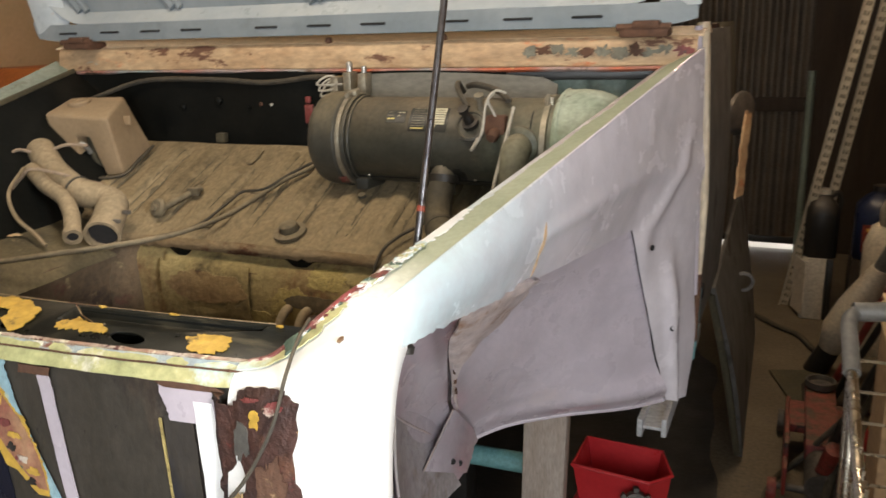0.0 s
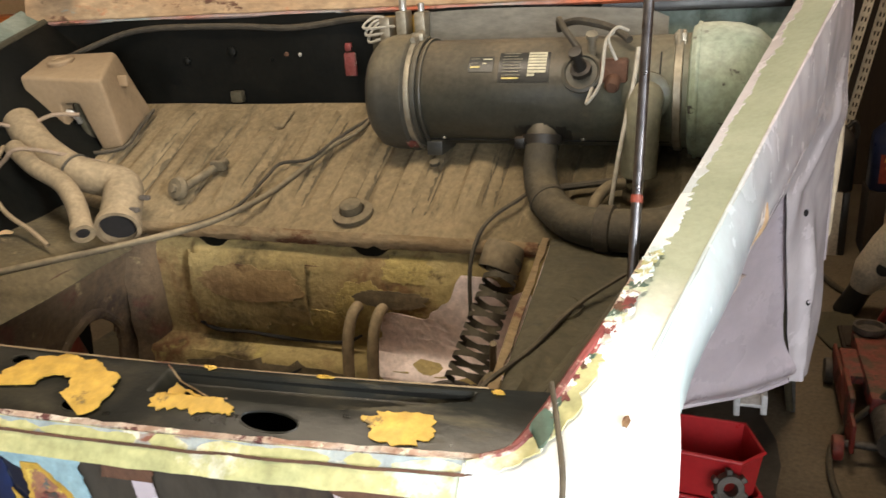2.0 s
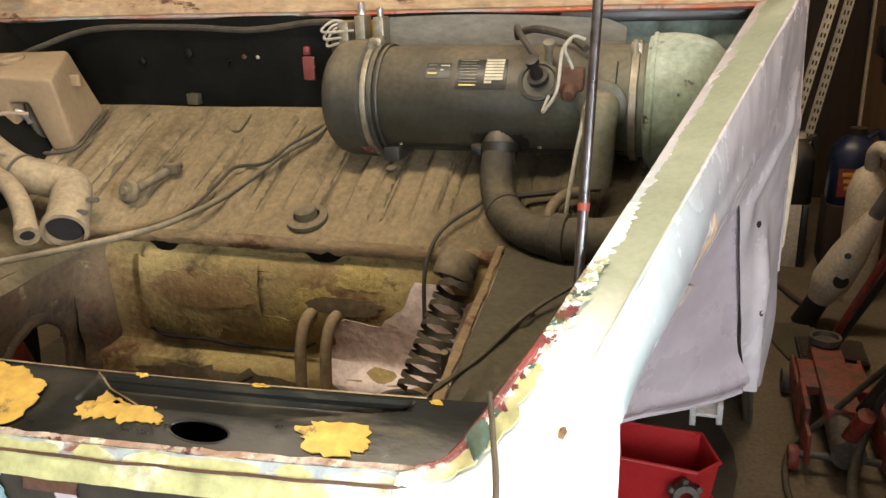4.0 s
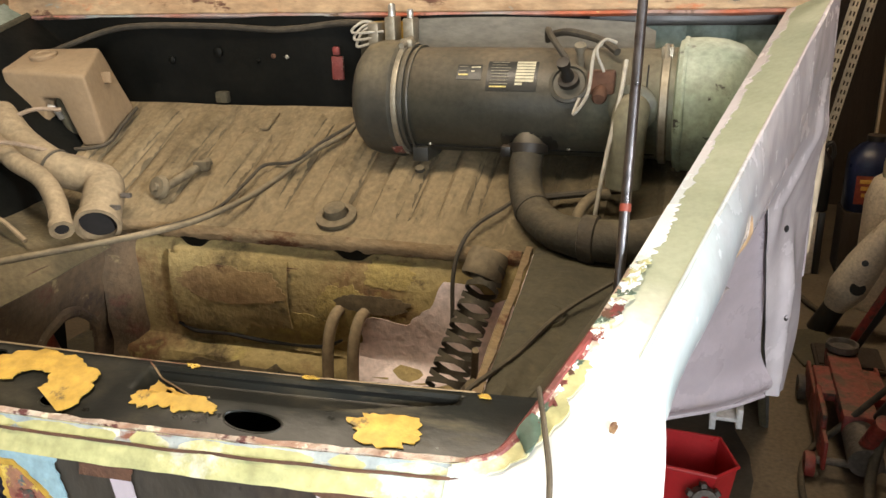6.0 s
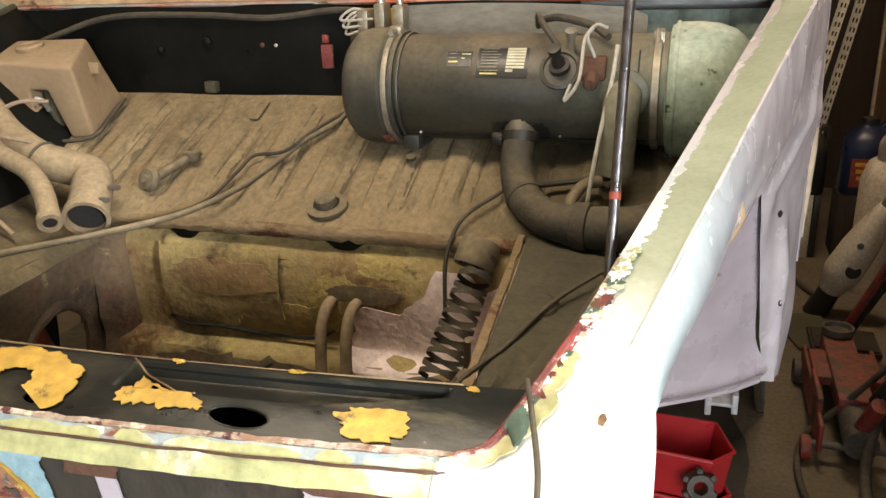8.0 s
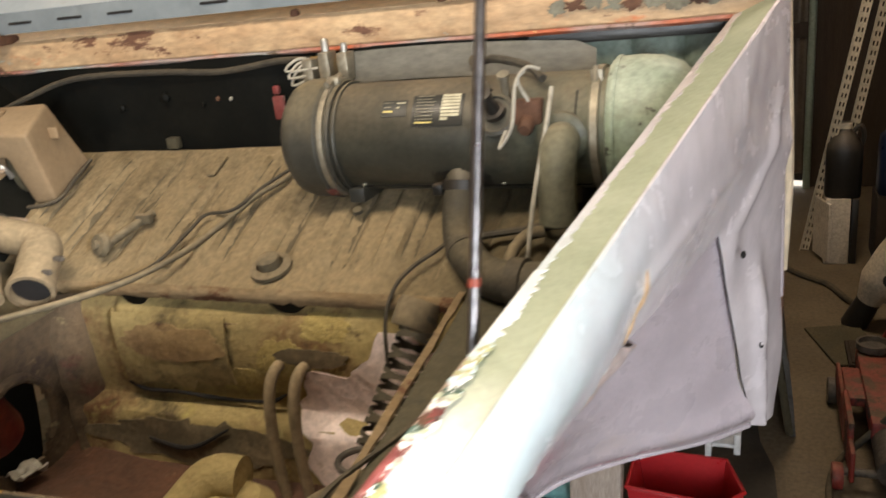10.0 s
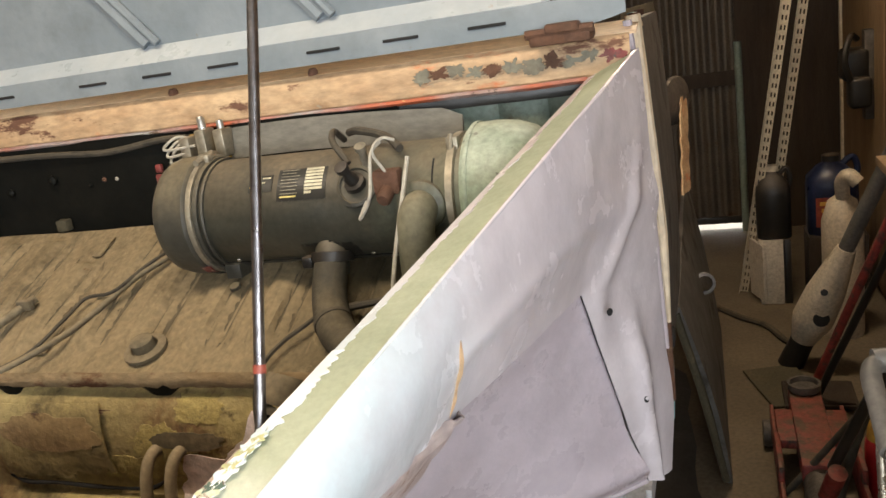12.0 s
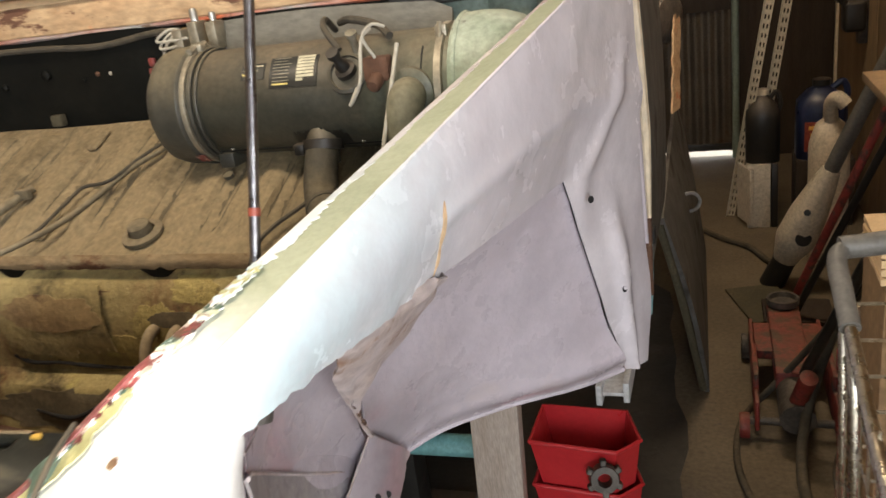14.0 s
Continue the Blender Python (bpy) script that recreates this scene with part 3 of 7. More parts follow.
# ---- structure ----
X0, X1, Y0, Y1, ZC = -4.0, 0.62, -2.6, 5.66, 2.7
solo("ground", box(-30, 30, -30, 40, -0.3, -0.012, 0), "dirt", "pale bare yard ground outside the garage", "ground", "structure")
solo("floor", box(X0 - 0.1, X1 + 0.1, Y0 - 0.1, Y1 + 0.02, -0.2, 0.0, 0), "concrete", "dusty stained concrete garage floor", "floor", "structure")
# Dark patch: the shadow under the car, with some oil, put into colour
solo("floor_shade", flake(blotch(-0.92, 2.75, 0.80, 1.35, 12, 60, 0.16), lambda a, b: Vector((a, b, 0.004)), 0.002), "shadefloor", "dark oily floor patch with the car's shadow in its colour", "floor stain", "structure")
solo("ceiling", box(X0 - 0.1, X1 + 0.1, Y0 - 0.1, Y1 + 0.1, ZC, ZC + 0.08, 0), "ceiling", "plain boarded garage ceiling", "ceiling", "structure")
solo("wall_west", box(X0 - 0.1, X0, Y0 - 0.1, Y1 + 0.1, 0, ZC, 0), "tanwall", "tan painted garage wall with faint stains", "wall", "structure")
# Both window holes are unseen, made up to let light in
solo("wall_east", merge(box(X1, X1 + 0.1, SUN_GAP[1], Y1 + 0.1, 0, ZC, 0), box(X1, X1 + 0.1, FILL_GAP[1], SUN_GAP[0], 0, ZC, 0), box(X1, X1 + 0.1, Y0 - 0.1, FILL_GAP[0], 0, ZC, 0), *[b for w in (SUN_GAP, FILL_GAP) for b in (box(X1, X1 + 0.1, w[0], w[1], 0, w[2], 0), box(X1, X1 + 0.1, w[0], w[1], w[3], ZC, 0))]), "darkwood", "dark boarded garage wall", "wall", "structure")
# back wall: dark boards, with a corrugated door that stops short of the floor
DX0, DX1 = -0.75, 0.045
solo("wall_north", merge(box(X0, DX0, Y1, Y1 + 0.1, 0, ZC, 0), box(DX1, X1, Y1, Y1 + 0.1, 0, ZC, 0), box(DX0, DX1, Y1, Y1 + 0.1, 2.2, ZC, 0)), "darkwood", "dark boarded rear garage wall", "wall", "structure")
# front wall with the big door open
DOORL, DOORR = -2.5, 0.1
solo("wall_south", merge(box(X0 - 0.1, DOORL, Y0 - 0.08, Y0, 0, ZC, 0), box(DOORR, X1 + 0.1, Y0 - 0.08, Y0, 0, ZC, 0), box(DOORL, DOORR, Y0 - 0.08, Y0, 2.3, ZC, 0)), "wallwood", "boarded front garage wall with its big door open", "wall", "structure")
# Unseen glowing plane, added to light the ground under the rear door
glow = bpy.data.materials.new("added_outdoor_glow")
glow.use_nodes = True
glow.node_tree.nodes["Principled BSDF"].inputs["Emission Color"].default_value = (0.93, 0.96, 1.0, 1)
glow.node_tree.nodes["Principled BSDF"].inputs["Emission Strength"].default_value = 6.0
M["glow"] = glow
solo("backdrop", box(-2.0, 1.2, 6.4, 6.42, -0.01, 2.4, 0), "glow", "unseen glowing plane for daylight outside the rear door", "backdrop", "structure")


def corrugated():
    t = thing("door_1", (-0.35, Y1 + 0.03, 0.03), "dull corrugated steel door with a gap above the floor", "door", kind="structure")
    n = 96
    part("sheet", sheet(lambda u, v: Vector((DX0 + (DX1 - DX0) * u, Y1 + 0.03 + 0.011 * math.sin(u * 2 * math.pi * 10), 0.045 + 2.16 * v + (0.012 * math.sin(u * 2 * math.pi * 10) if v == 0 else 0))), n, 10, 0.002), "corrug", t)
    part("rail", box(DX0, DX1, Y1 - 0.012, Y1 + 0.014, 0.90, 0.985, 0.004), "darkwood", t, "dark cross rail")
    part("bottom_rail", box(DX0, DX1 - 0.01, Y1 + 0.0, Y1 + 0.016, 0.04, 0.085, 0.004), "blackplastic", t, "dark bottom rail")
    return t


corrugated()
solo("pipe", tube([(0.055, Y1 - 0.03, 0.0), (0.055, Y1 - 0.03, 1.15)], 0.022, 12), "tealdust", "grey-green upright steel pipe at the rear door", "pipe")
# plywood on the east wall, with its pale edge strip
pw = thing("trim", (X1 - 0.02, 4.0, 0.0), "plywood lining with a pale edge strip", "wall panel", kind="structure")
for k, (a, b) in enumerate(((5.52, 4.33), (4.32, 3.11), (3.10, 1.89), (1.88, 0.66))):
    part("panel", box(X1 - 0.022, X1 - 0.004, b, a, 0.02, 2.62, 0.003), "wallwood", pw)
part("strip", box(X1 - 0.036, X1 - 0.003, 5.525, 5.565, 0.0, 2.65, 0.003), "creampost", pw, "pale painted edge strip")

# ---- the car ----
CX = -1.0                       # the car's middle


def mir(p):
    return Vector((2 * CX - p[0], p[1], p[2]))


def E_(y):
    """Inner edge of the wing's top."""
    t = (y - 0.8) / 0.9
    return Vector((-0.425 + 0.180 * t, y, 1.201 + 0.189 * t))


def S_(y):
    """Outer edge of the sanded strip on the wing's top."""
    t = (y - 0.8) / 0.9
    return Vector((-0.386 + 0.206 * t, y, 1.197 + 0.222 * t))


car = thing("car", (CX, 2.4, 0.30), "half-stripped old car body in primer, jacked up, hood open", "car")

# cowl
COWL = [(1.700, 1.386), (1.693, 1.392), (1.692, 1.412), (1.696, 1.436), (1.704, 1.446)]
TOP = [(1.7042, 1.4465), (1.725, 1.452), (1.745, 1.456), (1.80, 1.462), (1.84, 1.45)]


def swept(profile, xa, xb, n, bow=0.0, dent=0.0015):
    def fn(u, v):
        f = v * (len(profile) - 1)
        k = min(int(f), len(profile) - 2)
        y = profile[k][0] + (profile[k + 1][0] - profile[k][0]) * (f - k)
        z = profile[k][1] + (profile[k + 1][1] - profile[k][1]) * (f - k)
        x = xa + (xb - xa) * u
        return Vector((x, y - bow * ((x - CX) / 0.78) ** 2 + wob((x, y, z), 14, dent), z + wob((x, y, z), 11, dent, 3)))
    return sheet(fn, n, (len(profile) - 1) * 2, 0.003)


part("cowl_face", swept(COWL, -1.80, -0.185, 120), "cowl", car, "stripped tan and rust cowl rail")
part("cowl_top", swept(TOP, -1.82, -0.175, 60), "cowltop", car, "pale orange top of the cowl, warm light in its colour")
part("cowl_edge", swept([(1.699, 1.380), (1.6925, 1.3845), (1.696, 1.390)], -1.79, -0.25, 80), "cowledge", car, "red and blue chipped paint edge")
part("seal_channel", box(-1.76, -0.26, 1.705, 1.715, 1.364, 1.384, 0.002), "blackplastic", car)
for x, y, z in ((-0.979, 1.700, 1.447), (-0.70, 1.70, 1.448)):
    part("bolt", revolve([(0, 0), (0.009, 0), (0.009, 0.005), (0.006, 0.010), (0, 0.010)], along((x, y, z), (0, -0.2, 1)), 8), "rustpanel", car)
for x in (-0.28, -1.70):
    b = part("hinge", merge(box(x - 0.045, x + 0.045, 1.66, 1.72, 1.444, 1.462, 0.004), box(x - 0.02, x + 0.03, 1.655, 1.70, 1.46, 1.474, 0.004),
                            tube([(x - 0.05, 1.665, 1.462), (x + 0.05, 1.665, 1.462)], 0.007, 8)), "rustpanel", car, "rusty brown hood hinge")
for k in range(11):
    cx = -0.21 - 0.030 * k - 0.01 * noise.noise((k, 0, 2))
    part("paint_patch", flake(blotch(cx, 1.418 + 0.012 * noise.noise((k * 2.3, 1, 0)), 0.015 + 0.010 * noise.noise((k * 1.3, 4, 0)), 0.009, k + 3, 40, 0.95), lambda a, b: Vector((a, 1.6885 + wob((a, 1.69, b), 14, 0.001), b))),
         "redline" if k == 0 else ("cowlspot" if k % 3 else "rustpanel"), car)

# trunk: back wall, sloped ribbed shelf, side walls


def wall_foot(y):
    """x where the right inner wall meets the trunk floor."""
    return E_(y).x - 0.105 + 0.070 * min(1, max(0, (y - 1.25) / 0.25))


def shelf_z(y):
    return 1.072 + (y - 1.385) * 0.45


def shelf(u, v):
    x = -1.68 + 1.44 * u
    y = 1.366 + 0.331 * v
    w = (x + 0.03 * (y - 1.4)) / 0.112
    c = w % 1.0
    rib = 0.013 * min(1, max(0, (0.20 - abs(c - 0.5)) / 0.06)) - 0.009 * math.exp(-((c - 0.88) / 0.05) ** 2)
    end = 0.92 - 0.20 * (math.floor(w) % 3 == 1)
    fade = min(1, max(0, (v - 0.13) / 0.06)) * min(1, max(0, (end - v) / 0.04))
    return Vector((x, y, shelf_z(y) + rib * fade + wob((x, y, 0), 9, 0.002)))


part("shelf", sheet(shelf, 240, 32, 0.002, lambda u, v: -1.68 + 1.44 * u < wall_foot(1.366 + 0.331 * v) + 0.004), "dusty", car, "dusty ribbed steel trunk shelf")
part("shelf_lip", sheet(lambda u, v: Vector((-1.66 + 1.06 * u, 1.364 - 0.005 * math.sin(v * 3.1) + wob((u * 9, v, 0), 3, 0.001), 1.0655 - 0.021 * v + v * wob((u * 22, 0, 1), 3, 0.004))), 160, 4, 0.003), "lipdust", car, "rust-edged lip of the shelf")
for x, y, s in ((-1.163, 1.640, 0.020), (-1.124, 1.425, 0.022), (-1.30, 1.62, 0.018), (-1.063, 1.60, 0.018), (-0.84, 1.50, 0.018)):
    part("swage", box(x - s * 0.5, x + s * 0.5, y - s * 1.4, y + s * 1.4, 0, 0.006, 0.0028, 2, Matrix.Translation((0, 0, shelf_z(y) + 0.003)) @ Matrix.Shear("XZ", 4, (0, 0)) @ Matrix.Translation((0, y, 0)) @ Matrix.Rotation(0.40, 4, "X") @ Matrix.Translation((0, -y, 0))), "dusty", car)
# Dark strips along the grooves, so that the ribs stand out
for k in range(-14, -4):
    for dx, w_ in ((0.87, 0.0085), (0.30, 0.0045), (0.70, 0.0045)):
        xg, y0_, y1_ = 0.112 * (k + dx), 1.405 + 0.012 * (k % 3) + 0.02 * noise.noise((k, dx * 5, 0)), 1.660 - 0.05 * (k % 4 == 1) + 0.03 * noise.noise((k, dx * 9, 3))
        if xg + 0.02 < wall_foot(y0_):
            part("groove_strip", sheet(lambda u, v: shelf((xg - 0.03 * (y0_ + (y1_ - y0_) * u - 1.4) + (v - 0.5) * w_ * math.sin(math.pi * u) ** 0.3 * max(0.12, 0.9 + 1.3 * noise.noise((u * 5, k * 3.1, dx * 7)) + 0.7 * noise.noise((u * 22, k * 3.1, dx * 7 + v))) + 1.68) / 1.44, (y0_ + (y1_ - y0_) * u - 1.366) / 0.331) + Vector((0, 0, 0.0012)), 70, 4, -0.0006), "darkbrown", car, "dark strip along a shelf groove")
part("floor_plug", merge(revolve([(0.034, -0.003), (0.034, 0.003), (0.024, 0.006), (0.022, 0.006)], along((-0.919, 1.405, 1.086), (0, -0.35, 1)), 24), revolve([(0.019, 0.004), (0.018, 0.018), (0.014, 0.021), (0, 0.021)], along((-0.919, 1.405, 1.086), (0, -0.35, 1)), 16)), "hose", car, "black rubber floor plug")
part("rear_panel", sheet(lambda u, v: Vector((-1.76 + 1.20 * u, 1.712 - 0.018 * v + 0.004 * math.sin(u * 21), 1.20 + 0.185 * v)), 60, 6, 0.003), "black", car, "black painted trunk bulkhead")
part("rear_panel", sheet(lambda u, v: Vector((-0.5635 + 0.36 * u, 1.725 + 0.008 * max(0, math.cos(u * 28)) ** 4, 1.18 + 0.205 * v)), 40, 6, 0.003), "tealdust", car, "pale teal ribbed bulkhead")
for x in (-1.30, -0.985):
    part("bracket", box(x - 0.013, x + 0.013, 1.690, 1.708, 1.215, 1.238, 0.003), "darkdust", car)
for x, z, s, mt in ((-1.30, 1.316, 0.010, "black"), (-1.175, 1.309, 0.005, "rustpanel"), (-1.145, 1.308, 0.004, "wirewhite"), (-1.21, 1.30, 0.004, "black"), (-1.41, 1.30, 0.008, "black")):
    part("stud", revolve([(s, 0), (s, 0.006), (s * 0.5, 0.009), (0, 0.009)], along((x, 1.703, z), (0, -1, 0)), 10), mt, car)


def side_wall(flip):
    """Wing inside wall, from the opening's edge down to the trunk floor."""
    def fn(u, v):
        y = 0.80 + 0.895 * u
        top = E_(y)
        low = Vector((wall_foot(y), y, max(1.06, shelf_z(y) - 0.005)))
        p = top.lerp(low, v)
        if flip:
            low = Vector((-0.50 + 0.10 * max(0.0, u - 0.6), y, 1.06 + 0.13 * max(0, u - 0.62) / 0.38))
            p = top.lerp(low, v) + Vector((-0.012 * math.sin(v * math.pi), 0, 0))
            p = mir(p)
            p.x += 0.16 * v * (1 - u) * 0.4
        return p
    return sheet(fn, 50, 12, 0.003)


part("side_wall", side_wall(False), "darkdust", car, "dark dusty inner wing wall")
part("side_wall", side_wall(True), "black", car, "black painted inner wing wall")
part("wing_edge", tube([mir(E_(y)) for y in (0.72, 0.95, 1.2, 1.45, 1.70)], 0.008, 8), "darkdust", car, "dark green folded wing edge")
part("wing_top", sheet(lambda u, v: mir(E_(0.72 + 0.98 * u).lerp(S_(0.72 + 0.98 * u), v)) - Vector((0, 0, 0.004)), 30, 4, 0.003), "tealdust", car)
part("swage", tube([(-1.545, 0.86, 1.09), (-1.565, 1.0, 1.12), (-1.57, 1.02, 1.145)], 0.004, 6), "black", car)
# left floor tray beside the tank bay
part("floor_tray", sheet(lambda u, v: Vector((-1.64 + 0.31 * u + 0.02 * math.sin(v * 3), 0.76 + 0.63 * v, 1.095 - 0.060 * u + 0.02 * v + wob((u, v, 0), 4, 0.008) - (0.03 * max(0, u - 0.8) / 0.2))), 24, 40, 0.003), "traydust", car, "dust-covered floor tray with dark stains")
part("paint_patch", flake(blotch(-1.47, 1.22, 0.018, 0.012, 5, 16), lambda a, b: Vector((a, b, 1.085))), "cloth", car, "pale paper scrap on the tray")
part("stain", flake(blotch(-1.47, 1.03, 0.075, 0.13, 9, 40, 0.3), lambda a, b: Vector((a, b, 1.098 - 0.060 * ((a + 1.64) / 0.31) + 0.02 * (b - 0.76) / 0.63 + 0.004 + wob(((a + 1.64) / 0.31, (b - 0.76) / 0.63, 0), 4, 0.008)))), "darkdust", car, "dark oily stain")


# tank bay under the shelf
def bay_back(u, v):
    x = -1.350 + 0.77 * u
    z = 1.062 - 0.34 * v
    bulge = 0.020 * math.sin(min(1, v * 1.7) * math.pi) * (1 if 0.18 < u < 0.98 else 0.3)
    bulge -= 0.045 * math.exp(-(v / 0.075) ** 2) * min(1, max(0, (0.78 - u) / 0.04))
    step = -0.035 * min(1, max(0, (v - 0.62) / 0.06))
    return Vector((x, 1.376 - bulge + step + wob((x, 0, z), 9, 0.006), z))


part("bay_back", sheet(bay_back, 70, 40, 0.003), "tank", car, "stained ochre and brown tank bay panel")
# Pale patch paints the pool of light on the bare panel
part("bay_patch", flake(blotch(0.86, 0.64, 0.215, 0.47, 4, 110, 0.34), lambda a, b: bay_back(min(max(a, 0.55), 0.995), min(max(b, 0.16), 0.99)) - Vector((0, 0.006, 0)), 0.001), "litbay", car, "bare part of the bay panel, incoming light in its pale colour")
for a0, b0, ra, rb, sd in ((0.52, 0.47, 0.08, 0.08, 5), (0.60, 0.34, 0.06, 0.12, 8), (0.70, 0.15, 0.05, 0.07, 11)):
    part("crust", flake(blotch(a0, b0, ra, rb, sd, 120, 0.45), lambda a, b: bay_back(min(a, 0.995), max(0.01, b)) - Vector((0, 0.0045, 0)), 0.001), "ochre", car, "ochre crusted dirt")
# Black strip in place of the shadow gap under the lip
part("gap_shade", sheet(lambda u, v: Vector((-1.30 + 0.665 * u, 1.362 + 0.006 * v, 1.051 - v * (0.007 + 0.016 * (math.exp(-((u - 0.20) / 0.035) ** 4) + math.exp(-((u - 0.64) / 0.04) ** 4))))), 80, 4, 0.003), "black", car, "black strip for the shade under the shelf lip")
part("rust_patch", flake(blotch(0.33, 0.27, 0.135, 0.10, 21, 120, 0.22), lambda a, b: bay_back(a, max(0.1, b)) - Vector((0, 0.0145, 0)), 0.001), "brownstain", car, "dark brown rust on the bay panel")
part("rust_patch", flake(blotch(0.36, 0.155, 0.10, 0.022, 23, 60, 0.5), lambda a, b: bay_back(a, max(0.1, b)) - Vector((0, 0.0115, 0)), 0.001), "rustpanel", car, "brown rust streak under the shelf")
part("rust_patch", flake(blotch(0.66, 0.30, 0.08, 0.05, 27, 120, 0.25), lambda a, b: bay_back(a, b) - Vector((0, 0.0050, 0)), 0.001), "darkbrown", car, "dark smudge on the bay panel")
# Dark patch that makes the lower bay panel darker
part("rust_patch", flake(blotch(0.34, 0.80, 0.27, 0.13, 29, 120, 0.35), lambda a, b: bay_back(a, b) - Vector((0, 0.0050, 0)), 0.001), "darkbrown", car, "dark patch low on the bay panel")
# Black tubes put the shade of seam and crease onto the panel
part("crease", tube([bay_back(a, b) - Vector((0, 0.013, 0)) for a, b in ((0.17, 0.53), (0.22, 0.56), (0.30, 0.56), (0.38, 0.58), (0.47, 0.585), (0.54, 0.565), (0.585, 0.51))], [0.003, 0.004, 0.003, 0.004, 0.0025, 0.004, 0.002], 8), "slot", car, "dark torn seam of the bay panel")
part("crease", tube([bay_back(a, b) - Vector((0, 0.010, 0)) for a, b in ((0.22, 0.80), (0.30, 0.83), (0.36, 0.80), (0.44, 0.70))], [0.002, 0.004, 0.004, 0.002], 8), "slot", car, "black tube for the shade in a pressed crease")
part("bay_plate", sheet(lambda u, v: bay_back(0.17 + 0.30 * u, 0.13 + 0.40 * v) - Vector((0, 0.010, 0)) + Vector((0, 0, 0.006 * noise.noise((u * 5, v * 5, 1)))), 30, 20, 0.003, lambda u, v: v < 0.97 - 0.35 * max(0, u - 0.55) + 0.06 * noise.noise((u * 8, v * 8, 0))), "tank", car, "bolted brown cover plate")
part("bay_bottom", sheet(lambda u, v: Vector((-1.40 + 0.82 * u, 0.78 + 0.58 * v, 0.715 + 0.03 * v + wob((u, v, 0), 5, 0.02))), 30, 24, 0.003), "rustpanel", car, "brown dirty bottom of the tank bay")
part("bay_side", sheet(lambda u, v: Vector((-0.585 + 0.055 * (1 - u) * (1 - v), 0.775 + 0.60 * u, 1.062 - 0.34 * v)), 20, 12, 0.003), "litbay", car, "stained bay side panel, incoming light in its pale colour")
part("bay_side", sheet(lambda u, v: Vector((-1.335 - 0.05 * v, 0.775 + 0.60 * u, 1.03 - 0.31 * v + wob((u, v, 3), 5, 0.008))), 100, 60, 0.003,
                       lambda u, v: ((u - 0.77 + 0.03 * noise.noise((v * 6, u * 6, 0))) / 0.125) ** 2 + ((v - 0.60 + 0.04 * noise.noise((u * 7, v * 5, 4))) / 0.28) ** 2 > 1), "bayside", car, "flaky dark brown bay side with a ragged hole")
ARCH = [Vector((-1.335 - 0.05 * v, 0.775 + 0.60 * u, 1.03 - 0.31 * v)) + Vector((0.004, 0, 0)) for u, v in [(0.77 + 0.132 * math.cos(radians(a)), 0.60 - 0.29 * math.sin(radians(a))) for a in range(-40, 221, 10)]]
part("arch_rim", tube([p + Vector((0, wob(p, 40, 0.006), wob(p, 40, 0.006, 3))) for p in ARCH], [0.006, 0.010, 0.007, 0.011, 0.008, 0.010, 0.006], 8, 3), "bayside", car, "flaky rim of the ragged hole")
part("bay_post", sheet(lambda u, v: Vector((-1.345 + 0.05 * math.sin(u * math.pi * 0.5), 1.392 - 0.030 * math.cos(u * math.pi * 0.5) - 0.03 * (1 - u) + wob((u, v * 3, 0), 3, 0.006), 1.045 - 0.33 * v)), 10, 30, 0.003), "bayside", car, "rounded flaky post at the bay's corner")
# Black backing added so the ragged hole shows dark
part("inner_wing", sheet(lambda u, v: Vector((-1.60 + 0.04 * math.sin(v * 3), 0.78 + 0.66 * u, 1.07 - 0.44 * v + wob((u, v, 0), 4, 0.012))), 24, 20, 0.003), "black", car, "black panel added behind the ragged hole")
part("bay_flange", sheet(lambda u, v: Vector((-0.596 + (0.010 + 0.004 * noise.noise((u * 14, 0, 3))) * v + 0.055 * (1 - u), 0.79 + 0.585 * u, 1.068 + wob((u * 6, v, 0), 2, 0.002))), 30, 3, 0.003), "lipdust", car, "crusted rust-edged flange along the bay")
part("apron", sheet(lambda u, v: Vector((lerp((-0.584 + 0.055 * (1 - u), 0, 0), (wall_foot(0.78 + 0.62 * u) + 0.002, 0, 0), v)[0], 0.78 + 0.62 * u, 1.064 + 0.004 * math.sin(v * 6) + wob((u * 3, v * 3, 0), 2, 0.004))), 30, 10, 0.003), "darkdust", car, "dark dusty wing apron")
part("swage", revolve([(0.035, 0), (0.033, 0.004), (0.028, 0.004), (0.026, 0.001)], Matrix.Translation((-0.52, 1.14, 1.066)) @ Matrix.Diagonal((0.7, 1.1, 1, 1)), 24), "darkdust", car)

# front rail with an oval hole
def front_y(x):
    return 0.664 + 0.13 * (x - CX) ** 2


def rear_y(x):
    return 0.738 + 0.10 * (x - CX) ** 2


def rail_at(x, y):
    v = (y - front_y(x)) / (rear_y(x) - front_y(x))
    z = 1.150 + 0.020 * v + 0.004 * math.sin(min(1, max(0, v)) * math.pi)
    # pressed trough towards the rear edge
    u = (x + 0.762) / 0.255
    if 0 < u < 1:
        lo = 0.50 + 0.30 * max(0.0, 2.4 * u - 1.5)
        d = min(v - lo, 0.93 - v, u * 1.6, (1 - u) * 1.6)
        z -= 0.010 * min(1, max(0, d / 0.07))
    return Vector((x, y, z))


HOLES = [(-0.650, 0.700, 0.024, 0.0085), (-0.818, 0.687, 0.011, 0.006), (-0.735, 0.724, 0.0055, 0.0040), (-0.905, 0.724, 0.009, 0.006)]


def rail(u, v):
    x = -1.50 + 1.055 * u
    return rail_at(x, front_y(x) + (rear_y(x) - front_y(x)) * v)


def rail_keep(u, v):
    p = rail(u, v)
    return all(((p.x - a) / c) ** 2 + ((p.y - b) / d) ** 2 > 1 for a, b, c, d in HOLES)


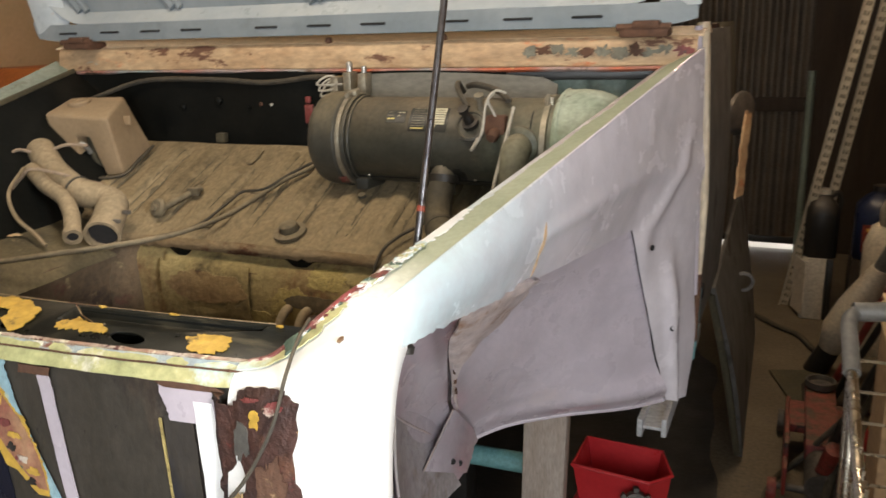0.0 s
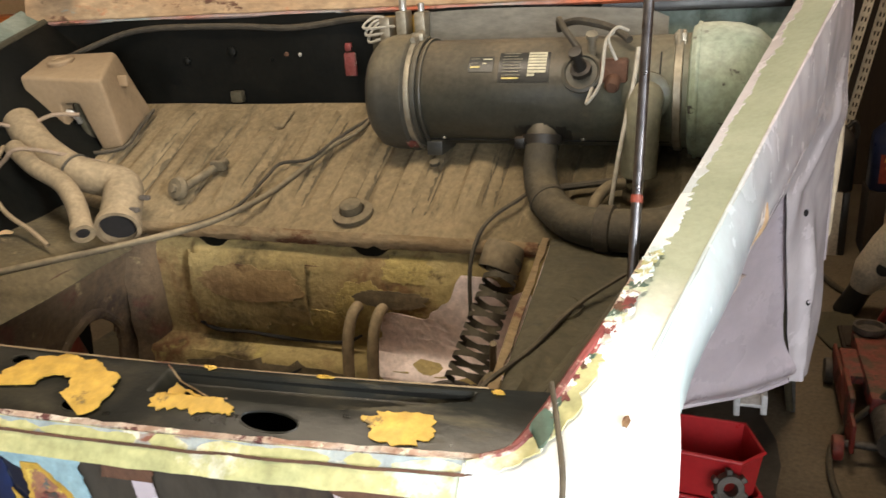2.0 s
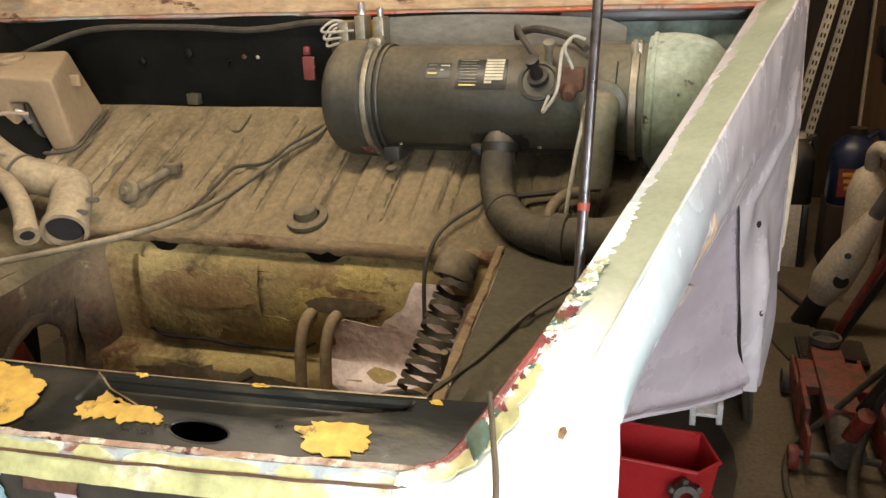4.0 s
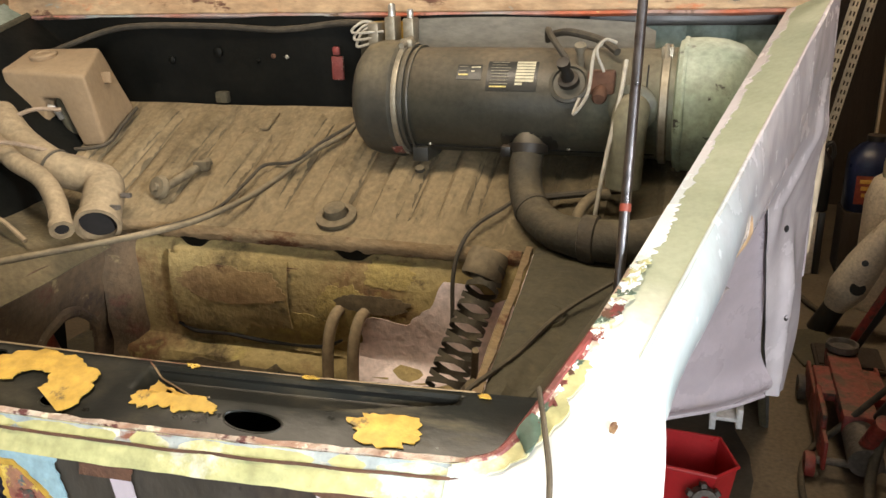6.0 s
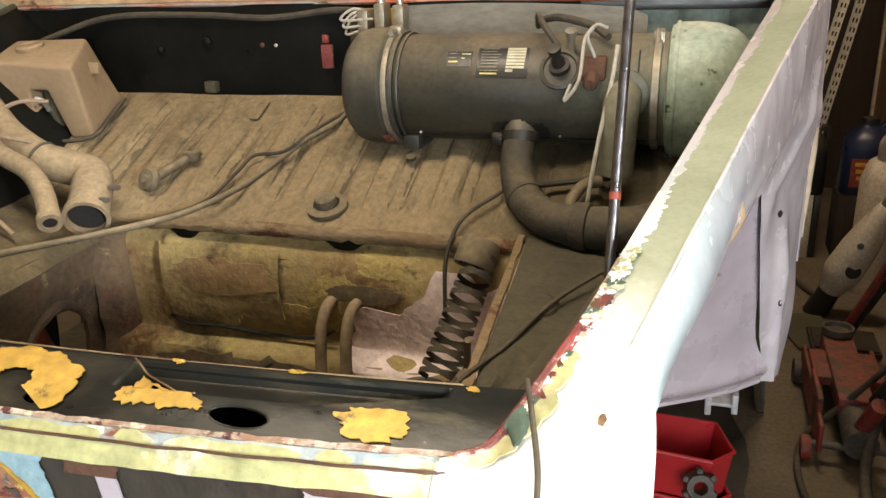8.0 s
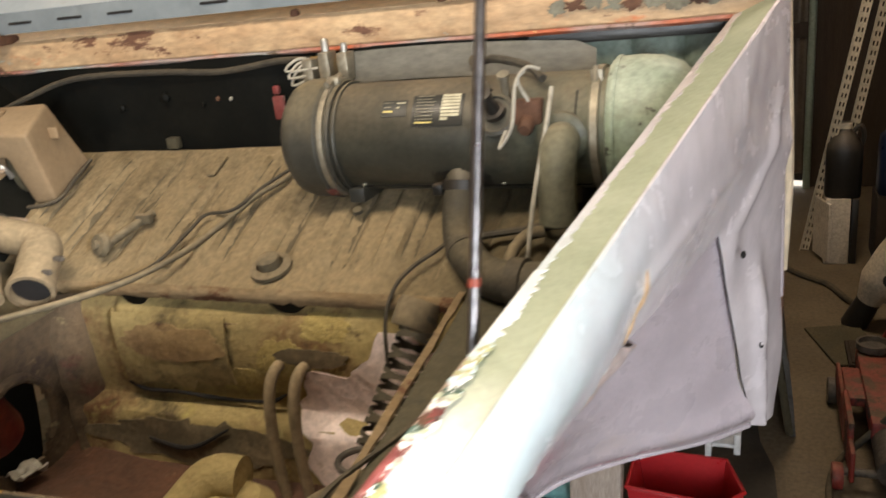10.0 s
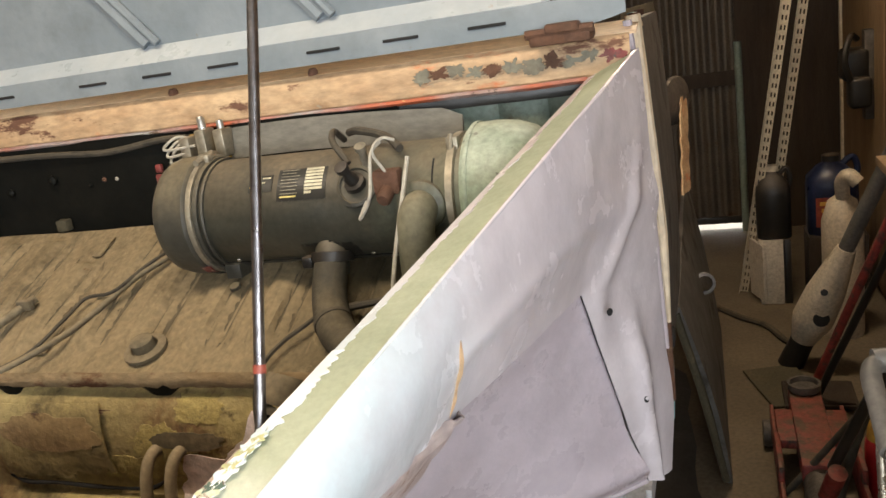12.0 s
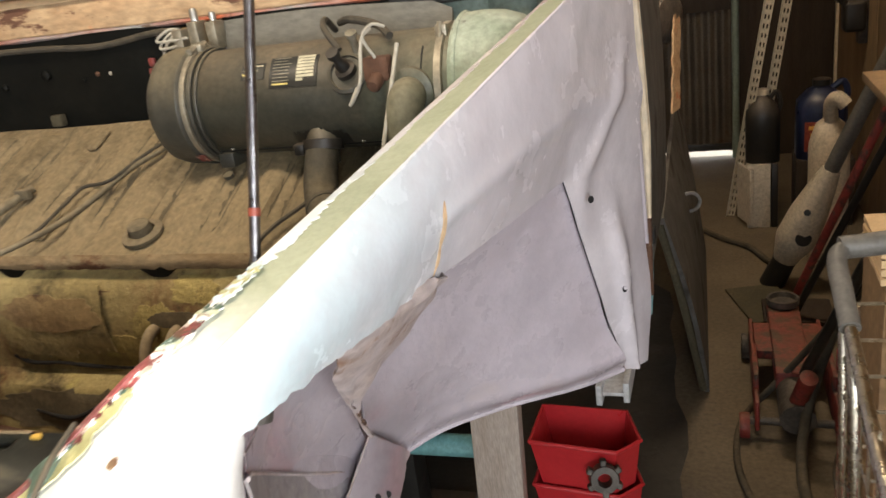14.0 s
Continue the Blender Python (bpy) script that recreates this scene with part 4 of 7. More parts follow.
fr = part("front_rail", sheet(rail, 420, 44, 0.002, rail_keep), "railblack", car, "worn black front rail with yellow paint remains")
for a, b, c, d in HOLES:
    part("hole_rim", tube([rail_at(a + c * math.cos(k * math.pi / 12), b + d * math.sin(k * math.pi / 12)) + Vector((0, 0, -0.0005)) for k in range(25)], 0.0010, 6, 1), "railblack", fr)
part("worn_edge", tube([rail_at(-1.48 + 0.98 * k / 40, rear_y(-1.48 + 0.98 * k / 40) - 0.001) + Vector((0, 0, 0.0012)) for k in range(41)], [0.0003, 0.0008, 0.0003, 0.0009, 0.0004, 0.0007], 6, 1), "lipdust", fr, "pale worn rear edge of the rail")
part("rail_underside", sheet(lambda u, v: Vector((-1.50 + 1.0 * u, rear_y(-1.5 + u) - 0.004 - 0.02 * v, 1.166 - 0.10 * v)), 40, 6, 0.003), "black", car)
part("rail_underside", sheet(lambda u, v: Vector((-1.50 + 1.0 * u, front_y(-1.5 + u) + 0.006 + 0.06 * v, 1.120 - 0.045 * v)), 40, 6, 0.003), "black", car)
for a, b, rx, ry, sd in ((-0.552, 0.712, 0.030, 0.0120, 3.3), (-0.726, 0.744, 0.005, 0.0035, 4), (-0.628, 0.750, 0.006, 0.002, 5), (-0.492, 0.758, 0.005, 0.002, 6), (-0.885, 0.699, 0.012, 0.005, 8)):
    ol = [(x, y) for x, y in blotch(a, b, rx, ry, sd, 44, 0.55)]
    part("paint_patch", flake(ol, lambda x, y: rail_at(x, min(max(y, front_y(x) + 0.003), rear_y(x) - 0.002)) + Vector((0, 0, 0.0020))), "yellow", fr, "torn yellow paint patch")


def on_rail(x, y):
    return rail_at(x, min(max(y, front_y(x) + 0.003), rear_y(x) - 0.002)) + Vector((0, 0, 0.0020))


def torn_arch(u, v):
    """A horseshoe of torn paint."""
    a = radians(196 - 236 * u)
    r = (0.30 + 0.72 * v) * (1 + 0.22 * noise.noise((u * 9, v * 2, 1)) + 0.12 * noise.noise((u * 30, v * 2, 4)))
    return on_rail(-0.848 + 0.056 * r * math.cos(a), 0.699 + 0.034 * r * math.sin(a))


def torn_wedge(u, v):
    """A wedge of torn paint along the pressed fold."""
    x = -0.752 + 0.070 * u
    top = 0.731 - 0.026 * u + 0.003 * noise.noise((u * 14, 0, 2))
    low = 0.694 + 0.004 * u + 0.006 * noise.noise((u * 10, 3, 0)) + 0.003 * noise.noise((u * 40, 3, 0))
    return on_rail(x + 0.005 * noise.noise((v * 9, u * 3, 0)), low + (top - low) * v)


part("paint_patch", sheet(torn_arch, 60, 8, -0.0010), "yellow", fr, "torn yellow paint patch")
part("paint_patch", sheet(torn_wedge, 30, 12, 0.0010, lambda u, v: ((u - 0.28) / 0.13) ** 2 + ((v - 0.72) / 0.20) ** 2 > 1), "yellow", fr, "torn yellow paint patch")
part("ridge", tube([on_rail(-0.764 + 0.072 * k / 12, 0.739 - 0.028 * k / 12) for k in range(13)], 0.0008, 6), "lipdust", fr, "scuffed pale fold")


# nose below the rail
def nose_at(x, s):
    """s: 0 at the lip, 1 far below."""
    z = 1.134 - 0.52 * s
    return Vector((x, front_y(x) - 0.008 - 0.014 * math.sin(min(1, s * 1.6) * math.pi / 2) + 0.05 * max(0, s - 0.55) + wob((x, 0, z), 6, 0.003), z))


part("front_lip", sheet(lambda u, v: Vector((-1.50 + 1.02 * u, front_y(-1.50 + 1.02 * u) + 0.001 - 0.017 * v ** 0.7 + wob((u * 20, v, 0), 2, 0.0012), 1.151 - 0.019 * v + wob((u * 20, v, 4), 2, 0.0012))), 120, 6, 0.003), "cream", car, "cream-green lip with chipped paint")
part("lip_edge", sheet(lambda u, v: Vector((-1.50 + 1.02 * u, front_y(-1.50 + 1.02 * u) + 0.005 - 0.005 * v + wob((u * 30, v, 0), 2, 0.0012), 1.1537 - 0.001 * v + 0.001 * noise.noise((u * 60, v, 0)))), 140, 2, 0.002), "flake", car, "layered chipped edge of the lip")
part("blue_band", sheet(lambda u, v: Vector((-1.50 + 1.02 * u, front_y(-1.50 + 1.02 * u) - 0.0005 - (0.0062 + 0.0024 * noise.noise((u * 34, 2, 0)) + 0.0012 * noise.noise((u * 120, 2, 0))) * v, 1.1527 - 0.006 * v)), 300, 3, 0.0012), "blueband", car, "chipped pale blue paint band on the lip")
part("flaked_line", sheet(lambda u, v: Vector((-1.50 + 1.02 * u, front_y(-1.50 + 1.02 * u) - 0.0088 + 0.0016 * noise.noise((u * 30, 7, 0)) - (0.0002 + 0.0024 * max(0.0, noise.noise((u * 60, 5, 0)) + 0.5 * noise.noise((u * 190, 5, 0)))) * v, 1.1485 - 0.002 * v)), 340, 2, 0.0012), "rustpanel", car, "brown flaked line between the paint layers")
part("nose_panel", sheet(lambda u, v: nose_at(-1.50 + 1.02 * u, v), 90, 40, -0.003), "nose", car, "dark bare-metal nose panel with sanded paint")


def on_nose(x, z, up=0.003):
    p = nose_at(x, (1.134 - z) / 0.52)
    if x > -0.51:
        k = min(1.0, max(0.0, (x + 0.50) / 0.054))
        p.y = min(p.y, chain([(0, 0.677 - 0.005 * k, 0), (0, 0.668 - 0.010 * k, 0), (0, 0.650 - 0.010 * k, 0), (0, 0.660 - 0.010 * k, 0)], min(1, max(0, (1.135 - z) / 0.43)))[1] - 0.002)
    return Vector((p.x, p.y - up, p.z))


def nose_band(name, mt, x_of, w_of, z0, z1, label, up=0.003, n=110, jag=0.003):
    """A long ragged paint patch down the nose."""
    def fn(u, v):
        z = z1 + (z0 - z1) * u
        xa, w = x_of(u), w_of(u)
        r = min(1.0, w * 14) * (jag * noise.noise((z * 55, xa, 7 + 3 * v)) + jag * noise.noise((z * 170, xa, 3 + 3 * v)) + 0.5 * jag * noise.noise((z * 420, xa, 3 + 3 * v)))
        return on_nose(xa + (v - 0.5) * w + r, z, up)
    return part(name, sheet(fn, n, 5, 0.0012), mt, car, label)


nose_band("paint_patch", "navy", lambda u: -1.10 + 0.02 * u, lambda u: 0.56 + 0.04 * u, 0.62, 1.130, "dark navy gloss paint", 0.002)
nose_band("paint_patch", "bluehaze", lambda u: -0.885 + 0.01 * u, lambda u: 0.035 + 0.01 * math.sin(u * 3), 0.96, 1.120, "bright blue sprayed haze", 0.0028)
nose_band("paint_patch", "skyblue", lambda u: -0.838 + 0.088 * u + 0.020 * (1 - math.exp(-7 * u)), lambda u: 0.014 + 0.072 * math.exp(-7 * u), 0.95, 1.130, "pale blue sanded paint edge", 0.0034)
FLAME = lambda u: -0.840 + 0.082 * u
nose_band("paint_patch", "yellow", FLAME, lambda u: 0.008 + 0.054 * math.sin(math.pi * min(1, u * 0.9 + 0.05)), 0.972, 1.122, "yellow outline of the sanded rings", 0.0044, jag=0.007)
nose_band("paint_patch", "rings", lambda u: FLAME(u) + 0.002, lambda u: 0.006 + 0.044 * math.sin(math.pi * min(1, u * 0.9 + 0.05)), 0.980, 1.117, "flame-shaped sanded rings of old paint", 0.0050)
for k in range(9):
    zc, xc = 1.095 - 0.0135 * k, FLAME((1.122 - (1.095 - 0.0135 * k)) / 0.150)
    part("ring_mark", flake(blotch(xc + 0.007 * math.sin(k * 2.1), zc, 0.008, 0.0048, k + 20, 20, 0.8), lambda a, b: on_nose(a, b, 0.0062), 0.0008), ("redline", "yellow", "darknose")[k % 3], car)
for k in range(4):
    z_, x_ = 1.075 - 0.022 * k, -0.844 + 0.014 * k
    part("flame_tip", flake([(x_ + 0.012, z_ + 0.004), (x_ - 0.006, z_ + 0.010), (x_ - 0.019, z_ + 0.022), (x_ - 0.012, z_ + 0.004), (x_ - 0.006, z_ - 0.008), (x_ + 0.012, z_ - 0.012)], lambda a, b: on_nose(a, b, 0.0040), 0.001), "yellow", car)
nose_band("paint_patch", "rings", lambda u: -0.920 + 0.062 * u, lambda u: 0.006 + 0.030 * math.sin(math.pi * u), 0.975, 1.020, "small red sanded patch", 0.0040, jag=0.006)
nose_band("paint_patch", "rustpanel", lambda u: -0.752, lambda u: 0.044, 1.118, 1.128, "brown top of the stripe", 0.0042)
nose_band("paint_patch", "primer", lambda u: -0.741 + 0.085 * u, lambda u: 0.017, 0.62, 1.122, "thin pale primer stripe", 0.0040)
nose_band("paint_patch", "ochre", lambda u: -0.590 + 0.030 * u, lambda u: 0.0032, 0.80, 1.088, "thin yellowed line", 0.0040)
nose_band("paint_patch", "darknose", lambda u: -0.567 + 0.020 * u, lambda u: 0.036, 0.70, 1.092, "dark worn panel beside the white stripe", 0.0036)
nose_band("paint_patch", "primer", lambda u: -0.556 + 0.006 * u, lambda u: 0.066 - 0.012 * u, 1.088, 1.126, "pale primer head of the stripe", 0.0050)
nose_band("paint_patch", "white", lambda u: -0.536 + 0.020 * u + 0.004 * math.sin(u * 9), lambda u: 0.021 + 0.003 * math.sin(u * 14), 0.66, 1.112, "bright white primer stripe", 0.0056, jag=0.002)
nose_band("paint_patch", "darkrust", lambda u: -0.506 + 0.004 * math.sin(u * 11), lambda u: 0.026 + 0.006 * math.sin(u * 17), 0.70, 1.122, "dark rust beside the white stripe", 0.0095)
nose_band("paint_patch", "rustpanel", lambda u: -0.565 + 0.02 * u, lambda u: 0.075, 1.124, 1.133, "brown bare edge under the lip", 0.0054)
# round badge
bd = part("badge", merge(revolve([(0.047, 0), (0.056, 0.002), (0.058, 0.008), (0.052, 0.013), (0.046, 0.010)], along(on_nose(-0.968, 1.066, 0.004), (0, -1, 0.12)), 40)), "chrome", car, "round chrome badge on the nose")
for k in (-1, 0, 1):
    part("bar", box(-0.0045, 0.0045, -0.047 + 0.006 * abs(k), 0.047 - 0.006 * abs(k), 0.002, 0.010, 0.002, 2, along(on_nose(-0.968, 1.066, 0.004), (0, -1, 0.12)) @ Matrix.Translation((0.022 * k, 0, 0)) @ Matrix.Rotation(0.22 * k, 4, "Z")), "chrome", bd)

# ---- front wing ----
ST = [  # inner edge, top outer edge, shoulder, middle, bottom
    ((-0.500, 0.694, 1.1525), (-0.500, 0.677, 1.135), (-0.500, 0.668, 1.10), (-0.500, 0.650, 0.95), (-0.500, 0.660, 0.70)),
    ((-0.468, 0.708, 1.158), (-0.452, 0.672, 1.146), (-0.448, 0.658, 1.10), (-0.446, 0.640, 0.95), (-0.446, 0.650, 0.70)),
    ((-0.450, 0.742, 1.174), (-0.402, 0.692, 1.166), (-0.386, 0.672, 1.115), (-0.384, 0.660, 0.95), (-0.388, 0.665, 0.70)),
    ((-0.437, 0.772, 1.189), (-0.384, 0.748, 1.184), (-0.364, 0.742, 1.130), (-0.366, 0.742, 0.97), (-0.376, 0.748, 0.70)),
    ((-0.427, 0.796, 1.200), (-0.386, 0.797, 1.196), (-0.369, 0.813, 1.147), (-0.408, 0.848, 1.070), (-0.437, 0.858, 0.90)),
]


def col(u, v):
    c = [chain([ST[k][j] for k in range(5)], u) for j in range(5)]
    p = chain(c, v)
    if v > 0.8:
        p.z -= (v - 0.8) * 0.9 * u
    return p + Vector((wob(p, 8, 0.002), wob(p, 8, 0.002, 2), 0))


wing = part("front_wing", sheet(col, 60, 60, -0.003), "white", car, "patched front wing in white paint and lilac primer")
RUSTZ = lambda a, b: col(a, b) + Vector((0, -0.0035, 0.0005))
part("rust_patch", flake([(min(max(a, 0.015), 0.99), b) for a, b in blotch(0.215, 0.44, 0.195, 0.17, 2, 60, 0.35)], RUSTZ), "darkrust", wing, "dark red-brown rust patch")
part("rust_patch", flake([(min(max(a, 0.015), 0.99), b) for a, b in blotch(0.245, 0.72, 0.16, 0.17, 6, 60, 0.4)], RUSTZ), "darkrust", wing, "dark red-brown rust patch")
part("rust_patch", flake(blotch(0.17, 0.335, 0.05, 0.022, 3, 24, 0.5), lambda a, b: RUSTZ(a, b) + Vector((0, -0.002, 0))), "redline", wing)
part("rust_patch", flake(blotch(0.20, 0.44, 0.030, 0.028, 7, 24, 0.8), lambda a, b: RUSTZ(a, b) + Vector((0, -0.002, 0))), "yellow", wing)
for a_, b_, r_, m_, sd in ((0.12, 0.52, 0.05, "darkgrey", 31), (0.28, 0.60, 0.06, "rustpanel", 33), (0.30, 0.40, 0.04, "redline", 35), (0.16, 0.80, 0.06, "white", 37), (0.31, 0.78, 0.05, "brownstain", 39), (0.10, 0.66, 0.04, "brownstain", 41)):
    part("rust_patch", flake([(min(max(a, 0.015), 0.99), b) for a, b in blotch(a_, b_, r_, r_ * 0.9, sd, 40, 0.6)], lambda a, b: RUSTZ(a, b) + Vector((0, -0.0018, 0))), m_, wing)
part("rust_patch", flake(blotch(0.62, 0.20, 0.020, 0.010, 7, 24, 0.4), lambda a, b: col(a, b) + Vector((0.001, -0.001, 0.0028))), "rustpanel", wing)
part("cream_paint", sheet(lambda u, v: col(0.02 + 0.86 * u, 0.004 + (0.095 - 0.045 * u + 0.02 * noise.noise((u * 9, 0, 1)) + 0.02 * noise.noise((u * 31, 0, 1))) * v) + Vector((0, -0.0006, 0.0022)), 40, 6, 0.001), "cream", wing, "cream paint along the opening")


def L_(y):
    if y < 1.148:
        return lerp((-0.369, 0.813, 1.147), (-0.332, 1.148, 1.123), (y - 0.813) / 0.335)
    return lerp((-0.332, 1.148, 1.123), (-0.262, 1.504, 1.115), (y - 1.148) / 0.356)


def wing_low(y):
    if y <= 1.504:
        return L_(y)
    return lerp((-0.262, 1.504, 1.115), (-0.178, 1.742, 1.06), (y - 1.504) / 0.238)


AP, BL, BR, R1 = Vector((-0.262, 1.504, 1.115)), Vector((-0.216, 1.705, 0.700)), Vector((-0.180, 1.758, 0.690)), Vector((-0.178, 1.742, 1.06))
U0 = 0.78


def skin(u, v):
    """The wing's skin: the narrow part over the wheel, then the full depth behind it."""
    w = max(0.0, (u - U0) / (1 - U0))
    f = min(1.0, u / U0)
    y = 0.780 + 0.724 * f + 0.206 * w
    if v <= 0.5:
        k = v / 0.5
        p = S_(y).lerp(wing_low(0.796 + 0.708 * f) if w == 0 else AP.lerp(R1, w), k)
        p += Vector((0.016, -0.006, 0.006)) * math.sin(k * math.pi) * min(1, u / 0.14) * (1 - 0.6 * w)
        p.x += 0.006 * math.exp(-((k - 0.52 - 0.12 * u) / 0.08) ** 2) * min(1, max(0, (u - 0.33) / 0.05)) * math.sin(k * math.pi)
        if k > 0.9 and 0.02 < u < 0.36:
            p.z += 0.005 * noise.noise((u * 44, 0, 3)) + 0.003 * noise.noise((u * 130, 0, 6))
    else:
        k = (v - 0.5) / 0.5
        p = AP.lerp(BL, k).lerp(chain([R1, (-0.174, 1.752, 0.92), (-0.171, 1.758, 0.80), BR], k), w)
        g = min(1, k * 3)
        p += g * (Vector((0.011, -0.005, 0)) * math.exp(-((w - 0.55 + 0.30 * k) / 0.11) ** 2) + Vector((0.006 * math.sin(w * math.pi), 0, 0)))
    p += Vector((0.007, -0.003, 0)) * math.exp(-((w - 0.9 * (0.62 - v) / 0.5) / 0.08) ** 2) * (1 if w > 0 and 0.15 < v < 0.6 else 0) * math.sin(math.pi * min(1, max(0, (v - 0.15) / 0.45)))
    return p + Vector((wob(p, 9, 0.003) + wob(p, 24, 0.0012, 5), 0, 0))


part("wing_skin", sheet(skin, 110, 56, 0.003, lambda u, v: v < 0.5 or u > U0), "skim", wing, "lilac-white filler-skimmed wing skin")
part("drip", tube([skin(0.365 + 0.014 * noise.noise((k * 1.3, 0, 0)), 0.22 + 0.052 * k) + Vector((0.0030, -0.001, 0)) for k in range(6)], [0.001, 0.003, 0.004, 0.002, 0.003, 0.001], 6), "cowl", wing, "tan filler ridge")
part("filler_strip", sheet(lambda u, v: E_(0.795 + 0.91 * u).lerp(S_(0.795 + 0.91 * u), v) + Vector((0, 0, 0.0008 * math.sin(v * math.pi) + wob((u * 10, v * 2, 0), 3, 0.0008))), 90, 6, -0.003), "greenstrip", wing, "sanded olive-green strip")


def edge_run(y0, y1, w, mt, name, label, off):
    def fn(u, v):
        y = y0 + (y1 - y0) * u
        ww = w * (0.75 + 0.6 * noise.noise((y * 13, 1, 0)) + 0.4 * noise.noise((y * 55, 5, 0)) + 0.35 * noise.noise((y * 170, 5, 0)))
        return E_(y).lerp(S_(y), -0.06 + max(0.05, ww) * v) + Vector((0, 0, off))
    part(name, sheet(fn, 320, 3, -0.0012), mt, wing, label)


edge_run(0.88, 1.70, 0.26, "skim", "edge_paint", "pale lilac paint edge", 0.0010)
edge_run(0.80, 1.02, 0.34, "white", "edge_paint", "chipped white paint edge", 0.0022)
edge_run(0.79, 0.90, 0.30, "flake", "edge_paint", "chipped red and white layers", 0.0036)
# Bead added to cover the open gap between strip and skin
part("edge_bead", tube([S_(0.775 + 0.92 * k / 12) + Vector((0.0005, 0, -0.0004)) for k in range(13)], 0.0022, 8, 2), "skim", wing, "thin bead added over the gap beside the strip")
part("opening_edge", tube([col(u, 0.0) + Vector((0.0, 0, 0.0015)) for u in (0.08, 0.25, 0.45, 0.65, 0.85, 1.0)] + [E_(0.84), E_(0.88)], [0.003, 0.0045, 0.005, 0.0045, 0.004, 0.002], 8), "redline", wing, "old red chipped opening edge")
CHIPS = ("redline", "white", "flake", "cream", "sealgreen", "white", "rustpanel", "redline")
for k in range(24):
    yc, vc = 0.805 + 0.0048 * k + 0.004 * noise.noise((k * 3.3, 0, 0)), 0.14 + 0.30 * noise.noise((k * 1.9, 5, 0)) * (1 - k / 45)
    part("paint_chip", flake(blotch(yc, vc, 0.0055 + 0.004 * noise.noise((k * 2.7, 1, 0)), 0.12 + 0.10 * noise.noise((k * 4.1, 2, 0)), k + 50, 18, 0.9), lambda a, b: E_(a).lerp(S_(a), max(-0.05, b)) + Vector((0, 0, 0.0052)), 0.0008), CHIPS[k % 8] if k < 14 else ("white", "cream", "skim")[k % 3], wing)
for k in range(16):
    uc, vc = 0.36 + 0.040 * k, 0.016 + 0.014 * noise.noise((k * 2.3, 8, 0))
    part("paint_chip", flake(blotch(uc, vc, 0.026 + 0.014 * noise.noise((k * 1.7, 6, 0)), 0.012 + 0.006 * noise.noise((k * 3.1, 4, 0)), k + 90, 18, 0.8), lambda a, b: col(min(max(a, 0.02), 0.995), max(0.002, b)) + Vector((0, -0.001, 0.0045)), 0.0008), CHIPS[(k * 3) % 8], wing)
part("rubber_scrap", sheet(lambda u, v: col(0.34 + 0.10 * u, 0.0) + Vector((0.010 * v, -0.022 * v * math.sin(u * math.pi), 0.006 - 0.006 * v)), 10, 4, 0.003), "sealgreen", wing, "torn green seal scrap")

# rear part of the wing: flange strip with bolt holes
for p in (Vector((-0.2325, 1.545, 1.075)), Vector((-0.205, 1.66, 0.88)), Vector((-0.2005, 1.729, 0.724))):
    part("bolt_hole", revolve([(0.0, 0.0), (0.0048, 0.0), (0.0058, 0.0015), (0.0048, 0.0022)], along(p + Vector((0.004, -0.007, 0)), (0.8, -0.6, 0.1)), 12), "slot", wing)
part("crease_line", tube([skin(U0 + 0.004, 0.5 + 0.5 * k / 10) + Vector((-0.0005, -0.0035, 0)) for k in range(11)], 0.0010, 6), "slot", wing, "dark seam gap")

# wheel housing liner behind the skin
A_, B_, C_, D_ = AP + Vector((-0.003, 0.004, 0.02)), Vector((-0.345, 1.150, 1.150)), Vector((-0.535, 1.425, 0.692)), BL + Vector((-0.002, 0.002, 0))


def liner(u, v):
    """u from the rear flange inwards, v downwards."""
    top = A_.lerp(B_, u) + Vector((0, 0, 0.02))
    right = A_.lerp(D_, v)
    left = chain([B_, (-0.47, 1.215, 0.99), (-0.507, 1.248, 0.856), (-0.53, 1.34, 0.77), C_], v)
    low = chain([D_, (-0.29, 1.645, 0.697), (-0.40, 1.570, 0.698), (-0.485, 1.500, 0.695), C_], u)
    bil = A_.lerp(B_, u).lerp(D_.lerp(C_, u), v)
    p = top.lerp(low, v) + right.lerp(left, u) - bil
    p += Vector((-0.018, 0.018, 0.0)) * math.sin(math.pi * min(1, v * 1.3)) * math.sin(math.pi * u)
    p += Vector((0.02, -0.02, 0)) * math.exp(-((v - 0.90) / 0.07) ** 2) * (1 - u)
    return p + Vector((wob(p, 6, 0.009) + wob(p, 17, 0.0022, 2), wob(p, 6, 0.007, 4) + wob(p, 19, 0.0018, 6), 0))


part("wheel_liner", sheet(liner, 40, 40, 0.003), "primer", wing, "lilac primed wheel housing")
part("liner_edge", tube([liner(k / 10, 1.0) for k in range(11)], 0.0045, 8), "primer", wing)
FLAP_REAR = [(-0.333, 1.150, 1.124), (-0.350, 1.170, 1.092), (-0.398, 1.136, 1.036), (-0.432, 1.112, 0.992), (-0.466, 1.160, 0.930), (-0.498, 1.246, 0.846)]
FLAP_FRONT = [(-0.333, 1.110, 1.132), (-0.343, 1.040, 1.136), (-0.356, 0.965, 1.140), (-0.402, 1.010, 1.080), (-0.444, 1.098, 0.994), (-0.490, 1.224, 0.858)]


def flap(u, v, out=0.0):
    p = chain(FLAP_REAR, u).lerp(chain(FLAP_FRONT, u), v)
    return p + Vector((0.010 * math.sin(v * math.pi) * (1 - u) + wob((u * 5, v * 2, 0), 2, 0.006) + out, -out * 0.5, 0))


